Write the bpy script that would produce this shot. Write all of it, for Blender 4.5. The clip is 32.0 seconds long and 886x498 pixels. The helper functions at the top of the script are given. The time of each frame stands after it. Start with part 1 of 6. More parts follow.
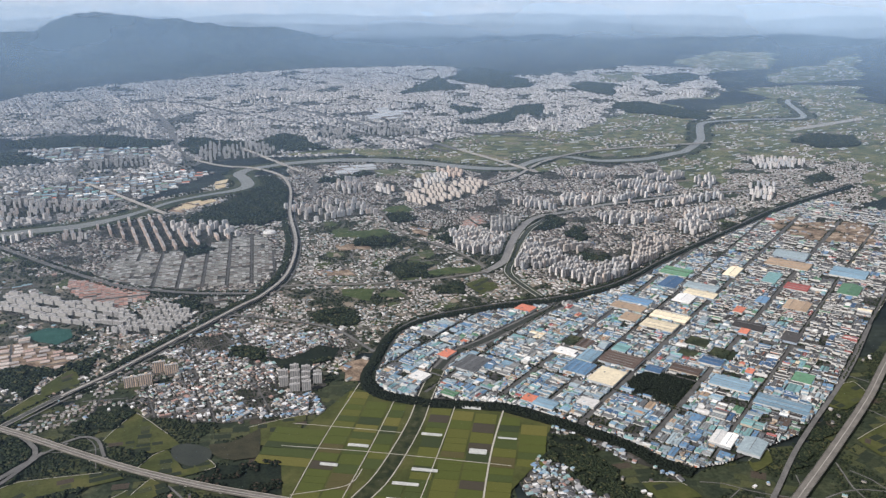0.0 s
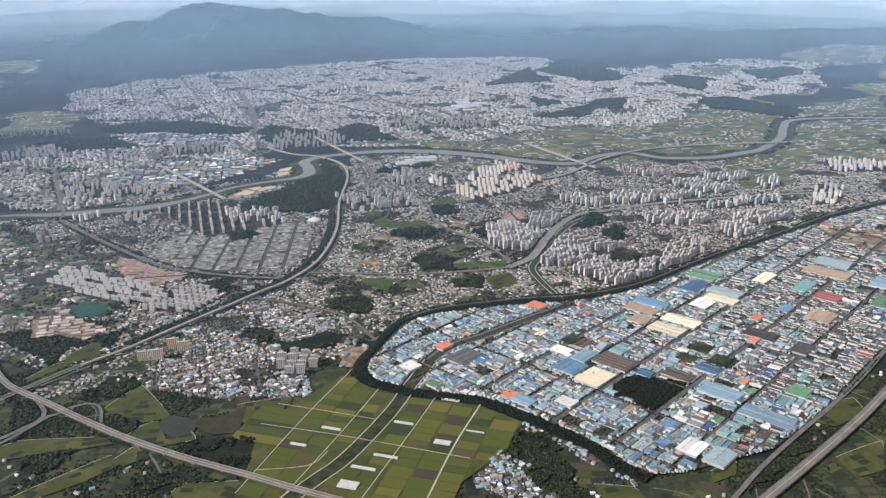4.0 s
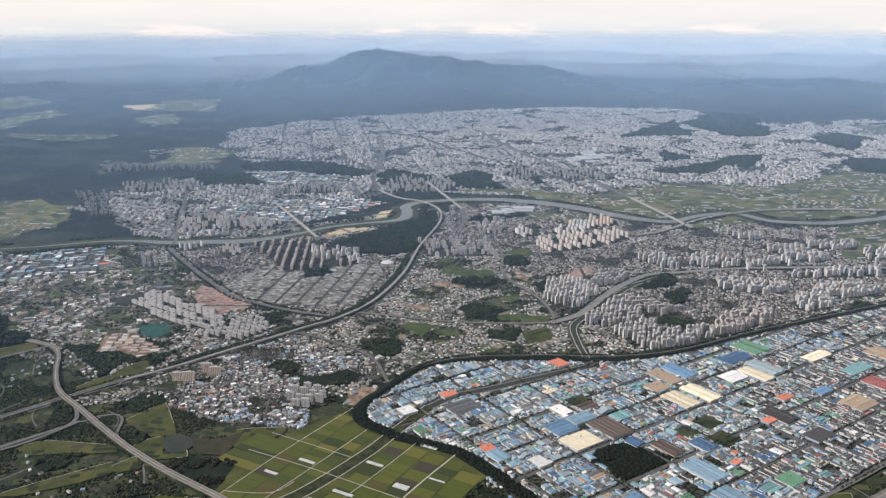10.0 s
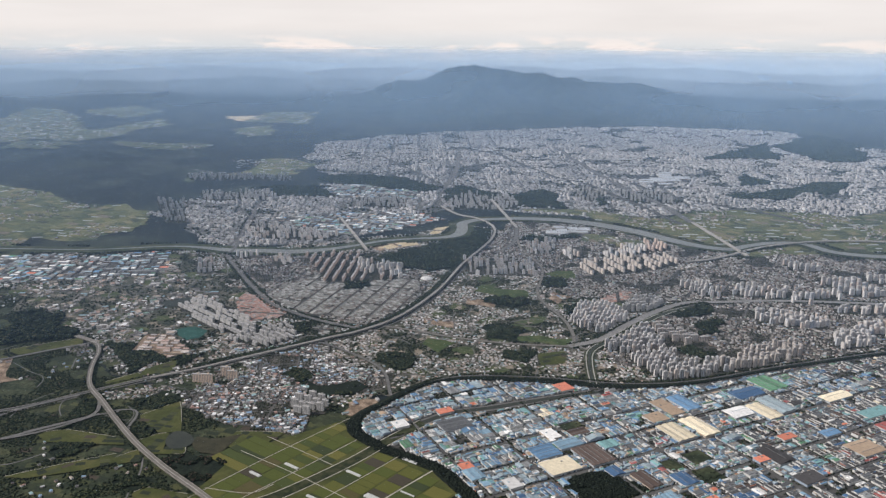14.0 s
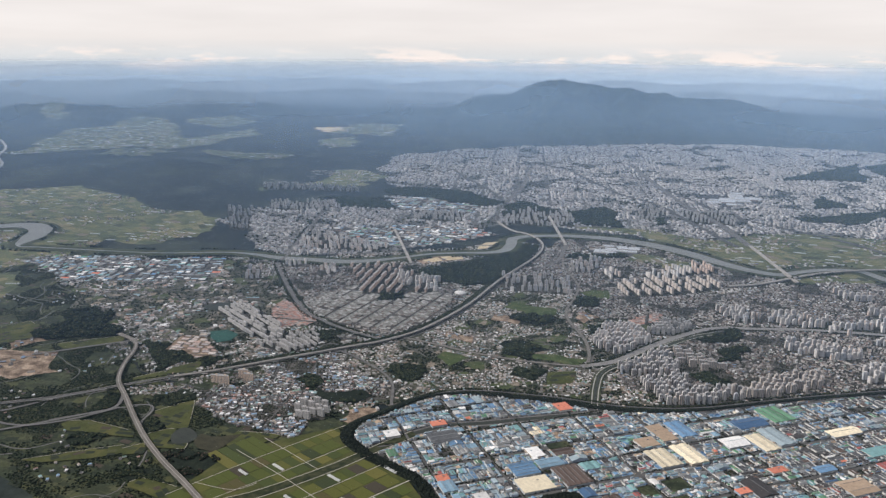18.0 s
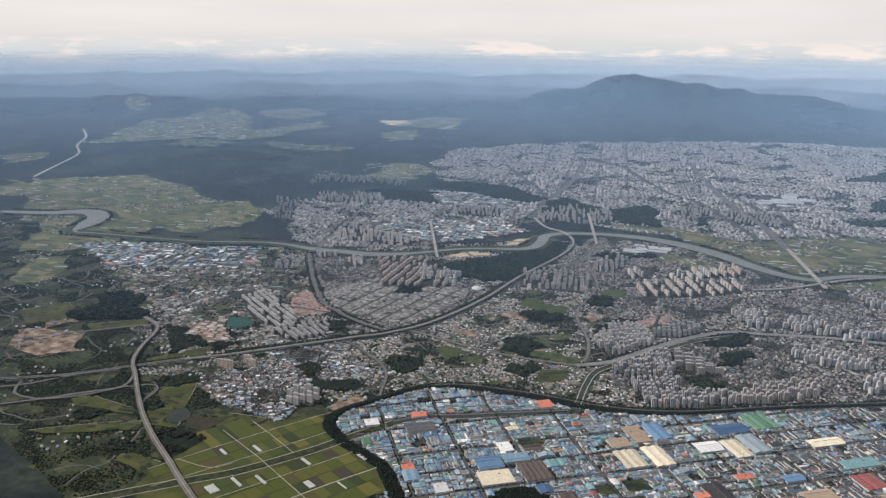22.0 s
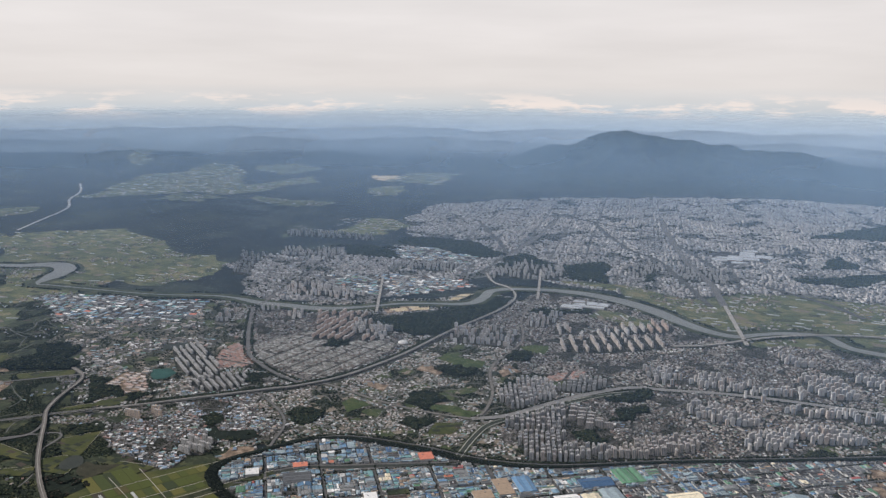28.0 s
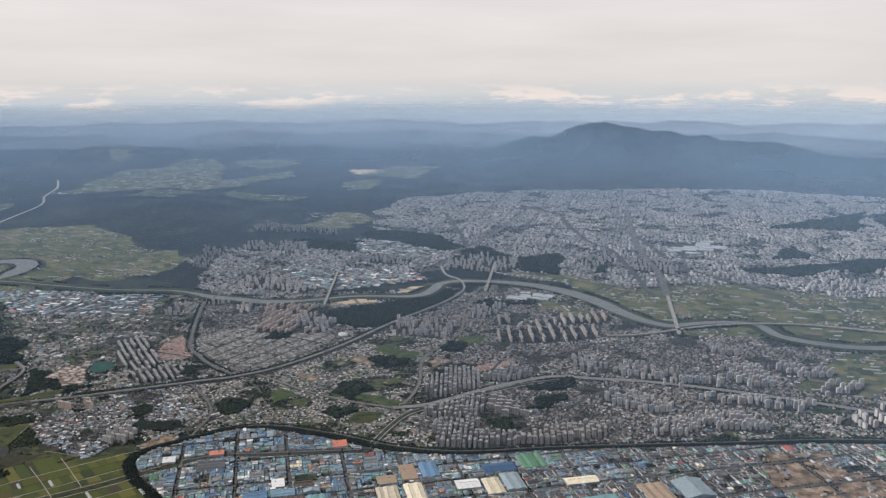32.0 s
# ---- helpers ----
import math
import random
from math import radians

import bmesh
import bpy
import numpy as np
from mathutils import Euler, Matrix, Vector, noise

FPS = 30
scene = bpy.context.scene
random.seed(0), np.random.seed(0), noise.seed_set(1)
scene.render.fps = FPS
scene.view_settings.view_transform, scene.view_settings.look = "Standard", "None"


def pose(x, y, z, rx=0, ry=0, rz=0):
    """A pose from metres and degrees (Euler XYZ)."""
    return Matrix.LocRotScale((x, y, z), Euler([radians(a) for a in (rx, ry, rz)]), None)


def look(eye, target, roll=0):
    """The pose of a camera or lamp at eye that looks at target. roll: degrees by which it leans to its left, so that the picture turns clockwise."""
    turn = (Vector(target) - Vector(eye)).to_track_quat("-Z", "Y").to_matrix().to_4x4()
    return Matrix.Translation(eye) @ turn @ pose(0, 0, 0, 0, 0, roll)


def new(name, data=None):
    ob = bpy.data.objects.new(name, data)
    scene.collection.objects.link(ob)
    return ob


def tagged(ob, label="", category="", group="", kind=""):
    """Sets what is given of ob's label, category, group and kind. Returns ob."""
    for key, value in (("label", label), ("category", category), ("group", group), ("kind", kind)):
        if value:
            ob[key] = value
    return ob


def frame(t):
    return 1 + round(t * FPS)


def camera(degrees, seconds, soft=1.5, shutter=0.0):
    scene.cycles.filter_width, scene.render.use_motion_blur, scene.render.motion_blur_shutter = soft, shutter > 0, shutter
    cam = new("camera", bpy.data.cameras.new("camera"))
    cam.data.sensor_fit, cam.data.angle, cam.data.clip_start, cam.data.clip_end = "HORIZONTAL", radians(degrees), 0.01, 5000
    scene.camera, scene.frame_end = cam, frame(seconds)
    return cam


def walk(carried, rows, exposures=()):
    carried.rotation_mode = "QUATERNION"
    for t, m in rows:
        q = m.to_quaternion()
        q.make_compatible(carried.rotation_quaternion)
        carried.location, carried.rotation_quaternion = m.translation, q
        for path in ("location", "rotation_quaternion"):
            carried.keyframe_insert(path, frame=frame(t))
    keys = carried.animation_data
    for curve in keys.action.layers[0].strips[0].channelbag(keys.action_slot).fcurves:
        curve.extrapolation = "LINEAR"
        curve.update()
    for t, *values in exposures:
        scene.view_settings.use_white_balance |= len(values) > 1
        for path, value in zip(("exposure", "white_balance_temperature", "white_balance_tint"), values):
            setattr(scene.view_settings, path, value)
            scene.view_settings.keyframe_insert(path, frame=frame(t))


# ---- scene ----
cam = camera(55.7, 32.0, soft=1.35)
METRES, EYE, TILT, LEAN, TURN = 598.6, 232.0, 0.0, 0.0, 0.0
ROWS = [
    (0.0, 0.0, 0.0, 0.0, 0.01, -17.83, -0.02),
    (0.5, 0.0151, -0.0019, 0.0012, 0.93, -18.06, 0.2),
    (1.0, 0.0303, -0.0037, 0.0028, 1.85, -18.3, 0.23),
    (1.5, 0.0458, -0.005, 0.0042, 2.95, -18.47, 0.14),
    (2.0, 0.0609, -0.0062, 0.0055, 4.06, -18.59, 0.05),
    (2.5, 0.0763, -0.0074, 0.007, 5.15, -18.67, 0.02),
    (3.0, 0.0916, -0.0078, 0.0082, 6.15, -18.73, 0.07),
    (3.5, 0.1071, -0.0093, 0.01, 7.0, -18.77, 0.15),
    (5.5, 0.1691, -0.008, 0.0161, 11.62, -17.23, 0.46),
    (6.0, 0.1846, -0.0076, 0.0179, 12.63, -17.07, 0.41),
    (6.5, 0.2, -0.0061, 0.0195, 13.68, -16.86, 0.36),
    (7.0, 0.2153, -0.0053, 0.0213, 14.73, -16.63, 0.28),
    (7.5, 0.2304, -0.003, 0.0226, 15.72, -16.42, 0.33),
    (8.0, 0.2458, -0.0021, 0.0248, 16.67, -16.3, 0.29),
    (8.5, 0.261, 0.0002, 0.0262, 17.65, -16.19, 0.18),
    (9.0, 0.2762, 0.0026, 0.0278, 18.66, -16.02, 0.09),
    (9.5, 0.2915, 0.005, 0.0298, 19.63, -15.83, 0.08),
    (10.0, 0.3066, 0.0076, 0.0314, 20.66, -15.64, 0.07),
    (10.5, 0.3216, 0.0108, 0.0332, 21.62, -15.49, 0.1),
    (11.0, 0.3368, 0.0138, 0.035, 22.6, -15.4, 0.1),
    (11.5, 0.3518, 0.0172, 0.0368, 23.54, -15.39, 0.15),
    (12.0, 0.3668, 0.021, 0.0385, 24.48, -15.43, 0.16),
    (12.5, 0.3819, 0.0244, 0.0403, 25.44, -15.46, 0.12),
    (13.0, 0.3969, 0.0286, 0.0421, 26.41, -15.37, 0.11),
    (13.5, 0.4114, 0.034, 0.0436, 27.4, -15.12, 0.07),
    (14.0, 0.4263, 0.0377, 0.0458, 28.44, -14.74, -0.29),
    (14.5, 0.4409, 0.0429, 0.0476, 29.21, -14.43, -0.73),
    (16.5, 0.4989, 0.0648, 0.0546, 33.27, -14.15, -0.93),
    (17.0, 0.5137, 0.0702, 0.0559, 34.03, -14.07, -0.61),
    (17.5, 0.5268, 0.0775, 0.0576, 34.8, -13.79, -0.49),
    (18.0, 0.5427, 0.081, 0.0599, 35.73, -14.02, -0.44),
    (18.5, 0.5556, 0.0889, 0.0612, 36.8, -14.29, -0.51),
    (19.0, 0.5693, 0.0958, 0.0632, 37.66, -13.76, -0.69),
    (19.5, 0.5832, 0.1025, 0.0655, 38.36, -12.97, -0.75),
    (20.0, 0.5973, 0.1093, 0.0681, 39.12, -12.26, -1.06),
    (20.5, 0.6109, 0.1163, 0.0686, 39.92, -12.7, -0.86),
    (21.0, 0.6252, 0.1228, 0.0706, 40.53, -13.64, -0.49),
    (21.5, 0.6392, 0.1294, 0.0722, 41.03, -14.02, -0.5),
    (22.0, 0.6538, 0.1356, 0.0739, 41.7, -14.6, -0.44),
    (22.5, 0.6675, 0.1427, 0.076, 42.28, -14.55, -0.51),
    (23.0, 0.6811, 0.1504, 0.078, 42.67, -13.9, -0.64),
    (23.5, 0.6953, 0.157, 0.08, 43.02, -13.27, -0.71),
    (24.0, 0.709, 0.1642, 0.0817, 43.14, -12.76, -0.7),
    (24.5, 0.7224, 0.1719, 0.0835, 43.17, -12.35, -0.71),
    (25.0, 0.7359, 0.1799, 0.0853, 43.21, -11.86, -0.78),
    (25.5, 0.7503, 0.1864, 0.0872, 43.22, -11.42, -0.81),
    (27.5, 0.8056, 0.2164, 0.092, 43.33, -10.93, -0.66),
    (28.0, 0.8207, 0.2224, 0.0941, 43.38, -11.06, -0.41),
    (28.5, 0.8344, 0.2298, 0.095, 43.43, -11.23, -0.02),
    (29.0, 0.8487, 0.2367, 0.096, 43.53, -11.39, 0.16),
    (29.5, 0.8629, 0.2437, 0.0976, 43.62, -11.53, 0.26),
    (30.0, 0.8773, 0.2505, 0.099, 43.54, -11.65, 0.37),
    (30.5, 0.8907, 0.2585, 0.0998, 43.41, -11.75, 0.35),
    (31.0, 0.9041, 0.2661, 0.1007, 43.35, -11.7, 0.29),
    (31.5, 0.9185, 0.2727, 0.1026, 43.33, -11.64, 0.23),
    (32.0, 0.9325, 0.2801, 0.1039, 43.33, -11.6, 0.14),
]
walk(cam, [(t, pose(0, 0, EYE, TILT, LEAN, TURN) @ pose(METRES * x, METRES * y, METRES * z, 90 + pitch, roll, yaw)) for t, x, y, z, yaw, pitch, roll in ROWS],
     exposures=[(0.0, 0.22, 6500, 12), (2.0, 0.3, 6500, 12), (4.0, 0.33, 6500, 12), (6.0, 0.24, 6500, 12), (9.0, 0.2, 6500, 12), (13.0, 0.14, 6500, 12), (14.0, 0.03, 6500, 12), (17.0, 0.04, 6500, 12), (19.0, 0.04, 6500, 12), (20.0, -0.16, 6500, 12), (22.0, -0.02, 6500, 12), (23.0, 0.03, 6500, 12), (25.0, -0.16, 6500, 12), (28.0, -0.15, 6500, 12), (32.0, -0.17, 6500, 12)])

from mathutils.geometry import delaunay_2d_cdt

# The place is laid out at about 1 : 3.6 of its true size, with hills five kilometres off at that measure.
WORLD_MID = Vector((280.0, 60.0, 0.0))
SUN_AZ, SUN_EL = 214.0, 38.0        # degrees: counter-clockwise from +x, above the horizon

world = bpy.data.worlds.new("sky")
scene.world = world
world.use_nodes = True


def build_sky():
    nt = world.node_tree
    nt.nodes.clear()
    N, K = nt.nodes.new, nt.links.new
    out, bg = N("ShaderNodeOutputWorld"), N("ShaderNodeBackground")
    K(bg.outputs[0], out.inputs[0])
    sky = N("ShaderNodeTexSky")
    sky.sky_type, sky.sun_disc = "NISHITA", False
    sky.sun_elevation, sky.sun_rotation = radians(SUN_EL), radians(90 - SUN_AZ)
    sky.air_density, sky.dust_density, sky.altitude = 1.2, 2.0, 800
    dim = N("ShaderNodeVectorMath")
    dim.operation = "SCALE"
    dim.inputs["Scale"].default_value = 0.10
    K(sky.outputs[0], dim.inputs[0])
    tc, sep = N("ShaderNodeTexCoord"), N("ShaderNodeSeparateXYZ")
    K(tc.outputs["Generated"], sep.inputs[0])
    # thin bright overcast that thickens upwards from the horizon
    base = N("ShaderNodeValToRGB")
    lift = N("ShaderNodeMapRange")
    lift.inputs[1].default_value, lift.inputs[2].default_value = -0.06, 0.14
    K(sep.outputs[2], lift.inputs[0])
    K(lift.outputs[0], base.inputs[0])
    r = base.color_ramp
    r.elements[0].position, r.elements[0].color = 0.0, (0.50, 0.60, 0.70, 1)
    r.elements[1].position, r.elements[1].color = 1.0, (0.86, 0.835, 0.82, 1)
    for p, c in ((0.10, (0.52, 0.63, 0.73, 1)), (0.155, (0.63, 0.70, 0.76, 1)), (0.205, (0.74, 0.765, 0.775, 1)), (0.30, (0.86, 0.825, 0.795, 1)), (0.6, (0.89, 0.855, 0.835, 1))):
        e = r.elements.new(p)
        e.color = c
    # long soft streaks in the overcast
    flat = N("ShaderNodeMapping")
    flat.inputs["Scale"].default_value = (2.0, 2.0, 16.0)
    K(tc.outputs["Generated"], flat.inputs[0])
    streak = N("ShaderNodeTexNoise")
    streak.inputs["Scale"].default_value, streak.inputs["Detail"].default_value = 2.2, 5.0
    K(flat.outputs[0], streak.inputs["Vector"])
    tone = N("ShaderNodeMapRange")
    tone.inputs[1].default_value, tone.inputs[2].default_value = 0.3, 0.72
    tone.inputs[3].default_value, tone.inputs[4].default_value = 0.95, 1.05
    K(streak.outputs[0], tone.inputs[0])
    deck = N("ShaderNodeVectorMath")
    deck.operation = "SCALE"
    K(base.outputs[0], deck.inputs[0])
    K(tone.outputs[0], deck.inputs["Scale"])
    # a row of far cumulus just above the skyline
    puffmap = N("ShaderNodeMapping")
    puffmap.inputs["Scale"].default_value = (11.0, 11.0, 62.0)
    K(tc.outputs["Generated"], puffmap.inputs[0])
    puff = N("ShaderNodeTexNoise")
    puff.inputs["Scale"].default_value, puff.inputs["Detail"].default_value, puff.inputs["Roughness"].default_value = 1.0, 7.0, 0.62
    K(puffmap.outputs[0], puff.inputs["Vector"])
    band = N("ShaderNodeValToRGB")
    b = band.color_ramp
    b.elements[0].position, b.elements[0].color = 0.09, (0, 0, 0, 1)
    b.elements[1].position, b.elements[1].color = 0.27, (0, 0, 0, 1)
    for p, v in ((0.14, 0.8), (0.19, 1.0), (0.235, 0.7)):
        e = b.elements.new(p)
        e.color = (v, v, v, 1)
    K(lift.outputs[0], band.inputs[0])
    prod = N("ShaderNodeMath")
    prod.operation = "MULTIPLY"
    cut = N("ShaderNodeMapRange")
    cut.inputs[1].default_value, cut.inputs[2].default_value = 0.50, 0.58
    K(puff.outputs[0], cut.inputs[0])
    K(cut.outputs[0], prod.inputs[0])
    K(band.outputs[0], prod.inputs[1])
    clouds = N("ShaderNodeMix")
    clouds.data_type = "RGBA"
    K(prod.outputs[0], clouds.inputs["Factor"])
    K(deck.outputs[0], clouds.inputs["A"])
    clouds.inputs["B"].default_value = (0.98, 0.89, 0.83, 1)
    # overcast over the clear sky, thinner towards the zenith
    thin = N("ShaderNodeMapRange")
    thin.inputs[1].default_value, thin.inputs[2].default_value = 0.16, 0.75
    thin.inputs[3].default_value, thin.inputs[4].default_value = 0.97, 0.15
    K(sep.outputs[2], thin.inputs[0])
    mix = N("ShaderNodeMix")
    mix.data_type = "RGBA"
    K(thin.outputs[0], mix.inputs["Factor"])
    K(dim.outputs[0], mix.inputs["A"])
    K(clouds.outputs["Result"], mix.inputs["B"])
    K(mix.outputs["Result"], bg.inputs[0])
    bg.inputs[1].default_value = 1.0


build_sky()

sun = new("sun", bpy.data.lights.new("sun", "SUN"))
sun.data.energy, sun.data.angle, sun.data.color = 4.3, radians(0.6), (1.0, 0.945, 0.887)
sun.matrix_world = look((400 * math.cos(radians(SUN_AZ)), 400 * math.sin(radians(SUN_AZ)), 400 * math.tan(radians(SUN_EL))), (0, 0, 0))


# ---- materials ----
MATS = {}


def material(name, colors, scale=0.2, rough=0.85, metal=0.0, fine=8.0, bump=0.0, island=None, objrandom=None, tone=0.0, contrast=0.18):
    """A surface of two or three colours mixed by noise at two scales; island or objrandom: a palette picked per piece."""
    if name in MATS:
        return MATS[name]
    m = bpy.data.materials.new(name)
    m.use_nodes = True
    nt = m.node_tree
    N, K = nt.nodes.new, nt.links.new
    bsdf = nt.nodes["Principled BSDF"]
    bsdf.inputs["Roughness"].default_value, bsdf.inputs["Metallic"].default_value = rough, metal
    bsdf.inputs["Specular IOR Level"].default_value = 0.12
    tc = N("ShaderNodeTexCoord")
    geo = N("ShaderNodeNewGeometry")
    coarse, grain = N("ShaderNodeTexNoise"), N("ShaderNodeTexNoise")
    coarse.inputs["Scale"].default_value, coarse.inputs["Detail"].default_value = scale, 6.0
    grain.inputs["Scale"].default_value, grain.inputs["Detail"].default_value = scale * fine, 4.0
    K(geo.outputs["Position"], coarse.inputs["Vector"])
    K(geo.outputs["Position"], grain.inputs["Vector"])
    ramp = N("ShaderNodeValToRGB")
    if island or objrandom:
        pick = geo.outputs["Random Per Island"]
        if objrandom:
            info = N("ShaderNodeObjectInfo")
            pick = info.outputs["Random"]
        palette = island or objrandom
        ramp.color_ramp.interpolation = "CONSTANT"
        total, at = sum(w for w, _ in palette), 0.0
        els = ramp.color_ramp.elements
        for n, (w, c) in enumerate(palette):
            e = els[n] if n < 2 else els.new(at)
            e.position, e.color = at, (*c, 1)
            at += w / total
        K(pick, ramp.inputs[0])
    else:
        els = ramp.color_ramp.elements
        for n, c in enumerate(colors):
            p = 0.34 + 0.32 * n / max(1, len(colors) - 1)
            e = els[n] if n < 2 else els.new(p)
            e.position, e.color = p, (*c, 1)
        K(coarse.outputs[0], ramp.inputs[0])
    vary = N("ShaderNodeMapRange")
    vary.inputs[1].default_value, vary.inputs[2].default_value = 0.3, 0.7
    vary.inputs[3].default_value, vary.inputs[4].default_value = 1 - contrast, 1 + contrast
    K(grain.outputs[0], vary.inputs[0])
    strength = vary.outputs[0]
    if tone:
        info, add, part_of, range_of, both = N("ShaderNodeObjectInfo"), N("ShaderNodeMath"), N("ShaderNodeMath"), N("ShaderNodeMapRange"), N("ShaderNodeMath")
        add.operation, part_of.operation, both.operation = "ADD", "FRACT", "MULTIPLY"
        K(info.outputs["Random"], add.inputs[0])
        K(geo.outputs["Random Per Island"], add.inputs[1])
        K(add.outputs[0], part_of.inputs[0])
        K(part_of.outputs[0], range_of.inputs[0])
        range_of.inputs[3].default_value, range_of.inputs[4].default_value = 1 - tone, 1 + tone
        K(range_of.outputs[0], both.inputs[0])
        K(vary.outputs[0], both.inputs[1])
        strength = both.outputs[0]
    mul = N("ShaderNodeVectorMath")
    mul.operation = "SCALE"
    K(ramp.outputs[0], mul.inputs[0])
    K(strength, mul.inputs["Scale"])
    K(mul.outputs[0], bsdf.inputs["Base Color"])
    if bump:
        bp = N("ShaderNodeBump")
        bp.inputs["Strength"].default_value, bp.inputs["Distance"].default_value = 0.6, bump
        K(grain.outputs[0], bp.inputs["Height"])
        K(bp.outputs[0], bsdf.inputs["Normal"])
    MATS[name] = m
    return m


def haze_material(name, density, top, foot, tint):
    """A see-through sheet with haze put into its tint: clear at the ground and above its top, densest between."""
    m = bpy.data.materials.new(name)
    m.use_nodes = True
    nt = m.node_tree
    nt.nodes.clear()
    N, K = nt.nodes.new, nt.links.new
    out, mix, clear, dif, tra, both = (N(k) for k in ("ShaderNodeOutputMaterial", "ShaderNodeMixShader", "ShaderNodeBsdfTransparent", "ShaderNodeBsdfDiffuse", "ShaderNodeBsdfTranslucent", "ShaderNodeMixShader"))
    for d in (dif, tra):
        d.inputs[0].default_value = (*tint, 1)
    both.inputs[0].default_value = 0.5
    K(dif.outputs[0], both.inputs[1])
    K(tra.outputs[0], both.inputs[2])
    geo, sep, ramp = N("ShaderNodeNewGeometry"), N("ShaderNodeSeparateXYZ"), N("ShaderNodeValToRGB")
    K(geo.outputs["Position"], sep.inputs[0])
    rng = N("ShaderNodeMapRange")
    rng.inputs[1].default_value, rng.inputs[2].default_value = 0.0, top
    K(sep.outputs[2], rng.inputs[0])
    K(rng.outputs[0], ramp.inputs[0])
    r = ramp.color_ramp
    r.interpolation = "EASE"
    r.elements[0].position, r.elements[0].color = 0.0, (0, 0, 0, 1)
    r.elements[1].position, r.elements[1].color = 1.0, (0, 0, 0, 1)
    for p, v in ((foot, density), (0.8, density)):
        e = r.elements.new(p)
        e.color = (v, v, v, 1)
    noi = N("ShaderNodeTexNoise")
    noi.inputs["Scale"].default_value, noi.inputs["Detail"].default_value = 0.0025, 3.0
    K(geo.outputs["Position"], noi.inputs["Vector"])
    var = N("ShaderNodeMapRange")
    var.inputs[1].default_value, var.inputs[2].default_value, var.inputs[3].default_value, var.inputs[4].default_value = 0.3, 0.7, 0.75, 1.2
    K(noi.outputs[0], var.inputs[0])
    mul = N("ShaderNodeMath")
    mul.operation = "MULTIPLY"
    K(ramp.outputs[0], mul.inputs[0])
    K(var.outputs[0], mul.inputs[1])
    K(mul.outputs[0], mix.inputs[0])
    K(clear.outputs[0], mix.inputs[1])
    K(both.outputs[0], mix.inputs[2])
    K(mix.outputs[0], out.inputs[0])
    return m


BLUE1, BLUE2, BLUE3, PALE = (0.07, 0.135, 0.24), (0.13, 0.235, 0.36), (0.20, 0.31, 0.39), (0.30, 0.37, 0.395)
TEAL, GREEN, WHITE, CREAM = (0.18, 0.33, 0.33), (0.11, 0.23, 0.14), (0.74, 0.73, 0.70), (0.76, 0.67, 0.49)
GREY, MID, DARK, BROWN, ORANGE, ROSE, TAN = (0.215, 0.222, 0.222), (0.105, 0.11, 0.115), (0.06, 0.057, 0.057), (0.11, 0.082, 0.07), (0.56, 0.20, 0.13), (0.34, 0.11, 0.10), (0.36, 0.27, 0.19)

M_GROUND = material("wooded_land", [(0.007, 0.012, 0.014), (0.012, 0.018, 0.019), (0.032, 0.041, 0.032)], 0.009, 0.95, fine=14, contrast=0.35)
M_MOUNTAIN = material("mountain_forest", [(0.010, 0.018, 0.018), (0.016, 0.025, 0.022), (0.022, 0.031, 0.025)], 0.01, 0.95, fine=9, contrast=0.3)
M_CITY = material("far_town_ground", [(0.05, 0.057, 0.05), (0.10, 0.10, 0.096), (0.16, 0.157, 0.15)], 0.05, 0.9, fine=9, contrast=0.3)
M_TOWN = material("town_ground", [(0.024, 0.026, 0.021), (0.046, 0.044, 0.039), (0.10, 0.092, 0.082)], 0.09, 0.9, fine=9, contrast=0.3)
M_MIXED = material("suburb_ground", [(0.028, 0.036, 0.023), (0.056, 0.058, 0.043), (0.14, 0.127, 0.105)], 0.07, 0.92, fine=8, contrast=0.35)
M_FARM = material("farmland", [(0.04, 0.054, 0.032), (0.09, 0.10, 0.052), (0.155, 0.147, 0.08)], 0.025, 0.92, fine=9, contrast=0.3)
M_FLOOR_WOOD = material("woodland_floor", [(0.012, 0.017, 0.014), (0.02, 0.026, 0.018)], 0.1, 0.95, contrast=0.3)
M_YARD = material("yard_asphalt", [(0.028, 0.031, 0.030), (0.048, 0.048, 0.047), (0.085, 0.082, 0.076)], 0.12, 0.9, fine=9, contrast=0.3)
M_ROAD = material("road_asphalt", [(0.10, 0.098, 0.094), (0.14, 0.136, 0.129)], 0.15, 0.88, contrast=0.15)
M_CONCRETE = material("pale_concrete", [(0.26, 0.245, 0.22), (0.34, 0.32, 0.29)], 0.2, 0.85, contrast=0.12)
M_HIGHWAY = material("worn_highway", [(0.12, 0.112, 0.10), (0.17, 0.158, 0.14)], 0.15, 0.88, contrast=0.15)
M_AVENUE = material("pale_asphalt", [(0.17, 0.165, 0.155), (0.205, 0.20, 0.19)], 0.15, 0.88, contrast=0.1)
M_RAIL = material("dark_trackbed", [(0.055, 0.058, 0.055), (0.09, 0.088, 0.082)], 0.2, 0.9)
M_TRACK = material("field_track", [(0.30, 0.285, 0.235), (0.40, 0.375, 0.32)], 0.3, 0.9)
M_BARE = material("bare_earth", [(0.09, 0.066, 0.048), (0.19, 0.14, 0.10), (0.33, 0.255, 0.185)], 0.12, 0.92, contrast=0.25)
M_SAND = material("pale_sand", [(0.42, 0.33, 0.20), (0.52, 0.44, 0.30)], 0.1, 0.9)
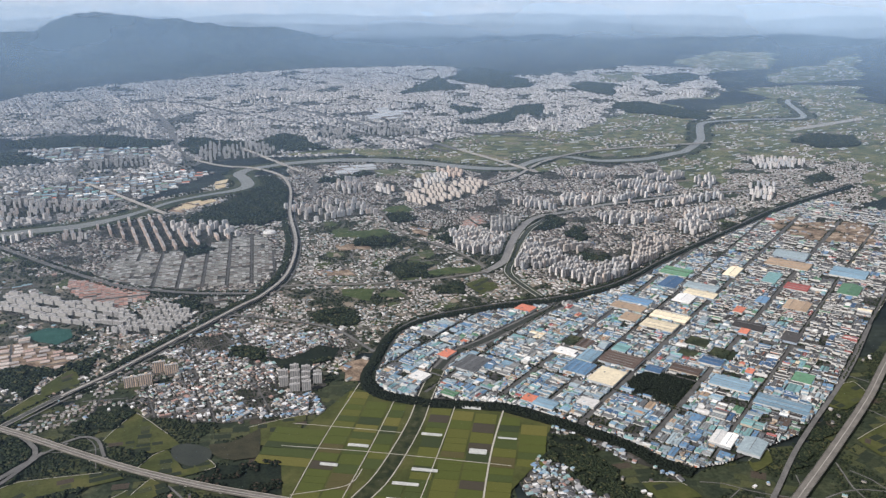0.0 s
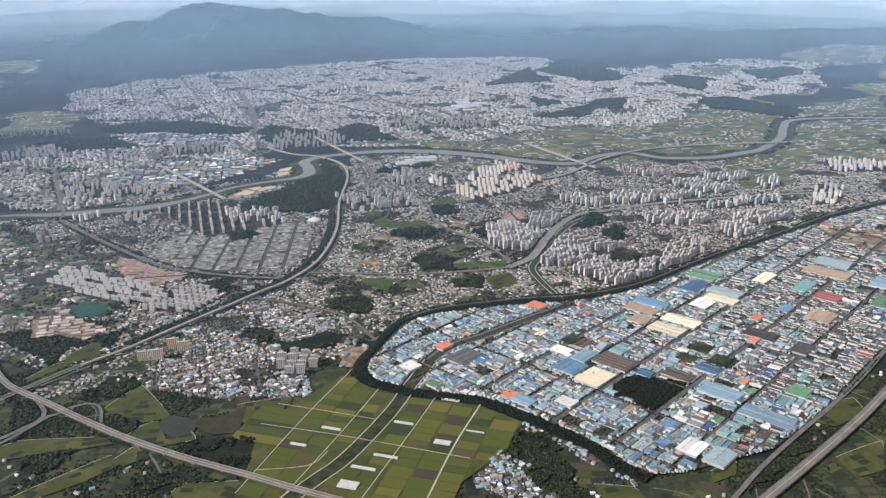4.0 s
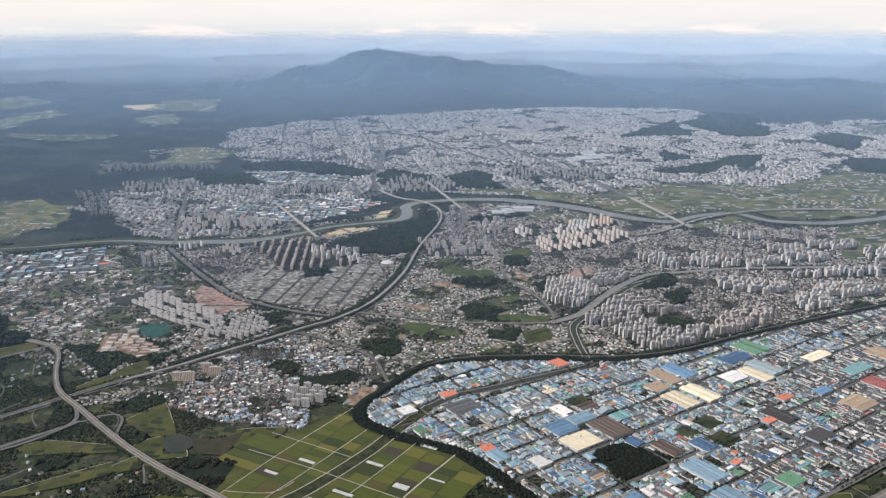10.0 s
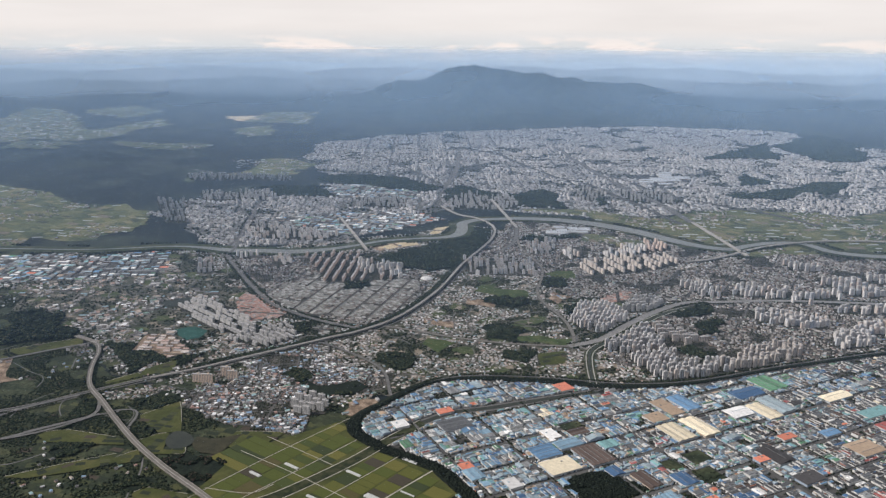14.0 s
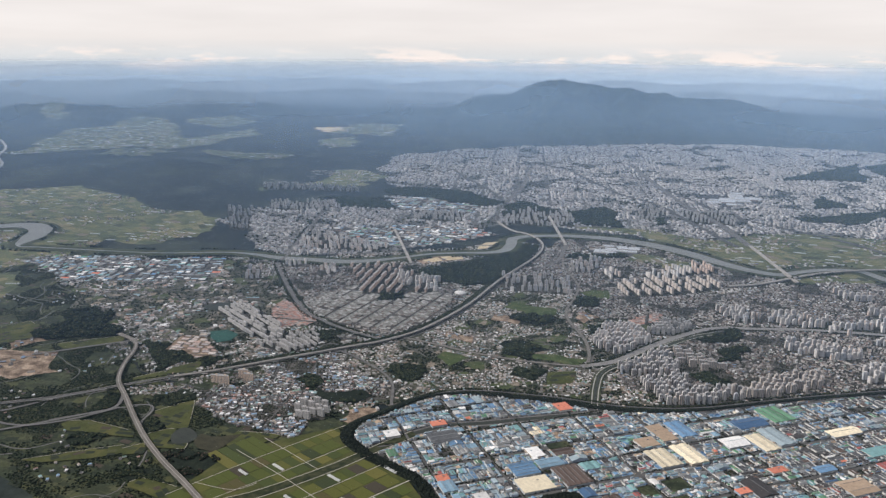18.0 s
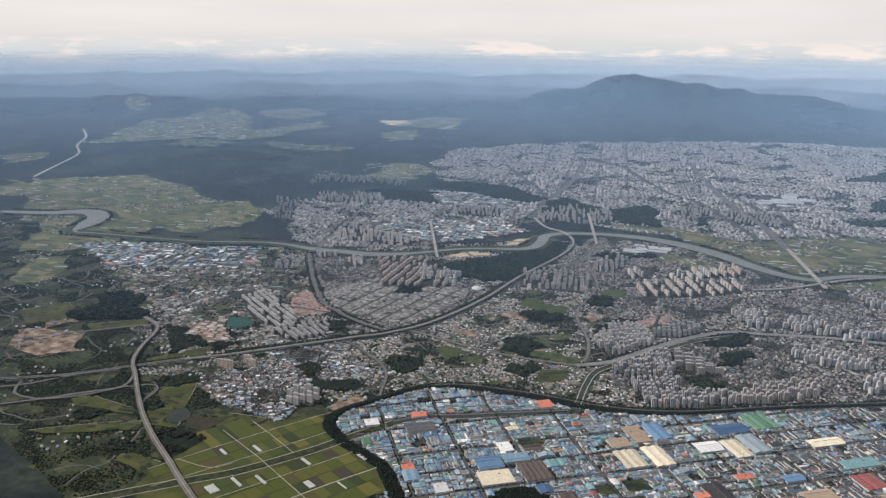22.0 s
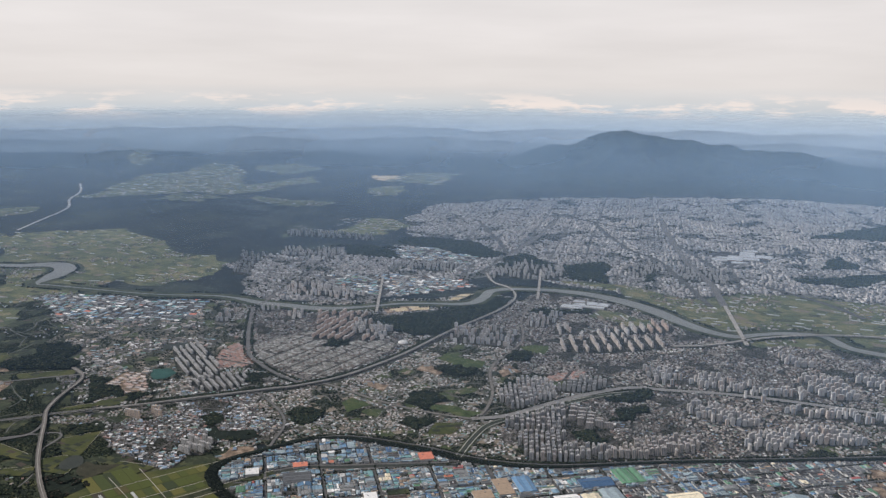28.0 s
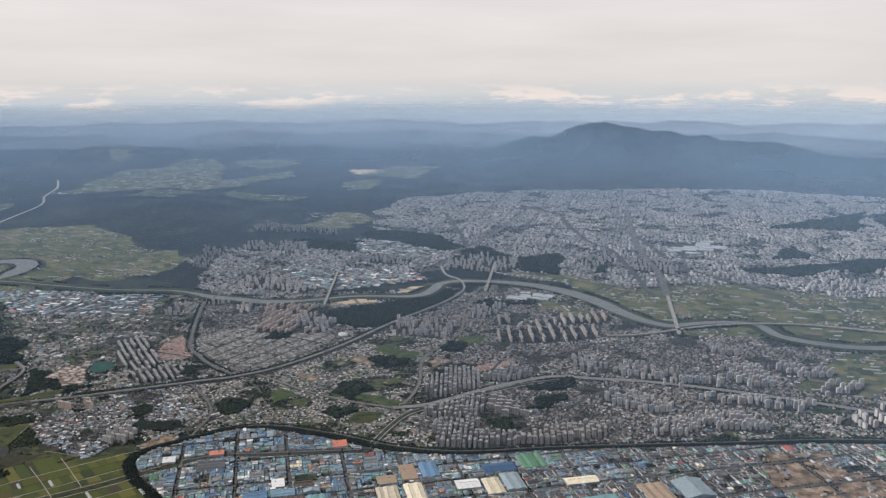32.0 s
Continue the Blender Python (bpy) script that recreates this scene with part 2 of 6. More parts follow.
M_WATER = material("river_water", [(0.105, 0.112, 0.105), (0.145, 0.15, 0.14)], 0.02, 0.35, contrast=0.08)
M_MUD = material("stream_bed", [(0.016, 0.022, 0.012), (0.030, 0.036, 0.017), (0.052, 0.054, 0.03)], 0.25, 0.9)
M_BANK = material("river_bank", [(0.020, 0.030, 0.018), (0.036, 0.046, 0.026), (0.065, 0.068, 0.04)], 0.05, 0.92, contrast=0.25)
M_SCRUB = material("scrub_land", [(0.02, 0.028, 0.018), (0.033, 0.042, 0.024), (0.06, 0.064, 0.034)], 0.05, 0.95, fine=8, contrast=0.35)
M_RICE = material("paddy_green", [(0.038, 0.047, 0.016), (0.054, 0.061, 0.02), (0.078, 0.078, 0.027)], 0.05, 0.92, fine=12, contrast=0.14)
M_PLOT = material("paddy_plot", [(0.1, 0.1, 0.02)], objrandom=[(5, (0.062, 0.075, 0.019)), (5, (0.080, 0.085, 0.022)), (3, (0.048, 0.062, 0.020)), (3, (0.105, 0.10, 0.028)), (2, (0.034, 0.045, 0.020)), (1, (0.050, 0.044, 0.032)), (1.5, (0.07, 0.062, 0.026))], scale=0.3, contrast=0.16, fine=6)
M_FIELD = material("field_plots", [GREY], island=[(4, (0.082, 0.096, 0.048)), (3, (0.12, 0.122, 0.058)), (3, (0.055, 0.072, 0.040)), (2, (0.155, 0.14, 0.075)), (1, (0.14, 0.12, 0.09)), (1, (0.04, 0.05, 0.032))], scale=0.1, contrast=0.2)
M_DARK_FIELD = material("dark_field_plots", [GREY], island=[(4, (0.03, 0.037, 0.02)), (3, (0.045, 0.052, 0.024)), (3, (0.022, 0.029, 0.018)), (2, (0.06, 0.064, 0.028)), (1, (0.055, 0.045, 0.034))], scale=0.15, contrast=0.25)
M_MEADOW = material("rough_meadow", [(0.030, 0.046, 0.018), (0.050, 0.070, 0.026), (0.075, 0.085, 0.036)], 0.1, 0.93, contrast=0.2)
M_FALLOW = material("fallow_field", [(0.030, 0.031, 0.020), (0.046, 0.043, 0.026)], 0.15, 0.93, contrast=0.2)
M_POND = material("pond_water", [(0.030, 0.036, 0.031), (0.040, 0.045, 0.038)], 0.1, 0.8, contrast=0.06)
M_NET = material("green_netting", [(0.018, 0.06, 0.05), (0.03, 0.085, 0.068)], 0.15, 0.8)
M_STREET = material("street_asphalt", [(0.07, 0.07, 0.068), (0.105, 0.103, 0.098)], 0.15, 0.88, contrast=0.15)
M_LEAF = material("broadleaf", [(0.02, 0.036, 0.018)], island=[(3, (0.016, 0.022, 0.016)), (3, (0.020, 0.028, 0.018)), (2, (0.027, 0.036, 0.021)), (1.3, (0.040, 0.047, 0.026)), (0.5, (0.055, 0.055, 0.030))], rough=0.9, contrast=0.3, scale=0.5)
M_LEAF_BROWN = material("dry_leaf", [(0.05, 0.04, 0.03)], island=[(5, (0.011, 0.016, 0.011)), (3, (0.018, 0.021, 0.014)), (1.5, (0.036, 0.03, 0.022)), (0.5, (0.055, 0.044, 0.034))], rough=0.9, contrast=0.3, scale=0.5)
M_LEAF_DARK = material("dark_thicket", [(0.02, 0.03, 0.02)], island=[(4, (0.011, 0.015, 0.013)), (3, (0.014, 0.019, 0.015)), (1, (0.020, 0.026, 0.019))], rough=0.95, contrast=0.25, scale=0.5)
for leafy in (M_LEAF, M_LEAF_BROWN, M_LEAF_DARK, M_FLOOR_WOOD):
    leafy.node_tree.nodes["Principled BSDF"].inputs["Specular IOR Level"].default_value = 0.04
M_HOUSE_WALL = material("house_wall", [GREY], island=[(3, (0.30, 0.28, 0.25)), (3, (0.40, 0.38, 0.35)), (2, (0.24, 0.19, 0.16)), (2, (0.5, 0.48, 0.45))], scale=0.4)
M_HOUSE_ROOF = material("house_roof", [GREY], island=[(6, (0.10, 0.092, 0.088)), (5, (0.155, 0.143, 0.136)), (3, (0.22, 0.21, 0.20)), (2, (0.32, 0.315, 0.305)), (1, (0.16, 0.22, 0.23)), (1.2, (0.14, 0.20, 0.27)), (4, (0.065, 0.065, 0.067)), (2, (0.21, 0.15, 0.13)), (1, (0.12, 0.17, 0.135)), (1.5, (0.23, 0.20, 0.17)), (1.2, (0.60, 0.59, 0.575))], scale=0.4, contrast=0.25)
M_NEAR_ROOF = material("village_roof", [GREY], island=[(5, (0.10, 0.10, 0.102)), (3, (0.20, 0.203, 0.208)), (3, (0.36, 0.363, 0.365)), (2.4, (0.60, 0.60, 0.595)), (2, (0.22, 0.32, 0.32)), (3, (0.19, 0.27, 0.36)), (5, (0.075, 0.075, 0.078)), (2, (0.30, 0.19, 0.16)), (1, (0.17, 0.25, 0.20)), (3, (0.30, 0.26, 0.22)), (1.5, (0.75, 0.74, 0.72))], scale=0.4, contrast=0.25)
M_ROW_ROOF = material("rowhouse_roof", [GREY], island=[(4, (0.135, 0.145, 0.14)), (3, (0.20, 0.21, 0.20)), (2, (0.085, 0.09, 0.09)), (1.5, (0.36, 0.36, 0.345))], scale=0.4)
M_PINK_ROOF = material("terracotta_roof", [GREY], island=[(3, (0.42, 0.21, 0.16)), (2, (0.34, 0.2, 0.17)), (2, (0.3, 0.28, 0.26)), (1, (0.5, 0.32, 0.25))], scale=0.4)
M_CITY_WALL = material("city_wall", [GREY], island=[(4, (0.42, 0.405, 0.39)), (3, (0.49, 0.475, 0.46)), (2, (0.34, 0.33, 0.32)), (1, (0.56, 0.55, 0.53))], scale=0.3)
M_CITY_ROOF = material("city_roof", [GREY], island=[(4, (0.26, 0.255, 0.25)), (4, (0.32, 0.315, 0.31)), (3, (0.39, 0.385, 0.375)), (1, (0.24, 0.29, 0.33)), (3, (0.19, 0.187, 0.18)), (1, (0.33, 0.27, 0.24)), (0.5, (0.62, 0.62, 0.61))], scale=0.3)
M_APT = material("apartment_wall", [GREY], objrandom=[(4, (0.45, 0.425, 0.40)), (3, (0.53, 0.505, 0.48)), (2, (0.37, 0.355, 0.345)), (1.5, (0.47, 0.40, 0.35)), (2, (0.37, 0.385, 0.40)), (1.5, (0.62, 0.60, 0.58))], scale=0.6, contrast=0.1)
M_APT_FAR = material("apartment_wall_far", [GREY], island=[(4, (0.45, 0.425, 0.40)), (3, (0.53, 0.505, 0.48)), (2, (0.37, 0.355, 0.345)), (1.5, (0.47, 0.40, 0.35)), (2, (0.37, 0.385, 0.40)), (1.5, (0.62, 0.60, 0.58))], scale=0.6, contrast=0.1)
M_APT_PALE = material("apartment_pale", [(0.31, 0.305, 0.29), (0.38, 0.37, 0.355)], 0.5, 0.85)
M_APT_WARM = material("apartment_terracotta", [(0.44, 0.34, 0.285), (0.52, 0.43, 0.37)], 0.5, 0.85)
M_APT_WARMER = material("apartment_sand", [(0.42, 0.37, 0.33), (0.50, 0.45, 0.40)], 0.5, 0.85)
M_APT_BEIGE = material("apartment_beige", [(0.56, 0.43, 0.33), (0.64, 0.51, 0.40)], 0.5, 0.85)
M_APT_ROOF = material("apartment_roof", [(0.30, 0.295, 0.285), (0.40, 0.39, 0.375)], 0.5, 0.9)
M_GLASS = material("dark_window_bay", [(0.18, 0.182, 0.185), (0.24, 0.242, 0.245)], 0.8, 0.4)
M_VINYL = material("greenhouse_film", [(0.30, 0.31, 0.30), (0.43, 0.44, 0.42)], 0.8, 0.5)
M_FACT_WALL = material("factory_wall", [GREY], objrandom=[(3, (0.35, 0.37, 0.38)), (3, (0.45, 0.45, 0.43)), (1, (0.25, 0.3, 0.36)), (1, (0.38, 0.33, 0.27))], scale=0.5)
ROOFS = {n: material("roof_" + n, [tuple(v * 0.74 for v in c), tuple(v * 0.84 for v in c), tuple(v * 0.94 for v in c)], 0.5, 0.6, contrast=0.16, fine=5, tone=0.26) for n, c in
         (("blue", BLUE1), ("mid_blue", BLUE2), ("sky_blue", BLUE3), ("pale_blue", PALE), ("teal", TEAL), ("green", GREEN), ("white", WHITE), ("cream", CREAM), ("grey", GREY), ("dark_grey", MID), ("black", DARK), ("orange", ORANGE), ("rose", ROSE), ("tan", TAN), ("brown", BROWN))}
ROOF_WORDS = {"blue": "deep blue", "mid_blue": "blue", "sky_blue": "light blue", "pale_blue": "pale grey-blue", "teal": "teal", "green": "green", "white": "white", "cream": "cream", "grey": "grey", "dark_grey": "dark grey", "black": "near-black", "orange": "orange", "rose": "faded red", "tan": "tan", "brown": "dark brown"}
FAMILIES = [(7, ("mid_blue", "sky_blue", "mid_blue", "pale_blue", "dark_grey", "blue")), (5, ("sky_blue", "pale_blue", "pale_blue", "white", "grey")), (4, ("grey", "grey", "dark_grey", "pale_blue", "mid_blue")), (4, ("teal", "teal", "pale_blue", "sky_blue", "grey")), (2, ("teal", "green", "grey", "pale_blue")), (2, ("dark_grey", "black", "grey", "mid_blue")), (1, ("cream", "tan", "white", "grey")), (1, ("rose", "dark_grey", "grey", "tan"))]
# darker roof families for the east side, where they stand in for cloud shadow
SHADED = [(6, ("brown", "dark_grey", "black", "black")), (4, ("grey", "dark_grey", "dark_grey", "black")), (3, ("teal", "dark_grey", "dark_grey", "green")), (3, ("mid_blue", "dark_grey", "dark_grey", "blue")), (1, ("black", "dark_grey", "rose", "grey")), (0.6, ("tan", "cream", "grey", "dark_grey"))]


# ---- building blocks ----
def mesh_of(name, verts, faces, mats, index=None, smooth=False):
    me = bpy.data.meshes.new(name)
    me.from_pydata(verts, [], faces)
    for m in mats:
        me.materials.append(m)
    if index is not None:
        me.polygons.foreach_set("material_index", np.asarray(index, dtype=np.int32))
    if smooth:
        me.polygons.foreach_set("use_smooth", np.ones(len(faces), dtype=bool))
    me.update()
    return me


def thing(name, verts, faces, mats, label, category, kind="", group="", index=None, smooth=False):
    return tagged(new(name, mesh_of(name, verts, faces, mats, index, smooth)), label, category, group, kind)


def part(name, me, parent, label="", m=None):
    ob = new(name, me)
    ob.parent = parent
    if m is not None:
        ob.matrix_basis = m
    if label:
        ob["label"] = label
    return ob


def strip(points, width, z, step=12.0):
    """Vertices and faces of a ribbon along a smoothed line of points; z: a height, or one for each end and between."""
    pts = smooth_line(points, step)
    verts, faces = [], []
    for n, p in enumerate(pts):
        a, b = pts[max(0, n - 1)], pts[min(len(pts) - 1, n + 1)]
        d = b - a
        d /= np.hypot(*d) + 1e-9
        side = np.array((-d[1], d[0])) * width / 2
        h = z(n / (len(pts) - 1)) if callable(z) else z
        verts += [(*(p + side), h), (*(p - side), h)]
    for n in range(len(pts) - 1):
        faces.append((2 * n, 2 * n + 1, 2 * n + 3, 2 * n + 2))
    return verts, faces


def smooth_line(points, step=12.0):
    p = np.array(points, float)
    if len(p) < 3:
        n = max(2, int(np.hypot(*(p[1] - p[0])) / step))
        return [p[0] + (p[1] - p[0]) * k / n for k in range(n + 1)]
    out = []
    ext = np.vstack([2 * p[0] - p[1], p, 2 * p[-1] - p[-2]])
    for i in range(1, len(ext) - 2):
        a, b, c, d = ext[i - 1:i + 3]
        n = max(2, int(np.hypot(*(c - b)) / step))
        for k in range(n):
            t = k / n
            out.append(0.5 * (2 * b + (c - a) * t + (2 * a - 5 * b + 4 * c - d) * t * t + (3 * b - a - 3 * c + d) * t ** 3))
    out.append(p[-1])
    return out


def inside(poly, xy):
    """Which of the points xy lie in the polygon."""
    res = np.zeros(len(xy), bool)
    x, y = xy[:, 0], xy[:, 1]
    j = len(poly) - 1
    for i in range(len(poly)):
        (xi, yi), (xj, yj) = poly[i], poly[j]
        if yi != yj:
            cross = ((yi > y) != (yj > y)) & (x < (xj - xi) * (y - yi) / (yj - yi) + xi)
            res ^= cross
        j = i
    return res


CORRIDORS = []


def reserve(points, width):
    p = np.array(smooth_line(points, 15.0))
    CORRIDORS.append((p, width / 2))


def clear_of(xy, margin=0.0):
    ok = np.ones(len(xy), bool)
    for p, half in CORRIDORS:
        r = half + margin
        lo, hi = p.min(0) - r, p.max(0) + r
        near = ok & (xy > lo).all(1) & (xy < hi).all(1)
        idx = np.nonzero(near)[0]
        if not len(idx):
            continue
        q = xy[idx]
        best = np.full(len(idx), 1e9)
        for a, b in zip(p[:-1], p[1:]):
            d = b - a
            t = np.clip(((q - a) @ d) / (d @ d + 1e-9), 0, 1)
            best = np.minimum(best, np.hypot(*(q - a - t[:, None] * d).T))
        ok[idx[best < r]] = False
    return ok


LANDS = []


def rough_outline(poly, kind):
    """An uneven outline for natural and built-up land, a rounded one for ponds and paddies."""
    out = []
    if kind in ("pond", "rice"):
        p = [np.array(q, float) for q in poly]
        n = len(p)
        for k in range(n):
            a, b, c, d = p[k - 1], p[k], p[(k + 1) % n], p[(k + 2) % n]
            for t in np.arange(0, 1, 0.2 if kind == "pond" else 0.25):
                s = 0.5 * (2 * b + (c - a) * t + (2 * a - 5 * b + 4 * c - d) * t * t + (3 * b - a - 3 * c + d) * t ** 3)
                out.append(s if kind == "pond" else 0.25 * s + 0.75 * (b + (c - b) * t))
        return np.array(out)
    if kind in ("apt", "field", "works"):
        return np.array(poly, float)
    for a, b in zip(poly, list(poly[1:]) + [poly[0]]):
        a, b = np.array(a, float), np.array(b, float)
        far = math.hypot(*(a - (280, 60)))
        n = max(1, min(14, int(np.hypot(*(b - a)) / max(5.0, far * 0.014))))
        amp = min(22.0, max(2.0, far * (0.016 if kind in ("city", "farm", "wood") else 0.009)))
        for k in range(n):
            q = a + (b - a) * k / n
            s = amp * 4
            out.append(q + amp * 1.6 * np.array((noise.fractal((q[0] / s, q[1] / s, 1.5), 1.0, 2.0, 3), noise.fractal((q[0] / s, q[1] / s, 9.5), 1.0, 2.0, 3))))
    return np.array(out)


def land(kind, turn, poly, **more):
    LANDS.append(dict(kind=kind, turn=radians(turn), poly=rough_outline(poly, kind), **more))


def blob(x, y, r, rng, stretch=1.0, turn=0.0, n=14):
    """An uneven round outline."""
    ph = rng.uniform(0, 6.28, 3)
    out = []
    for k in range(n):
        a = math.tau * k / n
        q = r * (1 + 0.25 * math.sin(2 * a + ph[0]) + 0.18 * math.sin(3 * a + ph[1]) + 0.1 * math.sin(5 * a + ph[2]))
        px, py = q * stretch * math.cos(a), q / stretch * math.sin(a)
        out.append((x + px * math.cos(turn) - py * math.sin(turn), y + px * math.sin(turn) + py * math.cos(turn)))
    return out


def owned(n, xy):
    ok = inside(LANDS[n]["poly"], xy)
    for other in LANDS[n + 1:]:
        idx = np.nonzero(ok)[0]
        if not len(idx):
            break
        ok[idx[inside(other["poly"], xy[idx])]] = False
    return ok


def scatter(n, du, dv, jitter, rng, margin=0.0):
    """Points on a turned grid within a piece of land, clear of the roads and waters."""
    L = LANDS[n]
    c, s = math.cos(L["turn"]), math.sin(L["turn"])
    p = L["poly"]
    uv = np.stack([p @ (c, s), p @ (-s, c)], 1)
    (u0, v0), (u1, v1) = uv.min(0), uv.max(0)
    U, V = np.meshgrid(np.arange(u0, u1, du), np.arange(v0, v1, dv))
    U = (U + rng.uniform(-jitter, jitter, U.shape) * du).ravel()
    V = (V + rng.uniform(-jitter, jitter, V.shape) * dv).ravel()
    xy = np.stack([U * c - V * s, U * s + V * c], 1)
    su, sv, w = L.get("grid", (0, 0, 0))
    if su:
        a, e = xy @ (c, s), xy @ (-s, c)
        xy = xy[(np.abs((a + su / 2) % su - su / 2) > w) & (np.abs((e + sv / 2) % sv - sv / 2) > w)]
    xy = xy[owned(n, xy)]
    return xy[clear_of(xy, margin)] if len(xy) else xy


def lay_streets(n, mat, z):
    """Straight streets on the grid of a built-up piece of land."""
    L = LANDS[n]
    su, sv, w = L["grid"]
    c, s = math.cos(L["turn"]), math.sin(L["turn"])
    p = L["poly"]
    uv = np.stack([p @ (c, s), p @ (-s, c)], 1)
    lo, hi = uv.min(0), uv.max(0)
    V, F = [], []
    for axis, gap in ((0, su), (1, sv)):
        for q in np.arange(math.ceil(lo[axis] / gap) * gap, hi[axis], gap):
            t = np.arange(lo[1 - axis], hi[1 - axis], 5.0)
            a, e = (np.full(len(t), q), t) if axis == 0 else (t, np.full(len(t), q))
            xy = np.stack([a * c - e * s, a * s + e * c], 1)
            ok = owned(n, xy)
            d = np.array((c, s) if axis == 0 else (-s, c)) * w * 0.62
            h = z + 0.02 * axis
            for i in range(len(t) - 1):
                if ok[i] and ok[i + 1]:
                    k = len(V)
                    V += [(*(xy[i] - d), h), (*(xy[i] + d), h), (*(xy[i + 1] + d), h), (*(xy[i + 1] - d), h)]
                    F.append((k, k + 1, k + 2, k + 3))
    if F:
        thing("town_streets", V, F, [mat], "grid of narrow grey streets between houses", "streets", "structure")


def add_block(V, F, I, x, y, z, w, d, h, turn, gable=0.0, wall=0, roof=1):
    """One building block with a flat or ridged roof, added to lists of vertices, faces and material numbers."""
    c, s = math.cos(turn), math.sin(turn)
    b = len(V)
    w, d = w / 2, d / 2
    for hz in (z, z + h):
        for px, py in ((-w, -d), (w, -d), (w, d), (-w, d)):
            V.append((x + px * c - py * s, y + px * s + py * c, hz))
    if gable:
        for px in (-w, w):
            V.append((x + px * c, y + px * s, z + h + gable))
        F += [(b, b + 1, b + 5, b + 4), (b + 1, b + 2, b + 6, b + 9, b + 5), (b + 2, b + 3, b + 7, b + 6), (b + 3, b, b + 4, b + 8, b + 7), (b + 4, b + 5, b + 9, b + 8), (b + 6, b + 7, b + 8, b + 9)]
        I += [wall] * 4 + [roof] * 2
    else:
        F += [(b, b + 1, b + 5, b + 4), (b + 1, b + 2, b + 6, b + 5), (b + 2, b + 3, b + 7, b + 6), (b + 3, b, b + 4, b + 7), (b + 4, b + 5, b + 6, b + 7)]
        I += [wall] * 4 + [roof]


def ico_shape():
    bm = bmesh.new()
    bmesh.ops.create_icosphere(bm, subdivisions=1, radius=1.0)
    v = np.array([q.co[:] for q in bm.verts])
    f = [tuple(q.index for q in g.verts) for g in bm.faces]
    bm.free()
    return v, f


ICO_V, ICO_F = ico_shape()
ICO_F = np.array(ICO_F)


def tree_mass(name, spots, sizes, mat, label, rng, category="trees", kind="stuff", flat=0.75):
    """Many tree crowns, each an uneven lump of its own, in one mesh."""
    n = len(spots)
    if not n:
        return None
    k = len(ICO_V)
    v = ICO_V[None] * rng.uniform(0.72, 1.28, (n, k, 1))
    v = v * (sizes[:, None, None] * np.stack([rng.uniform(0.8, 1.2, n), rng.uniform(0.8, 1.2, n), rng.uniform(0.75, 1.15, n) * flat], 1)[:, None])
    v[:, :, 0] += spots[:, 0, None]
    v[:, :, 1] += spots[:, 1, None]
    v[:, :, 2] += (spots[:, 2] if spots.shape[1] > 2 else 0 * sizes)[:, None] + sizes[:, None] * 0.75 * flat
    f = (ICO_F[None] + (np.arange(n) * k)[:, None, None]).reshape(-1, 3)
    me = bpy.data.meshes.new(name)
    me.vertices.add(n * k)
    me.vertices.foreach_set("co", v.ravel())
    me.loops.add(len(f) * 3)
    me.loops.foreach_set("vertex_index", f.ravel().astype(np.int32))
    me.polygons.add(len(f))
    me.polygons.foreach_set("loop_start", np.arange(0, len(f) * 3, 3, dtype=np.int32))
    me.materials.append(mat)
    me.update(calc_edges=True)
    return tagged(new(name, me), label, category, "", kind)



# ---- the land ----
def ridge_noise(x, y, size):
    return noise.ridged_multi_fractal((x / size, y / size, 3.7), 0.9, 2.1, 6, 1.0, 2.0)


def relief(x, y):
    """Height of the land: flat round the town, wooded ranges beyond it."""
    r = math.hypot(x + 50, y - 900)
    west = max(0.0, 1 - math.hypot((x + 1250) / 480, (y - 1180) / 320))
    h = 22 * west * west * (3 - 2 * west)
    h *= 0.6 + 0.6 * noise.fractal((x / 160, y / 160, 1.3), 1.0, 2.0, 4)
    f = min(1.0, max(0.0, (r - 1450) / 1500))
    if f > 0:
        f = f * f * (3 - 2 * f)
        h += f * (2 + 23 * ridge_noise(x, y, 620.0) + 9 * ridge_noise(x + 300, y, 230.0)) * (1 - 0.75 * math.exp(-((x + 1040) / 900) ** 2 - ((y - 2600) / 650) ** 2))
        h += f * 5 * noise.fractal((x / 120, y / 120, 9.1), 1.0, 2.0, 3)
    return max(h, 0.0)


def build_ground():
    ang = 640
    radii = [0.0, 60.0]
    while radii[-1] < 4800:
        radii.append(radii[-1] + max(22.0, radii[-1] * 0.014))
    verts, faces = [], []
    for r in radii[1:]:
        for k in range(ang):
            a = math.tau * k / ang
            x, y = WORLD_MID.x + r * math.cos(a), WORLD_MID.y + r * math.sin(a)
            verts.append((x, y, relief(x, y)))
    rows = len(radii) - 1
    for i in range(rows - 1):
        for k in range(ang):
            n = (k + 1) % ang
            faces.append((i * ang + k, (i + 1) * ang + k, (i + 1) * ang + n, i * ang + n))
    verts.append((WORLD_MID.x, WORLD_MID.y, 0.0))
    c = len(verts) - 1
    faces += [(c, k, (k + 1) % ang) for k in range(ang)]
    thing("ground", verts, faces, [M_GROUND], "dark green wooded and farmed land reaching to hazy hills", "ground", "structure", smooth=True)


build_ground()


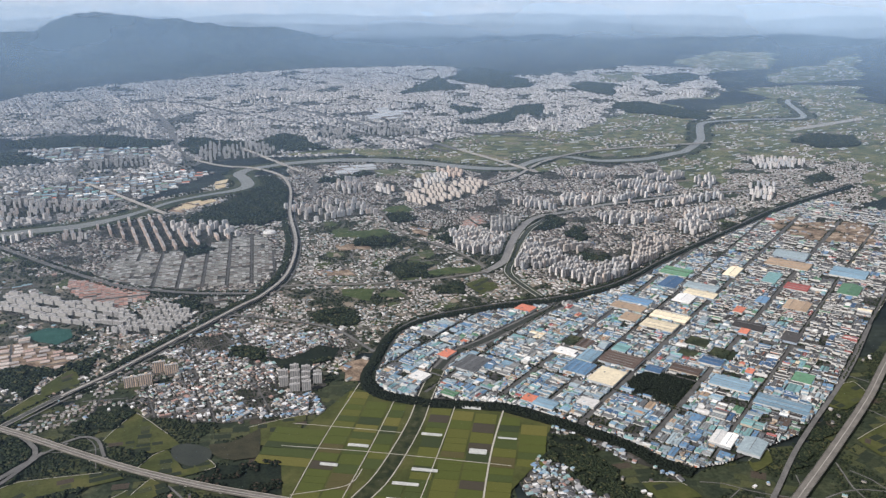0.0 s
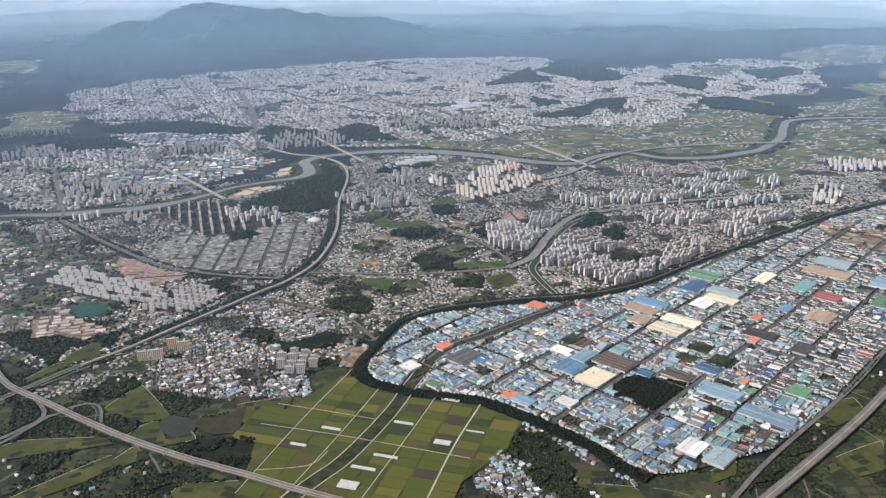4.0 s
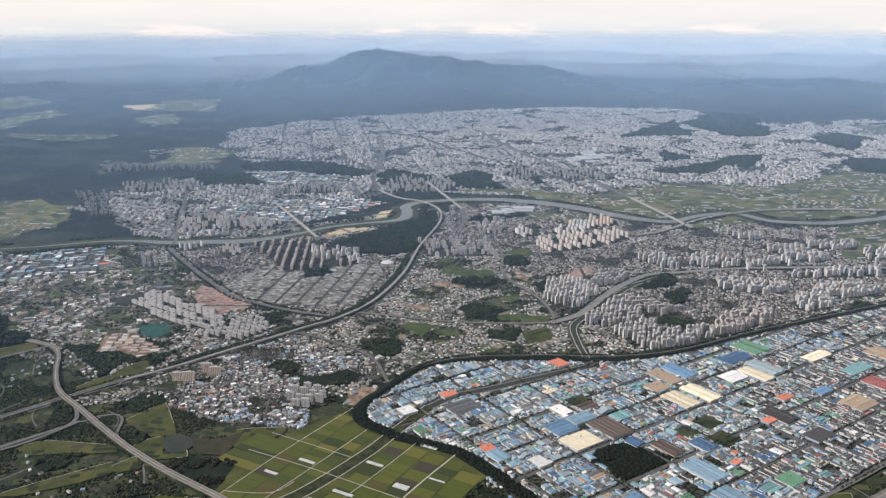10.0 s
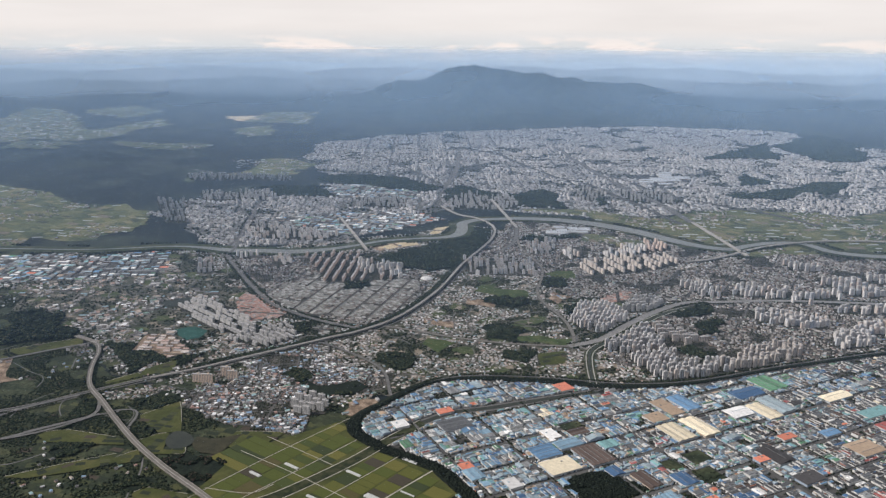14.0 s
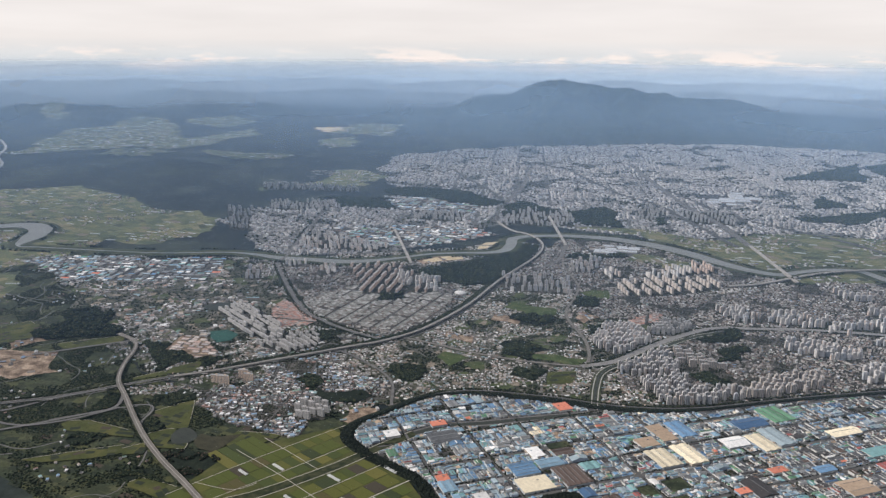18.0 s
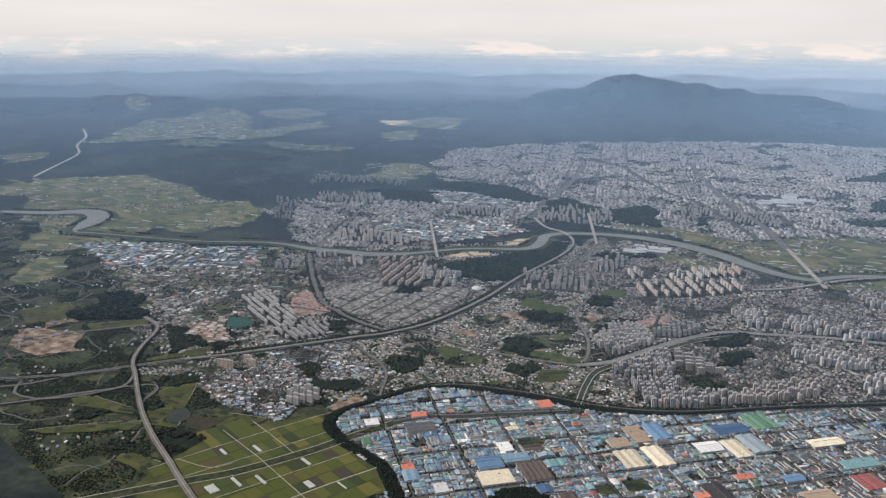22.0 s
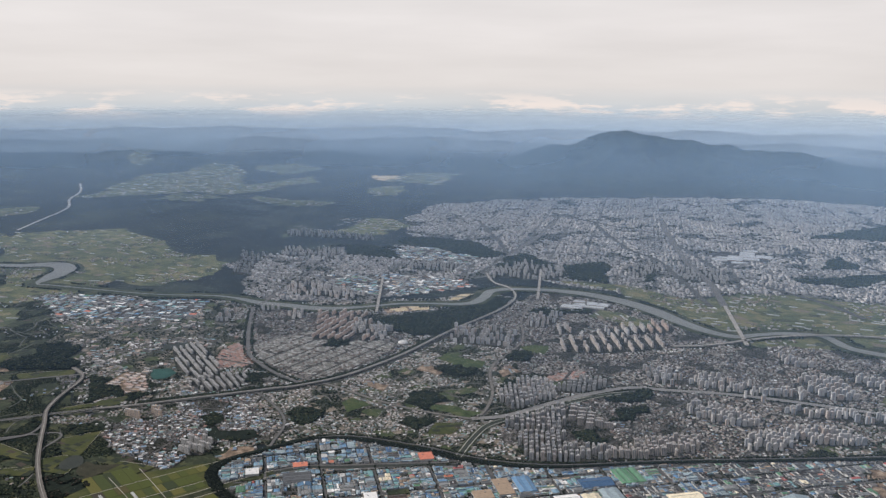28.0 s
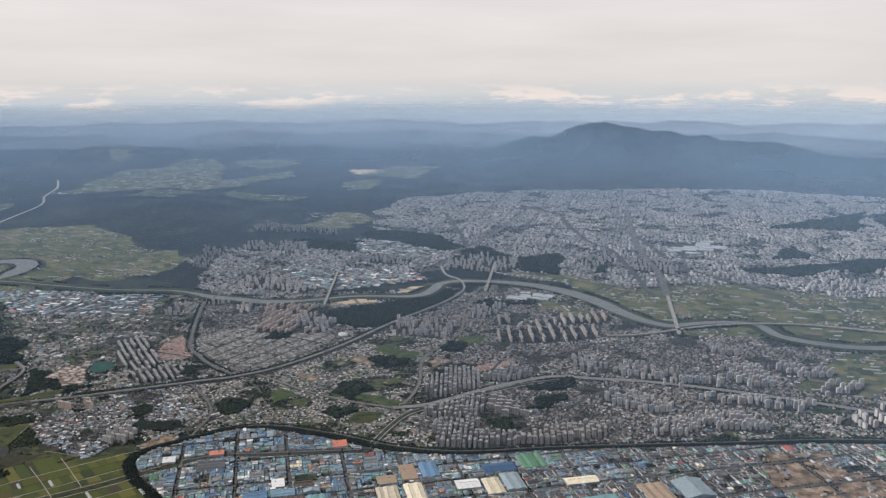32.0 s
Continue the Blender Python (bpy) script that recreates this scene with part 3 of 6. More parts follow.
def build_mountain():
    """The broad flat-topped mountain behind the town."""
    mid, ahead = np.array((-1050.0, 2715.0)), np.array((-0.449, 0.894))
    right = np.array((ahead[1], -ahead[0]))
    s_at = [-900, -620, -494, -412, -331, -271, -211, -162, -113, -45, 3, 82, 159, 207, 255, 369, 556, 613, 743, 950]
    z_at = [10, 16, 26, 40, 66, 80, 82, 99, 119, 132, 136, 122, 108, 111, 98, 85, 76, 63, 36, 10]
    S, Q = np.linspace(-900, 950, 210), np.linspace(-650, 650, 150)
    verts, faces = [], []
    for q in Q:
        for s in S:
            x, y = mid + right * s + ahead * q
            top = float(np.interp(s, s_at, z_at))
            spur = 0.5 + 0.5 * noise.fractal((x / 190, y / 190, 5.0), 1.0, 2.0, 4)
            wide = 330 * (0.7 + 0.6 * spur)
            h = top * math.exp(-(q / wide) ** 2) * (1 - 0.18 * min(1, abs(q) / 150) * (1 - spur))
            h *= 1 + min(1.0, abs(q) / 110) * (0.34 * (ridge_noise(x + 40, y, 260.0) - 1.0))
            h += 3.0 * noise.fractal((x / 60, y / 60, 2.0), 1.0, 2.0, 3) * min(1.0, abs(q) / 60)
            verts.append((x, y, max(-4.0, h - 3)))
    n = len(S)
    for i in range(len(Q) - 1):
        for j in range(n - 1):
            faces.append((i * n + j, i * n + j + 1, (i + 1) * n + j + 1, (i + 1) * n + j))
    thing("mountain", verts, faces, [M_MOUNTAIN], "broad forested mountain with a flat summit, blue in the haze", "mountain", "structure", smooth=True)


build_mountain()


def build_haze():
    """Thin sloping sheets added to stand in for haze, each rising outwards from a ring on the ground."""
    # the blue of distance is put into the tint of the sheets
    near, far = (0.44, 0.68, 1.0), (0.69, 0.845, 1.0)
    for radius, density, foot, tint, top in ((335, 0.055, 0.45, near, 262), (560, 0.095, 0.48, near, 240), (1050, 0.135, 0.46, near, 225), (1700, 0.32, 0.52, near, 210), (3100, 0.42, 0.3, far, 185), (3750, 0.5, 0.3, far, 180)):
        n, rows = 180, 14
        verts, faces = [], []
        for j in range(rows + 1):
            r = radius + 2.745 * top * j / rows
            for k in range(n):
                a = math.tau * k / n
                verts.append((WORLD_MID.x + r * math.cos(a), WORLD_MID.y + 20 + r * math.sin(a), top * j / rows))
        for j in range(rows):
            for k in range(n):
                m = (k + 1) % n
                faces.append((j * n + k, j * n + m, (j + 1) * n + m, (j + 1) * n + k))
        thing("haze_sheet", verts, faces, [haze_material("haze", density, float(top), foot, tint)], "thin blue-tinted sheet standing in for haze over the land", "haze", "stuff", smooth=True)


build_haze()

land("scrub", 10, [(-420, 290), (-470, 420), (-420, 490), (-240, 425), (-60, 470), (20, 400), (60, 260)])
land("scrub", 10, [(20, 250), (55, 405), (120, 356), (190, 390), (250, 470), (340, 560), (470, 600), (500, 300)])
land("scrub", 30, [(-900, 330), (-900, 620), (-600, 640), (-350, 480), (-420, 300)])
land("mixed", 20, [(-620, 560), (-350, 480), (-240, 430), (-60, 470), (-40, 560), (100, 605), (292, 795), (450, 900), (450, 1080), (-100, 1060), (-250, 1000), (-420, 760), (-600, 660)])
land("farm", 20, [(-60, 1130), (60, 1400), (300, 1450), (800, 1800), (950, 1300), (520, 900), (300, 930), (100, 1060)])
land("farm", 10, [(818, 2155), (1238, 2561), (995, 2033), (780, 1978)], glass=0.7)
land("farm", 20, [(-12, 1052), (32, 1204), (244, 1250), (350, 1207), (474, 1464), (762, 1529), (491, 941), (366, 1025), (347, 1057), (276, 1024), (141, 1071)], glass=0.7)
land("farm", 20, [(228, 1375), (426, 1672), (474, 1464), (350, 1207), (244, 1250)])
land("city", 20, [(40, 1947), (101, 1609), (260, 1671), (454, 1846), (422, 1656), (228, 1369), (79, 1347), (-14, 1430)])
land("wood", 0, [(100, 1845), (161, 1845), (154, 1595), (101, 1609)])
land("wood", 0, [(306, 1754), (395, 1633), (483, 1527), (440, 1445), (341, 1526)])
land("farm", 10, [(469, 1445), (640, 1657), (836, 1689), (733, 1465), (605, 1452)], glass=0.5)
land("farm", 10, [(377, 1159), (429, 1309), (512, 1325), (462, 1160), (401, 1136)], glass=0.95)
land("farm", 10, [(174, 1048), (190, 1111), (320, 1091), (317, 1050)], glass=0.95)
land("house", 20, [(341, 1010), (408, 1136), (561, 1094), (465, 886), (414, 862), (376, 884), (328, 925)], sparse=0.8)
land("house", 20, [(281, 938), (328, 966), (327, 900), (273, 781), (241, 780)], sparse=0.8)
land("apt", 140, [(411, 1121), (481, 1107), (472, 1059), (402, 1052)], row=20)
land("apt", 140, [(360, 966), (395, 972), (370, 901), (335, 888)], row=20)
land("wood", 0, [(520, 1231), (573, 1301), (629, 1292), (605, 1219), (552, 1189)])
land("wood", 0, [(451, 996), (484, 1027), (471, 982), (444, 962)])
land("farm", 20, [(-1104, 680), (-1064, 758), (-981, 880), (-725, 882), (-651, 836), (-618, 715), (-719, 691), (-606, 600), (-706, 506)], glass=0.3)
land("farm", 20, [(-692, 500), (-635, 535), (-557, 490), (-561, 442)], glass=0.2)
land("farm", 10, [(-1646, 1036), (-1687, 1159), (-1714, 1319), (-2053, 1671), (-1953, 1731), (-1565, 1486), (-1614, 1773), (-1496, 1671), (-1413, 1373), (-1504, 1190)], glass=0.45)
land("sand", 0, [(-1478, 1905), (-1409, 1985), (-1333, 1902), (-1397, 1829)])
land("bare", 0, [(-403, 373), (-388, 397), (-353, 408), (-311, 382), (-328, 359), (-348, 349)])
land("bare", 0, [(-414, 404), (-402, 447), (-378, 440), (-388, 397)])
land("farm", 20, [(661, 2480), (903, 2738), (1017, 2619), (866, 2291), (672, 2182)], glass=0.3)
land("farm", 20, [(396, 1925), (576, 2034), (623, 1846), (545, 1704), (441, 1737)], glass=0.3)
land("farm", 20, [(647, 1846), (806, 1946), (945, 1925), (867, 1756), (685, 1721)], glass=0.3)
land("city", 20, [(188, 2068), (361, 2265), (589, 2410), (723, 2296), (604, 1823), (400, 1660), (240, 1682)])
land("wood", 20, [(241, 1873), (333, 1985), (407, 1920), (333, 1776)])
land("wood", 20, [(498, 2118), (610, 2182), (600, 2029), (501, 1935)])
land("farm", 20, [(361, 2142), (495, 2261), (498, 2118), (394, 1995)])
land("farm", 20, [(-1674, 851), (-1621, 945), (-1453, 858), (-1440, 760)], glass=0.2)
land("farm", 20, [(-1313, 1355), (-1179, 1387), (-1111, 1454), (-1061, 1356), (-1189, 1294)], glass=0.2)
land("farm", 20, [(-919, 1140), (-919, 1294), (-823, 1367), (-735, 1349), (-729, 1205), (-816, 1139), (-804, 1073)], glass=0.4)
land("farm", 20, [(-1144, 703), (-1259, 690), (-1104, 629), (-1005, 690), (-968, 761)], glass=0.2)
land("farm", 20, [(-2450, 1584), (-2485, 1681), (-2161, 1502), (-2172, 1464)], glass=0.2)
land("farm", 20, [(-1448, 1198), (-1408, 1297), (-1311, 1279), (-1310, 1179), (-1379, 1110)], glass=0.2)
land("farm", 20, [(-1903, 1746), (-1900, 1937), (-1689, 1877), (-1690, 1707)], glass=0.2)
land("farm", 20, [(-1284, 1723), (-1273, 1824), (-1128, 1674), (-1146, 1610)], glass=0.3)
land("farm", 20, [(-1367, 1831), (-1474, 2086), (-1332, 2122), (-1209, 1908)], glass=0.3)
land("city", 30, [(-676, 869), (-698, 947), (-706, 992), (-633, 1053), (-607, 1153), (-575, 1241), (-689, 1265), (-921, 1561), (-895, 1731), (-663, 2050), (-356, 2315), (3, 2396), (92, 2156), (291, 2112), (284, 1423), (158, 1330), (-19, 1267), (-61, 1140), (-251, 1123), (-322, 1097), (-331, 923), (-355, 855), (-414, 786), (-445, 771), (-581, 837)])
land("city", 30, [(-411, 2097), (-156, 2252), (-12, 2094), (202, 1355), (83, 1333), (-56, 1354)])
land("wood", 0, [(21, 1370), (81, 1509), (136, 1597), (208, 1632), (179, 1499), (94, 1405)])
land("wood", 0, [(12, 2084), (75, 2360), (162, 2213), (218, 1919), (135, 1879), (62, 1953)])
land("wood", 0, [(-96, 1789), (-62, 1906), (-12, 2094), (51, 1877), (-20, 1815)])
land("wood", 0, [(-10, 1571), (4, 1636), (48, 1591), (37, 1521)])
land("wood", 0, [(-658, 1214), (-638, 1263), (-491, 1294), (-412, 1241), (-423, 1175), (-488, 1176), (-585, 1187)])
land("wood", 0, [(-374, 1189), (-381, 1274), (-286, 1247), (-224, 1177), (-278, 1184), (-302, 1134)])
land("wood", 0, [(-257, 1225), (-246, 1294), (-195, 1249), (-168, 1172), (-217, 1149)])
land("wood", 0, [(-153, 1260), (-132, 1296), (-93, 1241), (-130, 1204)])
land("wood", 0, [(-671, 1099), (-522, 1194), (-495, 1119), (-578, 1054)])
land("hall", 25, [(-167, 1503), (-147, 1547), (-69, 1498), (-84, 1417)])
land("hall", 25, [(-132, 1548), (-109, 1587), (-56, 1530), (-71, 1485)])
land("farm", 0, [(-14, 1247), (105, 1314), (175, 1304), (199, 1157), (125, 1142), (72, 1082), (21, 1156)], glass=0.6)
land("farm", 0, [(-248, 1116), (-141, 1185), (10, 1174), (71, 1085), (39, 1103), (-40, 1119), (-129, 1148)])
land("apt", 35, [(-870, 1124), (-709, 1208), (-668, 1171), (-820, 1086)], row=30)
land("apt", 20, [(-726, 1007), (-637, 1072), (-582, 1003), (-667, 962)], row=30)
land("apt", 35, [(-737, 928), (-698, 947), (-581, 837), (-608, 824)], row=34)
land("apt", 20, [(-507, 873), (-444, 904), (-356, 894), (-368, 848), (-450, 808)], row=20)
land("apt", 20, [(-480, 1096), (-413, 1139), (-375, 1072), (-442, 1039)], row=26)
land("apt", 15, [(-341, 1144), (-344, 1219), (-256, 1210), (-224, 1145), (-311, 1094)], row=30)
land("apt", 15, [(-204, 1287), (-192, 1365), (-154, 1338), (-145, 1249)], row=30)
land("apt", 15, [(-140, 1356), (-64, 1393), (-35, 1302), (-90, 1276)], row=30)
land("ind", 20, [(-507, 923), (-458, 975), (-337, 1055), (-290, 1036), (-326, 915), (-372, 879), (-454, 881)], far=1)
land("ind", 20, [(-599, 1134), (-544, 1195), (-416, 1200), (-396, 1127), (-514, 1085)], far=1)
land("house", 40, [(-466, 718), (-421, 739), (-256, 626), (-151, 612), (-127, 652), (-137, 734), (-195, 797), (-228, 756), (-324, 809), (-395, 763)])
land("house", 20, [(-265, 816), (-223, 796), (-164, 833), (-164, 893), (-141, 876), (-120, 859), (-53, 842), (2, 869), (53, 971), (85, 1044), (45, 1072), (-14, 1078), (-111, 1092), (-195, 1075), (-179, 997)])
land("mixed", 10, [(-123, 568), (-132, 601), (-118, 657), (-150, 819), (-69, 834), (38, 633), (51, 683), (77, 613), (-34, 540), (-44, 496), (-121, 516)])
land("house", 0, [(-53, 842), (58, 946), (120, 1031), (190, 1095), (280, 1082), (277, 764), (224, 724), (159, 629), (67, 647), (52, 699), (94, 826), (-9, 786)])
land("mixed", 30, [(-581, 584), (-448, 699), (-250, 619), (-262, 499), (-435, 476)], large=1)
land("ind", 25, [(-682, 558), (-640, 610), (-588, 651), (-486, 590), (-550, 542), (-615, 540)], far=1)
land("ind", 35, [(-576, 650), (-492, 719), (-450, 680), (-436, 641), (-480, 594)], far=1)
land("rowhouse", 12, [(-285, 651), (-272, 735), (-228, 756), (-169, 762), (-139, 674), (-150, 629), (-190, 616), (-240, 615)])
land("wood", 0, [(-239, 723), (-222, 741), (-206, 721), (-221, 701)])
land("rowhouse", 20, [(-187, 594), (-173, 605), (-155, 582), (-168, 572)])
land("rowhouse", 20, [(-307, 630), (-261, 633), (-221, 607), (-234, 575), (-278, 587)], col='pink')
land("house", 25, [(-192, 435), (-167, 450), (-166, 484), (-154, 514), (-120, 498), (-86, 451), (-75, 416), (-95, 411), (-138, 409), (-168, 412)], near=1)
land("house", 25, [(-108, 529), (-62, 540), (-55, 506), (-81, 485), (-85, 451), (-65, 424), (-74, 413)], near=1)
land("house", 20, [(49, 387), (40, 364), (39, 344), (53, 331), (82, 335), (74, 363), (51, 376)], near=1)
land("house", 30, [(49, 408), (68, 404), (98, 382), (122, 361), (115, 353), (80, 380), (50, 399)], near=1)
land("house", 20, [(-332, 451), (-330, 466), (-263, 446), (-262, 434)], sparse=0.5)
land("house", 10, [(-235, 401), (-189, 473), (-177, 490), (-161, 474), (-189, 429), (-221, 399)], sparse=0.6)
land("house", 35, [(-207, 527), (-156, 566), (-105, 524), (-91, 473), (-176, 489)], near=1)
land("wood", 0, [(-256, 820), (-255, 864), (-224, 909), (-218, 961), (-219, 1013), (-196, 999), (-177, 948), (-165, 864), (-164, 833), (-208, 796)])
land("wood", 0, [(-449, 486), (-414, 495), (-355, 476), (-343, 460), (-373, 445), (-372, 429)])
land("wood", 0, [(-305, 464), (-290, 477), (-245, 470), (-228, 489), (-222, 464), (-265, 442)])
land("wood", 0, [(89, 786), (111, 825), (124, 810), (119, 782), (102, 763)])
land("wood", 0, [(122, 749), (137, 765), (140, 734), (130, 721)])
land("wood", 0, [(128, 471), (156, 457), (131, 423), (107, 443)], col='dark')
land("wood", 0, [(-212, 586), (-193, 603), (-178, 586), (-190, 565)])
land("wood", 0, [(-119, 351), (-113, 371), (-88, 374), (-78, 361), (-73, 338), (-99, 345)], col='brown', thin=0.08)
land("wood", 0, [(-74, 367), (-79, 403), (-88, 401), (-89, 377)])
land("wood", 0, [(50, 402), (65, 401), (80, 374), (90, 336), (69, 343), (60, 367), (48, 376)])
land("wood", 0, [(-195, 347), (-173, 347), (-169, 329), (-189, 322), (-200, 326)])
land("wood", 0, [(-128, 324), (-107, 337), (-87, 337), (-95, 328), (-108, 318)])
land("wood", 0, [(-204, 401), (-190, 428), (-168, 412), (-179, 401)])
land("wood", 0, [(-240, 387), (-216, 390), (-205, 369), (-216, 350)])
land("wood", 0, [(-170, 379), (-154, 384), (-150, 369), (-159, 365)])
land("wood", 0, [(-240, 426), (-295, 469), (-272, 472), (-244, 457)])
land("wood", 0, [(194, 399), (216, 422), (212, 395), (196, 388)])
land("wood", 0, [(169, 355), (184, 387), (193, 377), (181, 361)])
land("wood", 0, [(-138, 495), (-136, 508), (-114, 507), (-110, 486)])
land("apt", 38, [(64, 661), (57, 692), (69, 712), (79, 732), (102, 706), (111, 686), (92, 668)], row=11.5, long=3.0, tall=6.6)
land("apt", 30, [(78, 740), (134, 727), (134, 707), (92, 712)], row=14, long=6.5, col='warm')
land("apt", 38, [(82, 657), (95, 662), (112, 686), (128, 662), (146, 679), (162, 688), (168, 675), (151, 642), (128, 626), (110, 632)], row=11.5, long=3.0, tall=6.6)
land("apt", 40, [(152, 672), (163, 690), (172, 722), (200, 755), (210, 730), (190, 695), (172, 672)], row=11.5, long=3.4, tall=7.0, col='warm')
land("apt", 42, [(-2, 762), (20, 780), (46, 766), (58, 747), (48, 697), (22, 706), (8, 730)], row=11.5, long=3.0, tall=6.6)
land("apt", 30, [(45, 763), (46, 802), (72, 818), (77, 797), (60, 768)], row=12, col='pale', long=3.2, tall=6.6)
land("rowhouse", 20, [(14, 786), (21, 821), (36, 829), (38, 796), (27, 778)], col='pink')
land("apt", 134, [(-47, 902), (-17, 950), (38, 994), (55, 958), (24, 902), (-15, 866)], row=19, long=6.0, col='warm', tall=6.0)
land("apt", 134, [(-63, 912), (-82, 940), (-74, 963), (-50, 941)], row=15, long=4.5)
land("apt", 134, [(-38, 942), (-27, 996), (-12, 1034), (9, 999), (-7, 960)], row=17, long=5.0)
land("apt", 134, [(9, 999), (-10, 1042), (21, 1042), (35, 1016)], row=16, long=5.0, col='terracotta')
land("hall", 25, [(-147, 1024), (-120, 1078), (-80, 1070), (-83, 1029), (-119, 1002)], works=1)
land("farm", 134, [(-67, 1008), (-71, 1047), (-24, 1050), (-14, 1020), (-49, 1009)], glass=0.95)
land("wood", 0, [(-142, 971), (-140, 997), (-85, 1035), (-70, 1022), (-107, 976)], thin=-0.1)
land("wood", 0, [(-43, 798), (-57, 825), (-47, 842), (-30, 817)])
land("meadow", 0, [(-62, 850), (-40, 872), (-28, 850), (-44, 838)])
land("apt", 40, [(70, 877), (90, 893), (134, 872), (110, 850)], row=13, long=3.6, tall=6.8)
land("apt", 40, [(128, 868), (128, 905), (194, 910), (222, 928), (229, 905), (197, 872), (166, 874)], row=13, long=3.6, tall=6.8)
land("apt", 40, [(155, 827), (172, 833), (219, 831), (224, 810), (202, 801), (165, 797)], row=13, long=3.6, tall=6.8)
land("apt", 40, [(228, 790), (248, 823), (261, 797), (256, 771), (234, 762)], row=13, long=3.6, tall=6.8)
land("wood", 0, [(120, 682), (128, 702), (142, 688), (138, 672), (128, 672)])
land("wood", 0, [(98, 776), (101, 798), (120, 812), (127, 797), (113, 775)])
land("wood", 0, [(117, 755), (135, 780), (144, 764), (125, 744)])
land("apt", 40, [(245, 827), (272, 852), (306, 848), (299, 828), (271, 813), (245, 812)], row=13, long=3.6, tall=6.8)
land("apt", 40, [(221, 873), (281, 906), (312, 924), (307, 896), (265, 875), (225, 859)], row=13, long=3.6, tall=6.8)
land("apt", 40, [(199, 963), (232, 983), (269, 944), (255, 924), (226, 931)], row=14, long=4.6)
land("apt", 40, [(241, 1012), (299, 1023), (295, 995), (250, 981)], row=15, long=4.6)
land("apt", 40, [(302, 983), (329, 1015), (331, 976), (311, 952), (298, 957)], row=15, long=4.6)
land("apt", 40, [(157, 1019), (197, 1026), (198, 998), (169, 998)], row=15, long=4.6)
land("apt", 30, [(-171, 862), (-90, 887), (-69, 834), (-137, 806)], row=16)
land("apt", 30, [(-130, 955), (-109, 997), (-87, 946), (-107, 915)], row=16)
land("apt", 60, [(-413, 744), (-394, 766), (-375, 748), (-396, 730)], row=20)
land("apt", 40, [(-428, 696), (-419, 713), (-378, 672), (-394, 664)], row=18)
land("apt", 115, [(-336, 781), (-294, 824), (-192, 755), (-251, 704)], row=15, col='terracotta', long=8, tall=5.0)
land("apt", 60, [(-269, 786), (-217, 799), (-195, 761), (-239, 751)], row=16)
land("apt", 163, [(-338, 576), (-330, 607), (-283, 595), (-223, 566), (-219, 538), (-278, 547)], row=11, long=8, tall=3.6, col='pale')
land("apt", 163, [(-226, 529), (-222, 563), (-201, 586), (-178, 559), (-186, 526)], row=11, long=5, tall=3.6, col='pale')
land("apt", 20, [(-359, 748), (-353, 772), (-328, 745), (-338, 727)], row=16)
land("apt", 10, [(-104, 463), (-85, 476), (-69, 453), (-85, 438)], row=13, tall=6.2, long=5.2, col='pale')
land("works", 25, [(-298, 505), (-280, 515), (-254, 502), (-236, 496), (-240, 472), (-262, 480), (-279, 471)])
land("bare", 0, [(-64, 476), (-51, 489), (-44, 477), (-48, 459), (-58, 461)])
land("bare", 0, [(319, 794), (353, 836), (377, 753), (357, 735)])
land("bare", 0, [(319, 782), (349, 811), (427, 803), (393, 730), (352, 737)])
land("net", 0, [(-284, 529), (-280, 541), (-265, 535), (-256, 520), (-262, 514), (-273, 519)])
land("bare", 0, [(-299, 857), (-292, 885), (-264, 922), (-253, 895), (-275, 845)])
land("wood", 0, [(-262, 825), (-256, 850), (-236, 872), (-200, 906), (-176, 914), (-160, 825), (-171, 804), (-216, 804), (-246, 811)])
land("sand", 0, [(-267, 947), (-273, 965), (-257, 966), (-252, 950)])
land("sand", 0, [(-275, 970), (-278, 984), (-262, 990), (-258, 971)])
land("sand", 0, [(-250, 952), (-254, 967), (-245, 971), (-241, 952)])
land("sand", 0, [(-256, 972), (-259, 990), (-246, 979), (-244, 973)])
land("sand", 0, [(-288, 859), (-279, 880), (-266, 872), (-268, 856)])
land("sand", 0, [(-277, 883), (-260, 905), (-248, 896), (-263, 875)])
land("farm", 0, [(-962, 867), (-803, 851), (-663, 847), (-607, 765), (-657, 720), (-704, 675)])
land("farm", 0, [(-1212, 720), (-1106, 897), (-839, 832), (-703, 831), (-644, 749), (-740, 688), (-909, 705), (-982, 640)])
land("farm", 0, [(-1630, 1041), (-1917, 1372), (-2007, 1618), (-1827, 1656), (-1450, 1341), (-1496, 1157)], glass=0.45)
land("field", 0, [(-84, 382), (-68, 418), (-53, 450), (-33, 434), (-10, 427), (34, 420), (59, 405), (54, 388), (45, 364), (26, 334), (0, 290), (-60, 300), (-74, 331)])
land("rice", 15, [(-179, 389), (-172, 419), (-147, 396), (-137, 385), (-149, 377), (-166, 383)])
land("rice", 15, [(-152, 362), (-148, 375), (-142, 380), (-129, 362), (-139, 355)])
land("rice", 25, [(-214, 342), (-205, 351), (-168, 359), (-155, 354), (-201, 333), (-214, 336)])
land("rice", 45, [(-186, 292), (-165, 324), (-150, 344), (-141, 337), (-152, 319), (-172, 298)])
land("rice", 30, [(-147, 340), (-142, 354), (-131, 345), (-139, 335)])
land("rice", 20, [(-120, 372), (-113, 364), (-134, 352), (-138, 354)])
land("rice", 10, [(-105, 317), (-102, 325), (-68, 332), (-55, 318), (-101, 313)])
land("rice", 10, [(-105, 403), (-82, 415), (-76, 416), (-79, 384), (-97, 385)])
land("rice", 20, [(-239, 449), (-231, 476), (-216, 452), (-233, 438)])
land("rice", 0, [(-246, 417), (-238, 441), (-227, 435), (-231, 405)])
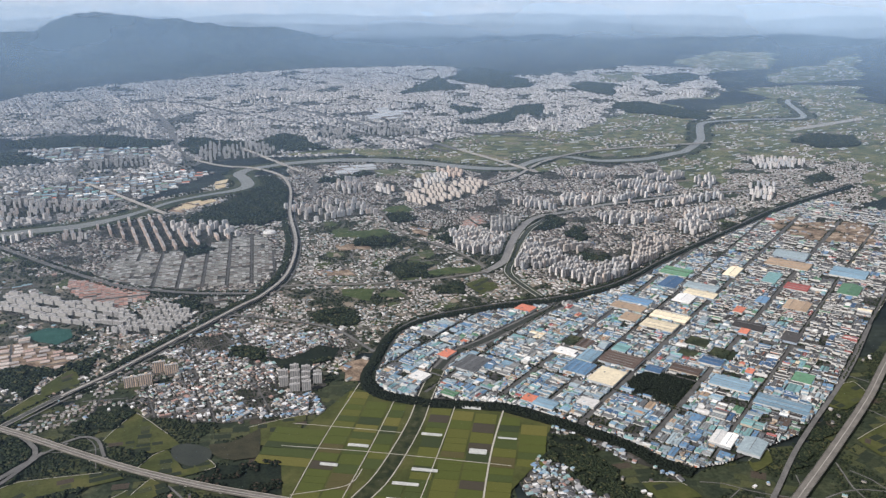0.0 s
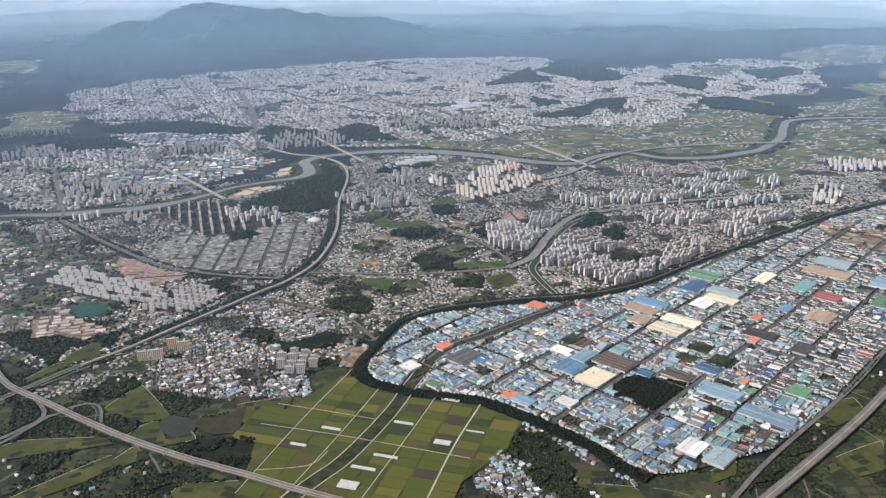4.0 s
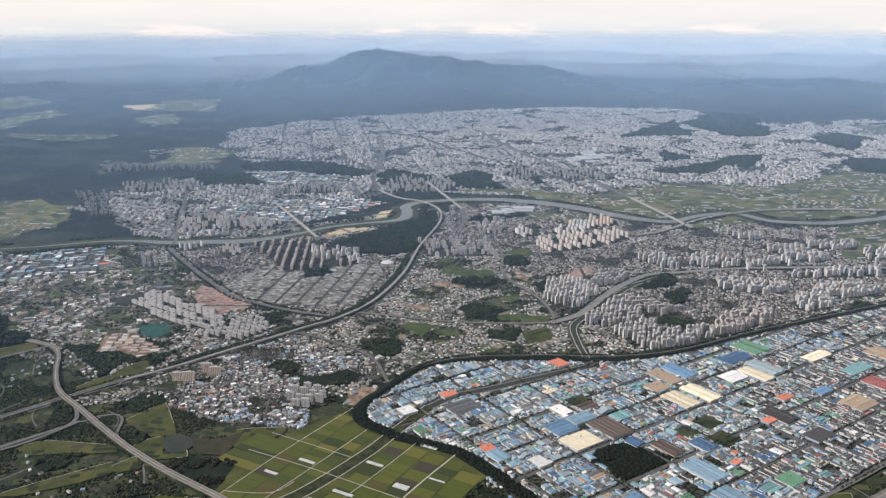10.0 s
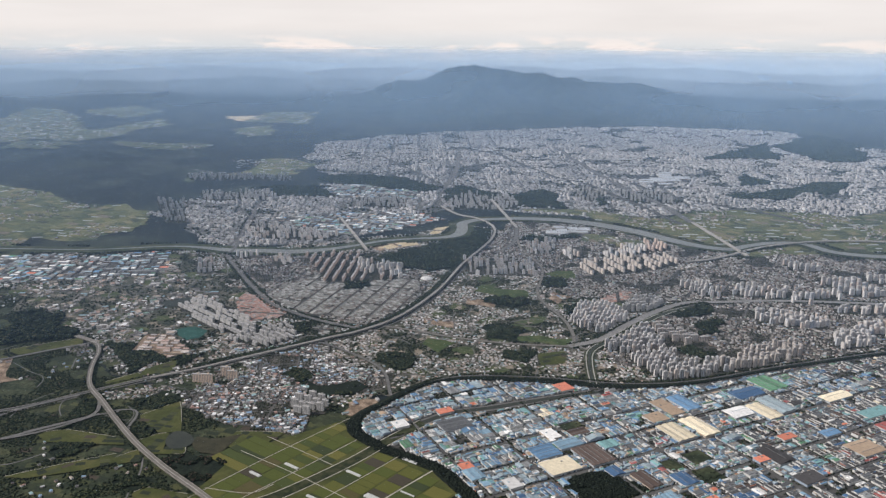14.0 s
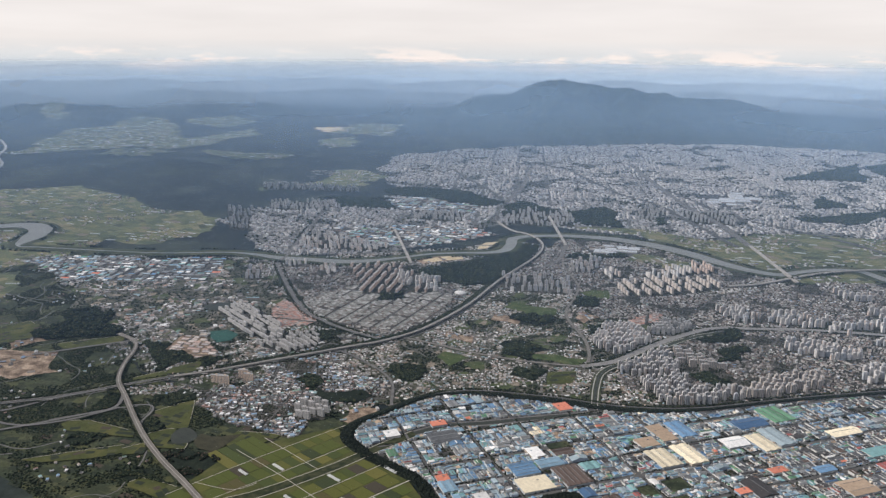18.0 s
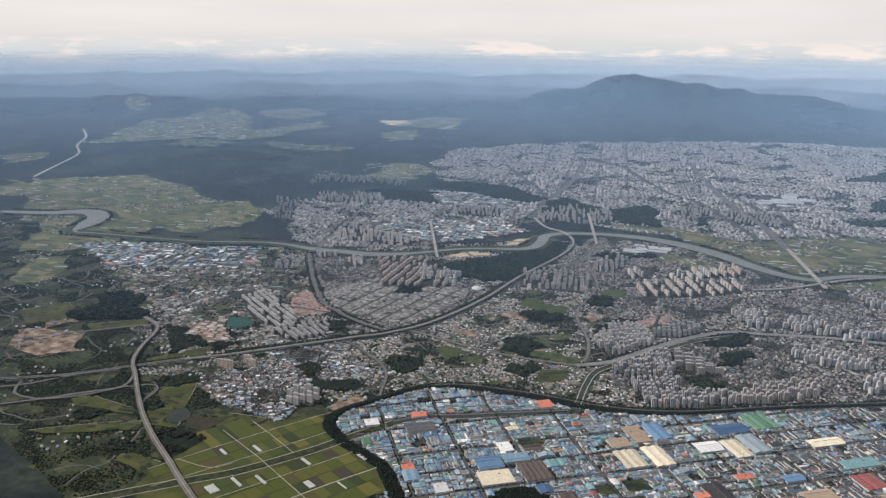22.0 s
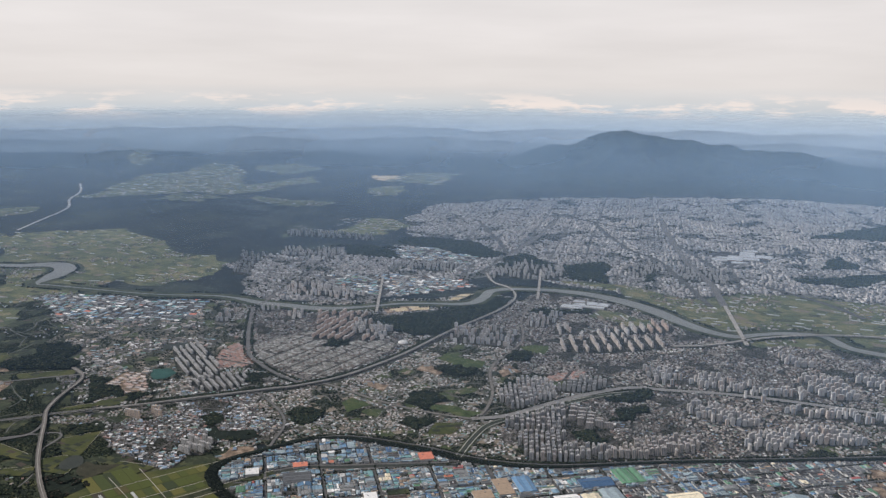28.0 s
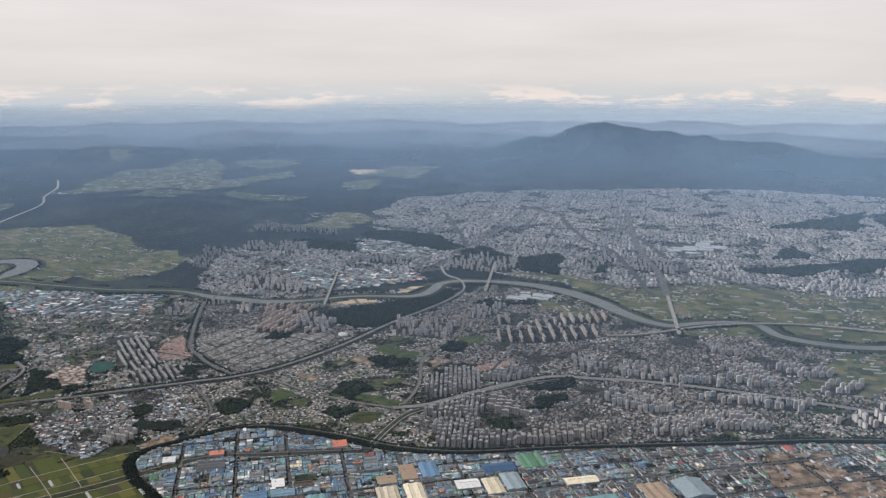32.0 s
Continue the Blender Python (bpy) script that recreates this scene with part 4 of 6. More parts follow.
land("rice", 30, [(227, 448), (248, 458), (249, 441), (228, 423), (218, 428)])
land("rice", 30, [(219, 391), (248, 411), (240, 383), (224, 374)])
land("rice", 20, [(154, 370), (168, 382), (166, 369), (154, 360)])
land("rice", 20, [(96, 351), (115, 351), (122, 339), (101, 337)])
land("rice", 10, [(-458, 397), (-447, 442), (-398, 429), (-410, 386)])
land("rice", 10, [(-368, 424), (-340, 470), (-327, 462), (-351, 420)])
land("meadow", 10, [(-106, 773), (-52, 783), (-45, 764), (-71, 746), (-103, 751)])
land("meadow", 10, [(-14, 658), (32, 678), (29, 660), (-11, 645)])
land("meadow", 10, [(-81, 615), (-49, 619), (-51, 594), (-77, 600)])
land("bare", 0, [(-100, 728), (-72, 734), (-66, 720), (-93, 710)])
land("bare", 0, [(-33, 793), (-11, 789), (-13, 762), (-29, 769)])
land("bare", 0, [(-102, 655), (-78, 662), (-70, 650), (-98, 645)])
land("wood", 0, [(-68, 746), (-50, 755), (-41, 740), (-48, 720), (-66, 728)])
land("wood", 0, [(-18, 757), (3, 783), (6, 746), (-2, 733)])
land("wood", 0, [(-43, 673), (-16, 680), (-13, 646), (-38, 638)])
land("wood", 0, [(-15, 629), (12, 633), (12, 608), (-11, 612)])
land("wood", 0, [(-100, 568), (-62, 571), (-57, 545), (-89, 544)])
land("wood", 0, [(-112, 497), (-88, 508), (-70, 503), (-78, 486), (-100, 482)], thin=0.25)
land("rice", 20, [(18, 628), (36, 644), (44, 620), (29, 606)])
land("fallow", 20, [(-122, 384), (-101, 398), (-95, 376), (-115, 370)])
land("pond", 0, [(-134, 369), (-139, 376), (-140, 383), (-133, 386), (-121, 381), (-118, 372), (-125, 365)])
land("pond", 0, [(-352, 573), (-340, 598), (-326, 586), (-336, 568)])
land("wood", 0, [(-410, 429), (-410, 500), (-353, 469), (-376, 417)])


# ---- roads, railway and waters ----
def road(name, points, width, z, mat, label, category="road", step=10.0):
    reserve(points, width)
    v, f = strip(points, width, z, step)
    return thing(name, v, f, [mat], label, category, "structure")


RIVER = [(-960, 575), (-900, 618), (-866, 664), (-820, 662), (-785, 630), (-752, 592), (-724, 604), (-666, 632), (-607, 661), (-563, 688), (-510, 733), (-473, 749), (-435, 756), (-396, 774), (-359, 790), (-332, 818), (-312, 852), (-297, 884), (-268, 915), (-240, 938), (-230, 962), (-241, 996), (-254, 1022), (-248, 1048), (-228, 1068), (-200, 1088), (-153, 1106), (-104, 1108), (-70, 1103), (-29, 1091), (16, 1070), (58, 1056), (92, 1058), (108, 1084), (133, 1116), (168, 1132), (209, 1105), (273, 1117), (320, 1153), (345, 1176), (390, 1261), (416, 1353), (447, 1423), (540, 1455), (607, 1460), (643, 1496), (678, 1657), (704, 1713)]
RIVER_K = [0, 1, 2, 4, 5, 8, 10, 12, 14, 15, 16, 18, 20, 22, 24, 25, 27, 29, 31, 33, 35, 37, 39, 41, 47]
RIVER_W = [12, 20, 34, 30, 4, 2.5, 3, 14, 18, 12, 7, 7, 15, 15, 13, 16, 24, 23, 16, 11, 12, 15, 13, 12, 10]


def river_line(extra):
    """Evenly smoothed points of the river with the width of water, or of its banks, at each."""
    V, F = [], []
    for k in range(len(RIVER) - 1):
        a, b, c, d = (np.array(RIVER[min(max(i, 0), len(RIVER) - 1)], float) for i in (k - 1, k, k + 1, k + 2))
        for i in range(4):
            t = i / 4
            p = 0.5 * (2 * b + (c - a) * t + (2 * a - 5 * b + 4 * c - d) * t * t + (3 * b - a - 3 * c + d) * t ** 3)
            g = 0.5 * ((c - a) + 2 * (2 * a - 5 * b + 4 * c - d) * t + 3 * (3 * b - a - 3 * c + d) * t * t)
            side = np.array((-g[1], g[0])) / (np.hypot(*g) + 1e-9) * (float(np.interp(k + t, RIVER_K, RIVER_W)) + extra) / 2
            V += [(*(p + side), 0.9 if extra else 1.0), (*(p - side), 0.9 if extra else 1.0)]
    F = [(2 * n, 2 * n + 1, 2 * n + 3, 2 * n + 2) for n in range(len(V) // 2 - 1)]
    return V, F


reserve(RIVER, 30)
v, f = river_line(22)
thing("river_bank", v, f, [M_BANK], "green grassy flood bank along the river", "river bank", "structure")
v, f = river_line(0)
thing("river", v, f, [M_WATER], "grey-green river winding between grassy banks", "river", "structure")
STREAM = [(-70, 270), (-41, 332), (-29, 357), (-16, 404), (-10, 440), (-3, 474), (7, 496), (26, 515), (48, 540), (71, 565), (85, 579)]
reserve(STREAM, 10)
v, f = strip(STREAM[:6], 7.4, 1.048, 4)
thing("stream", v, f, [M_MUD], "dark weedy stream bed between two lanes", "stream", "structure")
v, f = strip(STREAM[5:], 3.6, 1.09, 6)
thing("stream", v, f, [M_POND], "dark narrow channel between two streets of the factory quarter", "stream", "structure")
for side in (-1, 1):
    line = [(x + side * 3.9, y - side * 1.7) for x, y in STREAM[:6]]
    v, f = strip(line, 0.6, 1.085, 6)
    thing("stream_road", v, f, [M_TRACK], "narrow pale lane beside the stream", "road", "structure")
    line = [(x + side * 2.7, y - side * 2.1) for x, y in STREAM[5:]]
    v, f = strip(line, 1.7, 1.10, 6)
    thing("stream_road", v, f, [M_ROAD], "narrow grey street beside the channel", "road", "structure")

CANAL = [(480, 960), (353, 854), (292, 791), (199, 694), (139, 625), (91, 593), (47, 579), (6, 562), (-18, 548), (-33, 530), (-38, 510), (-42, 487), (-46, 467), (-44, 452), (-34, 439), (-11, 431), (-5, 429), (34, 425), (59, 411), (85, 393), (100, 380), (109, 368), (123, 359)]
reserve(CANAL, 9.5)
v, f = strip(CANAL, 9.5, 1.03, 6)
thing("canal_bank", v, f, [M_FLOOR_WOOD], "dark tree-lined bank of a canal", "bank", "structure")

EXPRESSWAY = [(-345, 470), (-317, 467), (-299, 455), (-277, 430), (-250, 406), (-219, 391), (-184, 374), (-148, 358), (-111, 345), (-75, 335), (-30, 322), (60, 300), (200, 280)]
RAILWAY = [(-330, 270), (-265, 352), (-241, 400), (-222, 438), (-204, 467), (-184, 508), (-168, 540), (-150, 577), (-138, 600), (-128, 650), (-135, 735), (-158, 835), (-178, 950), (-205, 1018), (-248, 1057), (-285, 1068), (-335, 1109), (-374, 1178), (-402, 1246)]
AIRPORT_ROAD = [(95, 250), (130, 293), (166, 337), (200, 378), (244, 433), (276, 477), (330, 550), (400, 640), (480, 730)]


def raised_road(name, points, width, z, mat, label, pier_gap, thick=0.8, parapets=True):
    """A deck on piers, with parapets."""
    reserve(points, width + 1)
    pts = smooth_line(points, 6.0)
    base = tagged(new(name), label, "bridge", "", "")
    v, f = strip(points, width, z, 6.0)
    n = len(v)
    v = v + [(x, y, h - thick) for x, y, h in v]
    f = f + [(a + n, d + n, c + n, b + n) for a, b, c, d in f]
    f += [(2 * k, 2 * k + 2, n + 2 * k + 2, n + 2 * k) for k in range(n // 2 - 1)] + [(2 * k + 1, n + 2 * k + 1, n + 2 * k + 3, 2 * k + 3) for k in range(n // 2 - 1)]
    part("deck", mesh_of("deck", v, f, [mat]), base)
    if parapets:
        for side in (0, 1):
            V, F = [], []
            for k in range(n // 2):
                x, y, h = v[2 * k + side]
                V += [(x, y, h), (x, y, h + 0.35)]
            F = [(2 * k, 2 * k + 1, 2 * k + 3, 2 * k + 2) for k in range(n // 2 - 1)]
            part("parapet", mesh_of("parapet", V, F, [M_CONCRETE]), base, "low pale concrete parapet")
    V, F, I = [], [], []
    add_block(V, F, I, 0, 0, 0, 1.0, width * 0.6, 1.0, 0, 0, 0, 0)
    pier = mesh_of("pier", V, F, [M_CONCRETE])
    gap = max(1, int(pier_gap / 6))
    for k in range(gap, len(pts) - 1, gap):
        d = pts[k + 1] - pts[k - 1]
        h = (z(k / (len(pts) - 1)) if callable(z) else z) - thick
        if h > 0.6:
            part("pier", pier, base, "", Matrix.LocRotScale((pts[k][0], pts[k][1], 0), Euler((0, 0, math.atan2(d[1], d[0]))), (1, 1, h)))
    return base


for line, z in ((EXPRESSWAY, 2.2), (AIRPORT_ROAD, 2.0)):
    v, f = strip(line, 0.45, z + 0.03, 6.0)
    thing("median_strip", v, f, [M_CONCRETE], "pale concrete median strip along the highway", "median", "structure")
raised_road("expressway", EXPRESSWAY, 3.8, 2.2, M_HIGHWAY, "grey dual-lane expressway raised on concrete piers across the fields", 18)
road("railway", RAILWAY, 4.4, 1.10, M_RAIL, "dark railway trackbed with pale edges, curving through the suburb", "railway")
for side in (-2.3, 2.3):
    v, f = strip([(x + side * 0.68, y - side * 0.34) for x, y in RAILWAY], 0.35, 1.16, 8)
    thing("track_wall", v, f, [M_CONCRETE], "pale concrete edge beside the railway", "edge", "structure")
road("rail_road", [(x + 4.6, y - 2.2) for x, y in RAILWAY[:12]], 1.1, 1.12, M_ROAD, "grey road running along the railway")
raised_road("rail_viaduct", RAILWAY[3:17], 2.6, lambda t: 1.4 + 1.8 * math.sin(math.pi * t), M_CONCRETE, "worn concrete viaduct deck following the railway", 30)
raised_road("airport_highway", AIRPORT_ROAD, 5.4, 2.0, M_HIGHWAY, "broad brownish-grey highway on low piers between fields", 24)
road("slip_road", [(-201, 384), (-192, 392), (-184, 391), (-178, 384), (-172, 373), (-163, 365)], 1.8, 1.2, M_ROAD, "curved grey slip road of the junction")
road("slip_road", [(-224, 393), (-211, 381), (-208, 369), (-217, 350), (-230, 322), (-250, 285)], 2.6, 1.21, M_ROAD, "curved grey slip road of the junction")
road("slip_road", [(-196, 386), (-207, 372), (-215, 356), (-226, 334)], 1.6, 1.22, M_ROAD, "curved grey slip road of the junction")
road("country_road", [(120, 290), (154, 337), (180, 377), (209, 416), (227, 439), (260, 484), (300, 545)], 2.6, 1.2, M_ROAD, "grey country road along the factory quarter")
road("slip_road", [(-276, 324), (-258, 311), (-237, 316), (-224, 328), (-212, 351), (-205, 377)], 2.4, 1.23, M_ROAD, "curved grey slip road of the junction")
road("country_road", [(-290, 290), (-267, 326), (-260, 354), (-243, 391)], 2.6, 1.18, M_ROAD, "grey country road beside the railway")
road("runway", [(553, 1341), (733, 1465)], 16, 0.9, M_CONCRETE, "long pale airport runway in green fields", "runway")
road("slip_road", [(-163, 545), (-174, 557), (-173, 569), (-161, 572), (-148, 563), (-141, 556)], 1.4, 1.19, M_ROAD, "curved grey slip road of the junction")
road("slip_road", [(-141, 556), (-135, 546), (-142, 537), (-158, 540)], 1.4, 1.195, M_ROAD, "curved grey slip road of the junction")
road("country_road", [(-360, 395), (-350, 413), (-335, 443), (-322, 466)], 3.0, 1.2, M_ROAD, "grey country road between dark woods")
BIG_ROAD = [(34, 656), (52, 684), (63, 737), (76, 785), (95, 824), (122, 841), (166, 870), (219, 895), (300, 925), (420, 960)]
road("avenue", BIG_ROAD, 7.2, 1.05, M_AVENUE, "broad pale grey avenue between apartment estates")
DRAIN = [(80, 586), (63, 625), (54, 656), (60, 688), (70, 734), (84, 782), (101, 812)]
road("drain_bank", DRAIN, 8.4, 1.04, M_BANK, "green bank of a drainage channel", "bank")
road("drain", DRAIN, 2.2, 1.08, M_POND, "dark drainage channel beside the avenue", "channel")
for side in (-3.0, 3.0):
    v, f = strip([(x + side * 0.95, y - side * 0.25) for x, y in DRAIN], 0.8, 1.10, 6)
    thing("drain_lane", v, f, [M_CONCRETE], "narrow pale lane along the drainage channel", "lane", "structure")
road("town_road", [(-600, 1010), (-536, 917), (-470, 820), (-432, 765), (-415, 735), (-370, 700), (-322, 665), (-260, 624), (-226, 613), (-184, 606), (-140, 606)], 4.0, 1.16, M_ROAD, "wide grey town road from the bridge round the terraces")
road("town_road", [(-160, 990), (-130, 936), (-98, 898), (-75, 867), (-59, 825), (-47, 784), (-28, 755), (8, 716), (30, 680), (37, 658)], 3.0, 1.07, M_HIGHWAY, "winding grey road through the wooded suburb")
road("town_road", [(-165, 614), (-117, 624), (-60, 628), (-11, 638), (34, 656)], 3.4, 1.08, M_HIGHWAY, "grey road through the suburb")
road("canal_road", [(x + 3, y + 9) for x, y in CANAL[:11]], 1.6, 1.14, M_STREET, "grey road along the canal")
road("town_road", [(-45, 500), (-80, 540), (-140, 560), (-170, 560)], 2.4, 1.08, M_ROAD, "grey road through the suburb")
for a, b, w in (((-420, 968), (-285, 833), 3.6), ((22, 1180), (118, 1032), 4.6), ((-290, 1190), (-178, 1033), 4.0)):
    raised_road("river_bridge", [a, b], w, 2.2, M_CONCRETE, "long pale concrete road bridge over the river", 22)
raised_road("river_bridge", [(60, 970), (86, 1001), (131, 1090), (186, 1151), (260, 1190), (400, 1230)], 4.2, 2.4, M_CONCRETE, "long pale concrete road bridge over the river", 22)
road("far_road", [(-178, 1033), (-150, 960), (-148, 901)], 5.0, 1.1, M_ROAD, "grey road by the river")
road("far_road", [(22, 1180), (-60, 1300), (-160, 1420), (-300, 1620), (-420, 1800)], 10.0, 1.3, M_ROAD, "straight pale road into the far town")
road("far_road", [(-402, 1246), (-470, 1420), (-560, 1600)], 9.0, 1.3, M_ROAD, "straight pale road into the far town")
for line, wide in (([(-690, 1495), (-603, 1421), (-501, 1336), (-402, 1246)], 7), ([(-500, 1660), (-402, 1554), (-278, 1437), (-195, 1388), (-85, 1270), (9, 1166)], 8), ([(-260, 1560), (-187, 1487), (-134, 1435), (-54, 1362), (14, 1330), (107, 1294), (177, 1247)], 8), ([(-640, 1250), (-560, 1330), (-470, 1440), (-330, 1560), (-180, 1700)], 5), ([(-640, 1700), (-450, 1640), (-300, 1620), (-60, 1640), (120, 1560)], 6), ([(-820, 1500), (-640, 1560), (-500, 1700), (-380, 1950)], 5)):
    road("far_avenue", line, wide, 1.25, M_RAIL, "dark straight avenue through the far town")
v, f = strip([(-1230, 740), (-1337, 832), (-1461, 936), (-1600, 1000), (-1720, 1080), (-1866, 1142)], 6, 9, 20)
v = [(x, y, relief(x, y) + 3) for x, y, z in v]
thing("far_road", v, f, [M_CONCRETE], "pale road cut through far dark hills", "road", "structure")

# ---- factory quarter ----
FU, FV = np.array((0.567, 0.824)), np.array((0.824, -0.567))     # along its streets, and across them
FACTORY_EDGE = np.array([(420, 905), (353, 850), (292, 789), (199, 694), (139, 625), (91, 593), (47, 579), (6, 562), (-18, 548), (-31, 530), (-35, 510), (-39, 487), (-42, 467), (-40, 455), (-32, 443), (-11, 436), (34, 430), (59, 416), (85, 398), (100, 385), (111, 372), (124, 363), (139, 366), (167, 382), (189, 395), (216, 426), (251, 473), (282, 520), (330, 585), (400, 680), (450, 770), (470, 840)], float)
LINES_V = [-420, -395, -345, -300, -260, -221, -195, -169, -131, -98, -62, -20, 20]
LINES_U = [340, 382, 424, 463, 505, 548, 590, 632, 676, 720, 764, 808, 850, 894, 936, 980]
verts = [(x, y, 1.04) for x, y in FACTORY_EDGE]
thing("factory_quarter_ground", verts, [tuple(range(len(verts)))], [M_YARD], "grey asphalt yards of an industrial estate", "ground", "structure")


def street_line(fixed, lo, hi, along_u):
    a, b = (FU * lo + FV * fixed, FU * hi + FV * fixed) if along_u else (FV * lo + FU * fixed, FV * hi + FU * fixed)
    t = np.linspace(0, 1, 60)[:, None]
    pts = a + (b - a) * t
    ok = inside(FACTORY_EDGE, pts)
    return (pts[ok][0], pts[ok][-1]) if ok.sum() > 3 else None


for along, lines, lo, hi in ((True, LINES_V, 320, 900), (False, LINES_U, -430, 40)):
    for fixed in lines:
        ends = street_line(fixed, lo, hi, along)
        if ends:
            wide = 3.8 if fixed in (-169, -221, -131, 548, 676) else 2.0
            reserve(ends, wide)
            v, f = strip(ends, wide, 1.07 if along else 1.075, 20)
            thing("estate_street", v, f, [M_STREET], "straight dark grey street between factories", "road", "structure")


MEGA = {}


def factory_shape(roof, w, d, h, ridges):
    """Walls and a roof of one or more ridges, sizes in metres; shared between alike factories."""
    key = (roof, w, d, h, ridges)
    if key not in MEGA:
        V, F, I = [], [], []
        add_block(V, F, I, 0, 0, 0, w, d, h, 0)
        wall = mesh_of("factory_wall", V, F[:-1], [M_FACT_WALL])
        V, F = [], []
        over, rise = 0.05, (0.10 * d / max(1, ridges) if ridges else 0.0)
        if ridges:
            step = (d + 2 * over) / ridges
            for k in range(ridges):
                y0, b = -d / 2 - over + k * step, len(V)
                for x in (-w / 2 - over, w / 2 + over):
                    V += [(x, y0, h), (x, y0 + step / 2, h + rise), (x, y0 + step, h), (x, y0, h - 0.12), (x, y0 + step, h - 0.12)]
                F += [(b, b + 5, b + 6, b + 1), (b + 1, b + 6, b + 7, b + 2), (b, b + 1, b + 2, b + 4, b + 3), (b + 5, b + 8, b + 9, b + 7, b + 6), (b + 3, b + 8, b + 5, b), (b + 2, b + 7, b + 9, b + 4)]
        else:
            I = []
            add_block(V, F, I, 0, 0, h - 0.1, w + 2 * over, d + 2 * over, 0.25, 0)
        cover = mesh_of("factory_roof", V, F, [ROOFS[roof]])
        V, F, I = [], [], []
        if ridges:
            step = (d + 2 * over) / ridges
            spots = [-d / 2 - over + (k + 0.5) * step for k in range(ridges)]
            add_block(V, F, I, 0, 0, h + rise - 0.12, w * 0.8, 0.22, 0.22, 0, 0.06)
        else:
            spots = [d * 0.2]
            add_block(V, F, I, w * 0.15, 0, h + 0.1, min(1.2, w * 0.3), min(0.7, d * 0.3), 0.4, 0)
        vent = mesh_of("ridge_vent", V, F, [ROOFS["grey"] if roof not in ("grey", "white") else ROOFS["pale_blue"]])
        V, F, I = [], [], []
        add_block(V, F, I, w * 0.2, -d / 2, 0, min(1.2, w * 0.3), 0.1, h * 0.65, 0)
        gate = mesh_of("loading_door", V, F, [ROOFS["mid_blue"] if roof in ("white", "cream", "grey") else ROOFS["white"]])
        MEGA[key] = (wall, cover, vent, gate, spots)
    return MEGA[key]


def split_lot(u0, v0, u1, v1, rng, out):
    """Cut a block of land into lots of some 8 to 18 metres."""
    du, dv = u1 - u0, v1 - v0
    big = max(du, dv)
    if big < 7 or (big < 14 and rng.random() < 0.5):
        out.append((u0, v0, u1, v1))
        return
    cut = rng.uniform(0.38, 0.62)
    if du > dv:
        m = u0 + du * cut
        split_lot(u0, v0, m, v1, rng, out)
        split_lot(m, v0, u1, v1, rng, out)
    else:
        m = v0 + dv * cut
        split_lot(u0, v0, u1, m, rng, out)
        split_lot(u0, m, u1, v1, rng, out)


def weighted(choices, rng):
    q = rng.random() * sum(w for w, _ in choices)
    for w, c in choices:
        q -= w
        if q <= 0:
            return c
    return choices[-1][1]


def fill_lot(u0, v0, u1, v1, rng, colours, out):
    """Rows of sheds that touch one another along a lot."""
    edge = rng.uniform(0.12, 0.4)
    u0, v0, u1, v1 = u0 + edge, v0 + edge, u1 - edge, v1 - edge
    along_u = (u1 - u0 > v1 - v0) if rng.random() < 0.75 else (u1 - u0 <= v1 - v0)
    a0, a1, c0, c1 = (u0, u1, v0, v1) if along_u else (v0, v1, u0, u1)
    main = str(rng.choice(colours))
    if rng.random() < 0.13:
        n = 1
    else:
        n = max(1, round((c1 - c0) / rng.uniform(1.9, 4.0)))
    cuts = np.sort(np.concatenate([[c0, c1], c0 + (c1 - c0) * (np.arange(1, n) + rng.uniform(-0.22, 0.22, n - 1)) / n]))
    for k in range(n):
        lo, hi = a0 + rng.choice([0, 0, 0, 0.6]), a1 - rng.choice([0, 0, 0, 0.6])
        pieces = max(1, round((hi - lo) / rng.uniform(3.2, 9.0)))
        ends = np.linspace(lo, hi, pieces + 1)
        ends[1:-1] += rng.uniform(-1, 1, pieces - 1) * 0.8
        for p in range(pieces):
            if rng.random() < 0.12:
                continue
            roof = main if rng.random() < 0.5 else str(rng.choice(colours))
            if rng.random() < 0.045:
                roof = str(rng.choice(["orange", "rose", "white", "white", "white", "cream", "black"]))
            gap = rng.choice([0.04, 0.25, 0.5])
            box = (ends[p] + 0.06, cuts[k] + 0.04, ends[p + 1] - gap, cuts[k + 1] - rng.choice([0.03, 0.2, 0.5]))
            out.append((box if along_u else (box[1], box[0], box[3], box[2])) + (roof, None, along_u))


BIG_LOTS = []   # u0, v0, u1, v1, roof, ridges


def big(*lot):
    BIG_LOTS.append(lot)


big(426.3, -187.7, 447.8, -171.0, "cream", 0)
big(429.8, -206.7, 446.9, -190.7, "mid_blue", 4)
big(449.2, -206.3, 466.4, -195.5, "sky_blue", 2)
big(454.9, -193.9, 473.0, -169.7, "brown", 5)
big(450.2, -223.0, 459.6, -210.0, "white", 0)
big(466.2, -215.8, 479.8, -207.0, "brown", 2)
big(545.1, -225.7, 557.0, -201.3, "tan", 0)
big(526.5, -210.8, 540.7, -198.2, "tan", 0)
big(523.5, -193.7, 539.3, -170.5, "cream", 3)
big(543.9, -194.5, 557.5, -168.3, "cream", 2)
big(560.8, -225.9, 573.9, -202.2, "mid_blue", 2)
big(581.7, -192.1, 599.2, -178.7, "white", 1)
big(601.7, -190.3, 614.8, -166.6, "cream", 2)
big(617.0, -195.4, 631.2, -170.1, "pale_blue", 2)
big(607.5, -213.0, 632.2, -199.4, "blue", 1)
big(638.1, -223.4, 657.6, -200.2, "green", 4)
big(661.4, -178.4, 686.2, -168.0, "cream", 1)
big(737.2, -157.9, 759.6, -130.4, "pale_blue", 1)
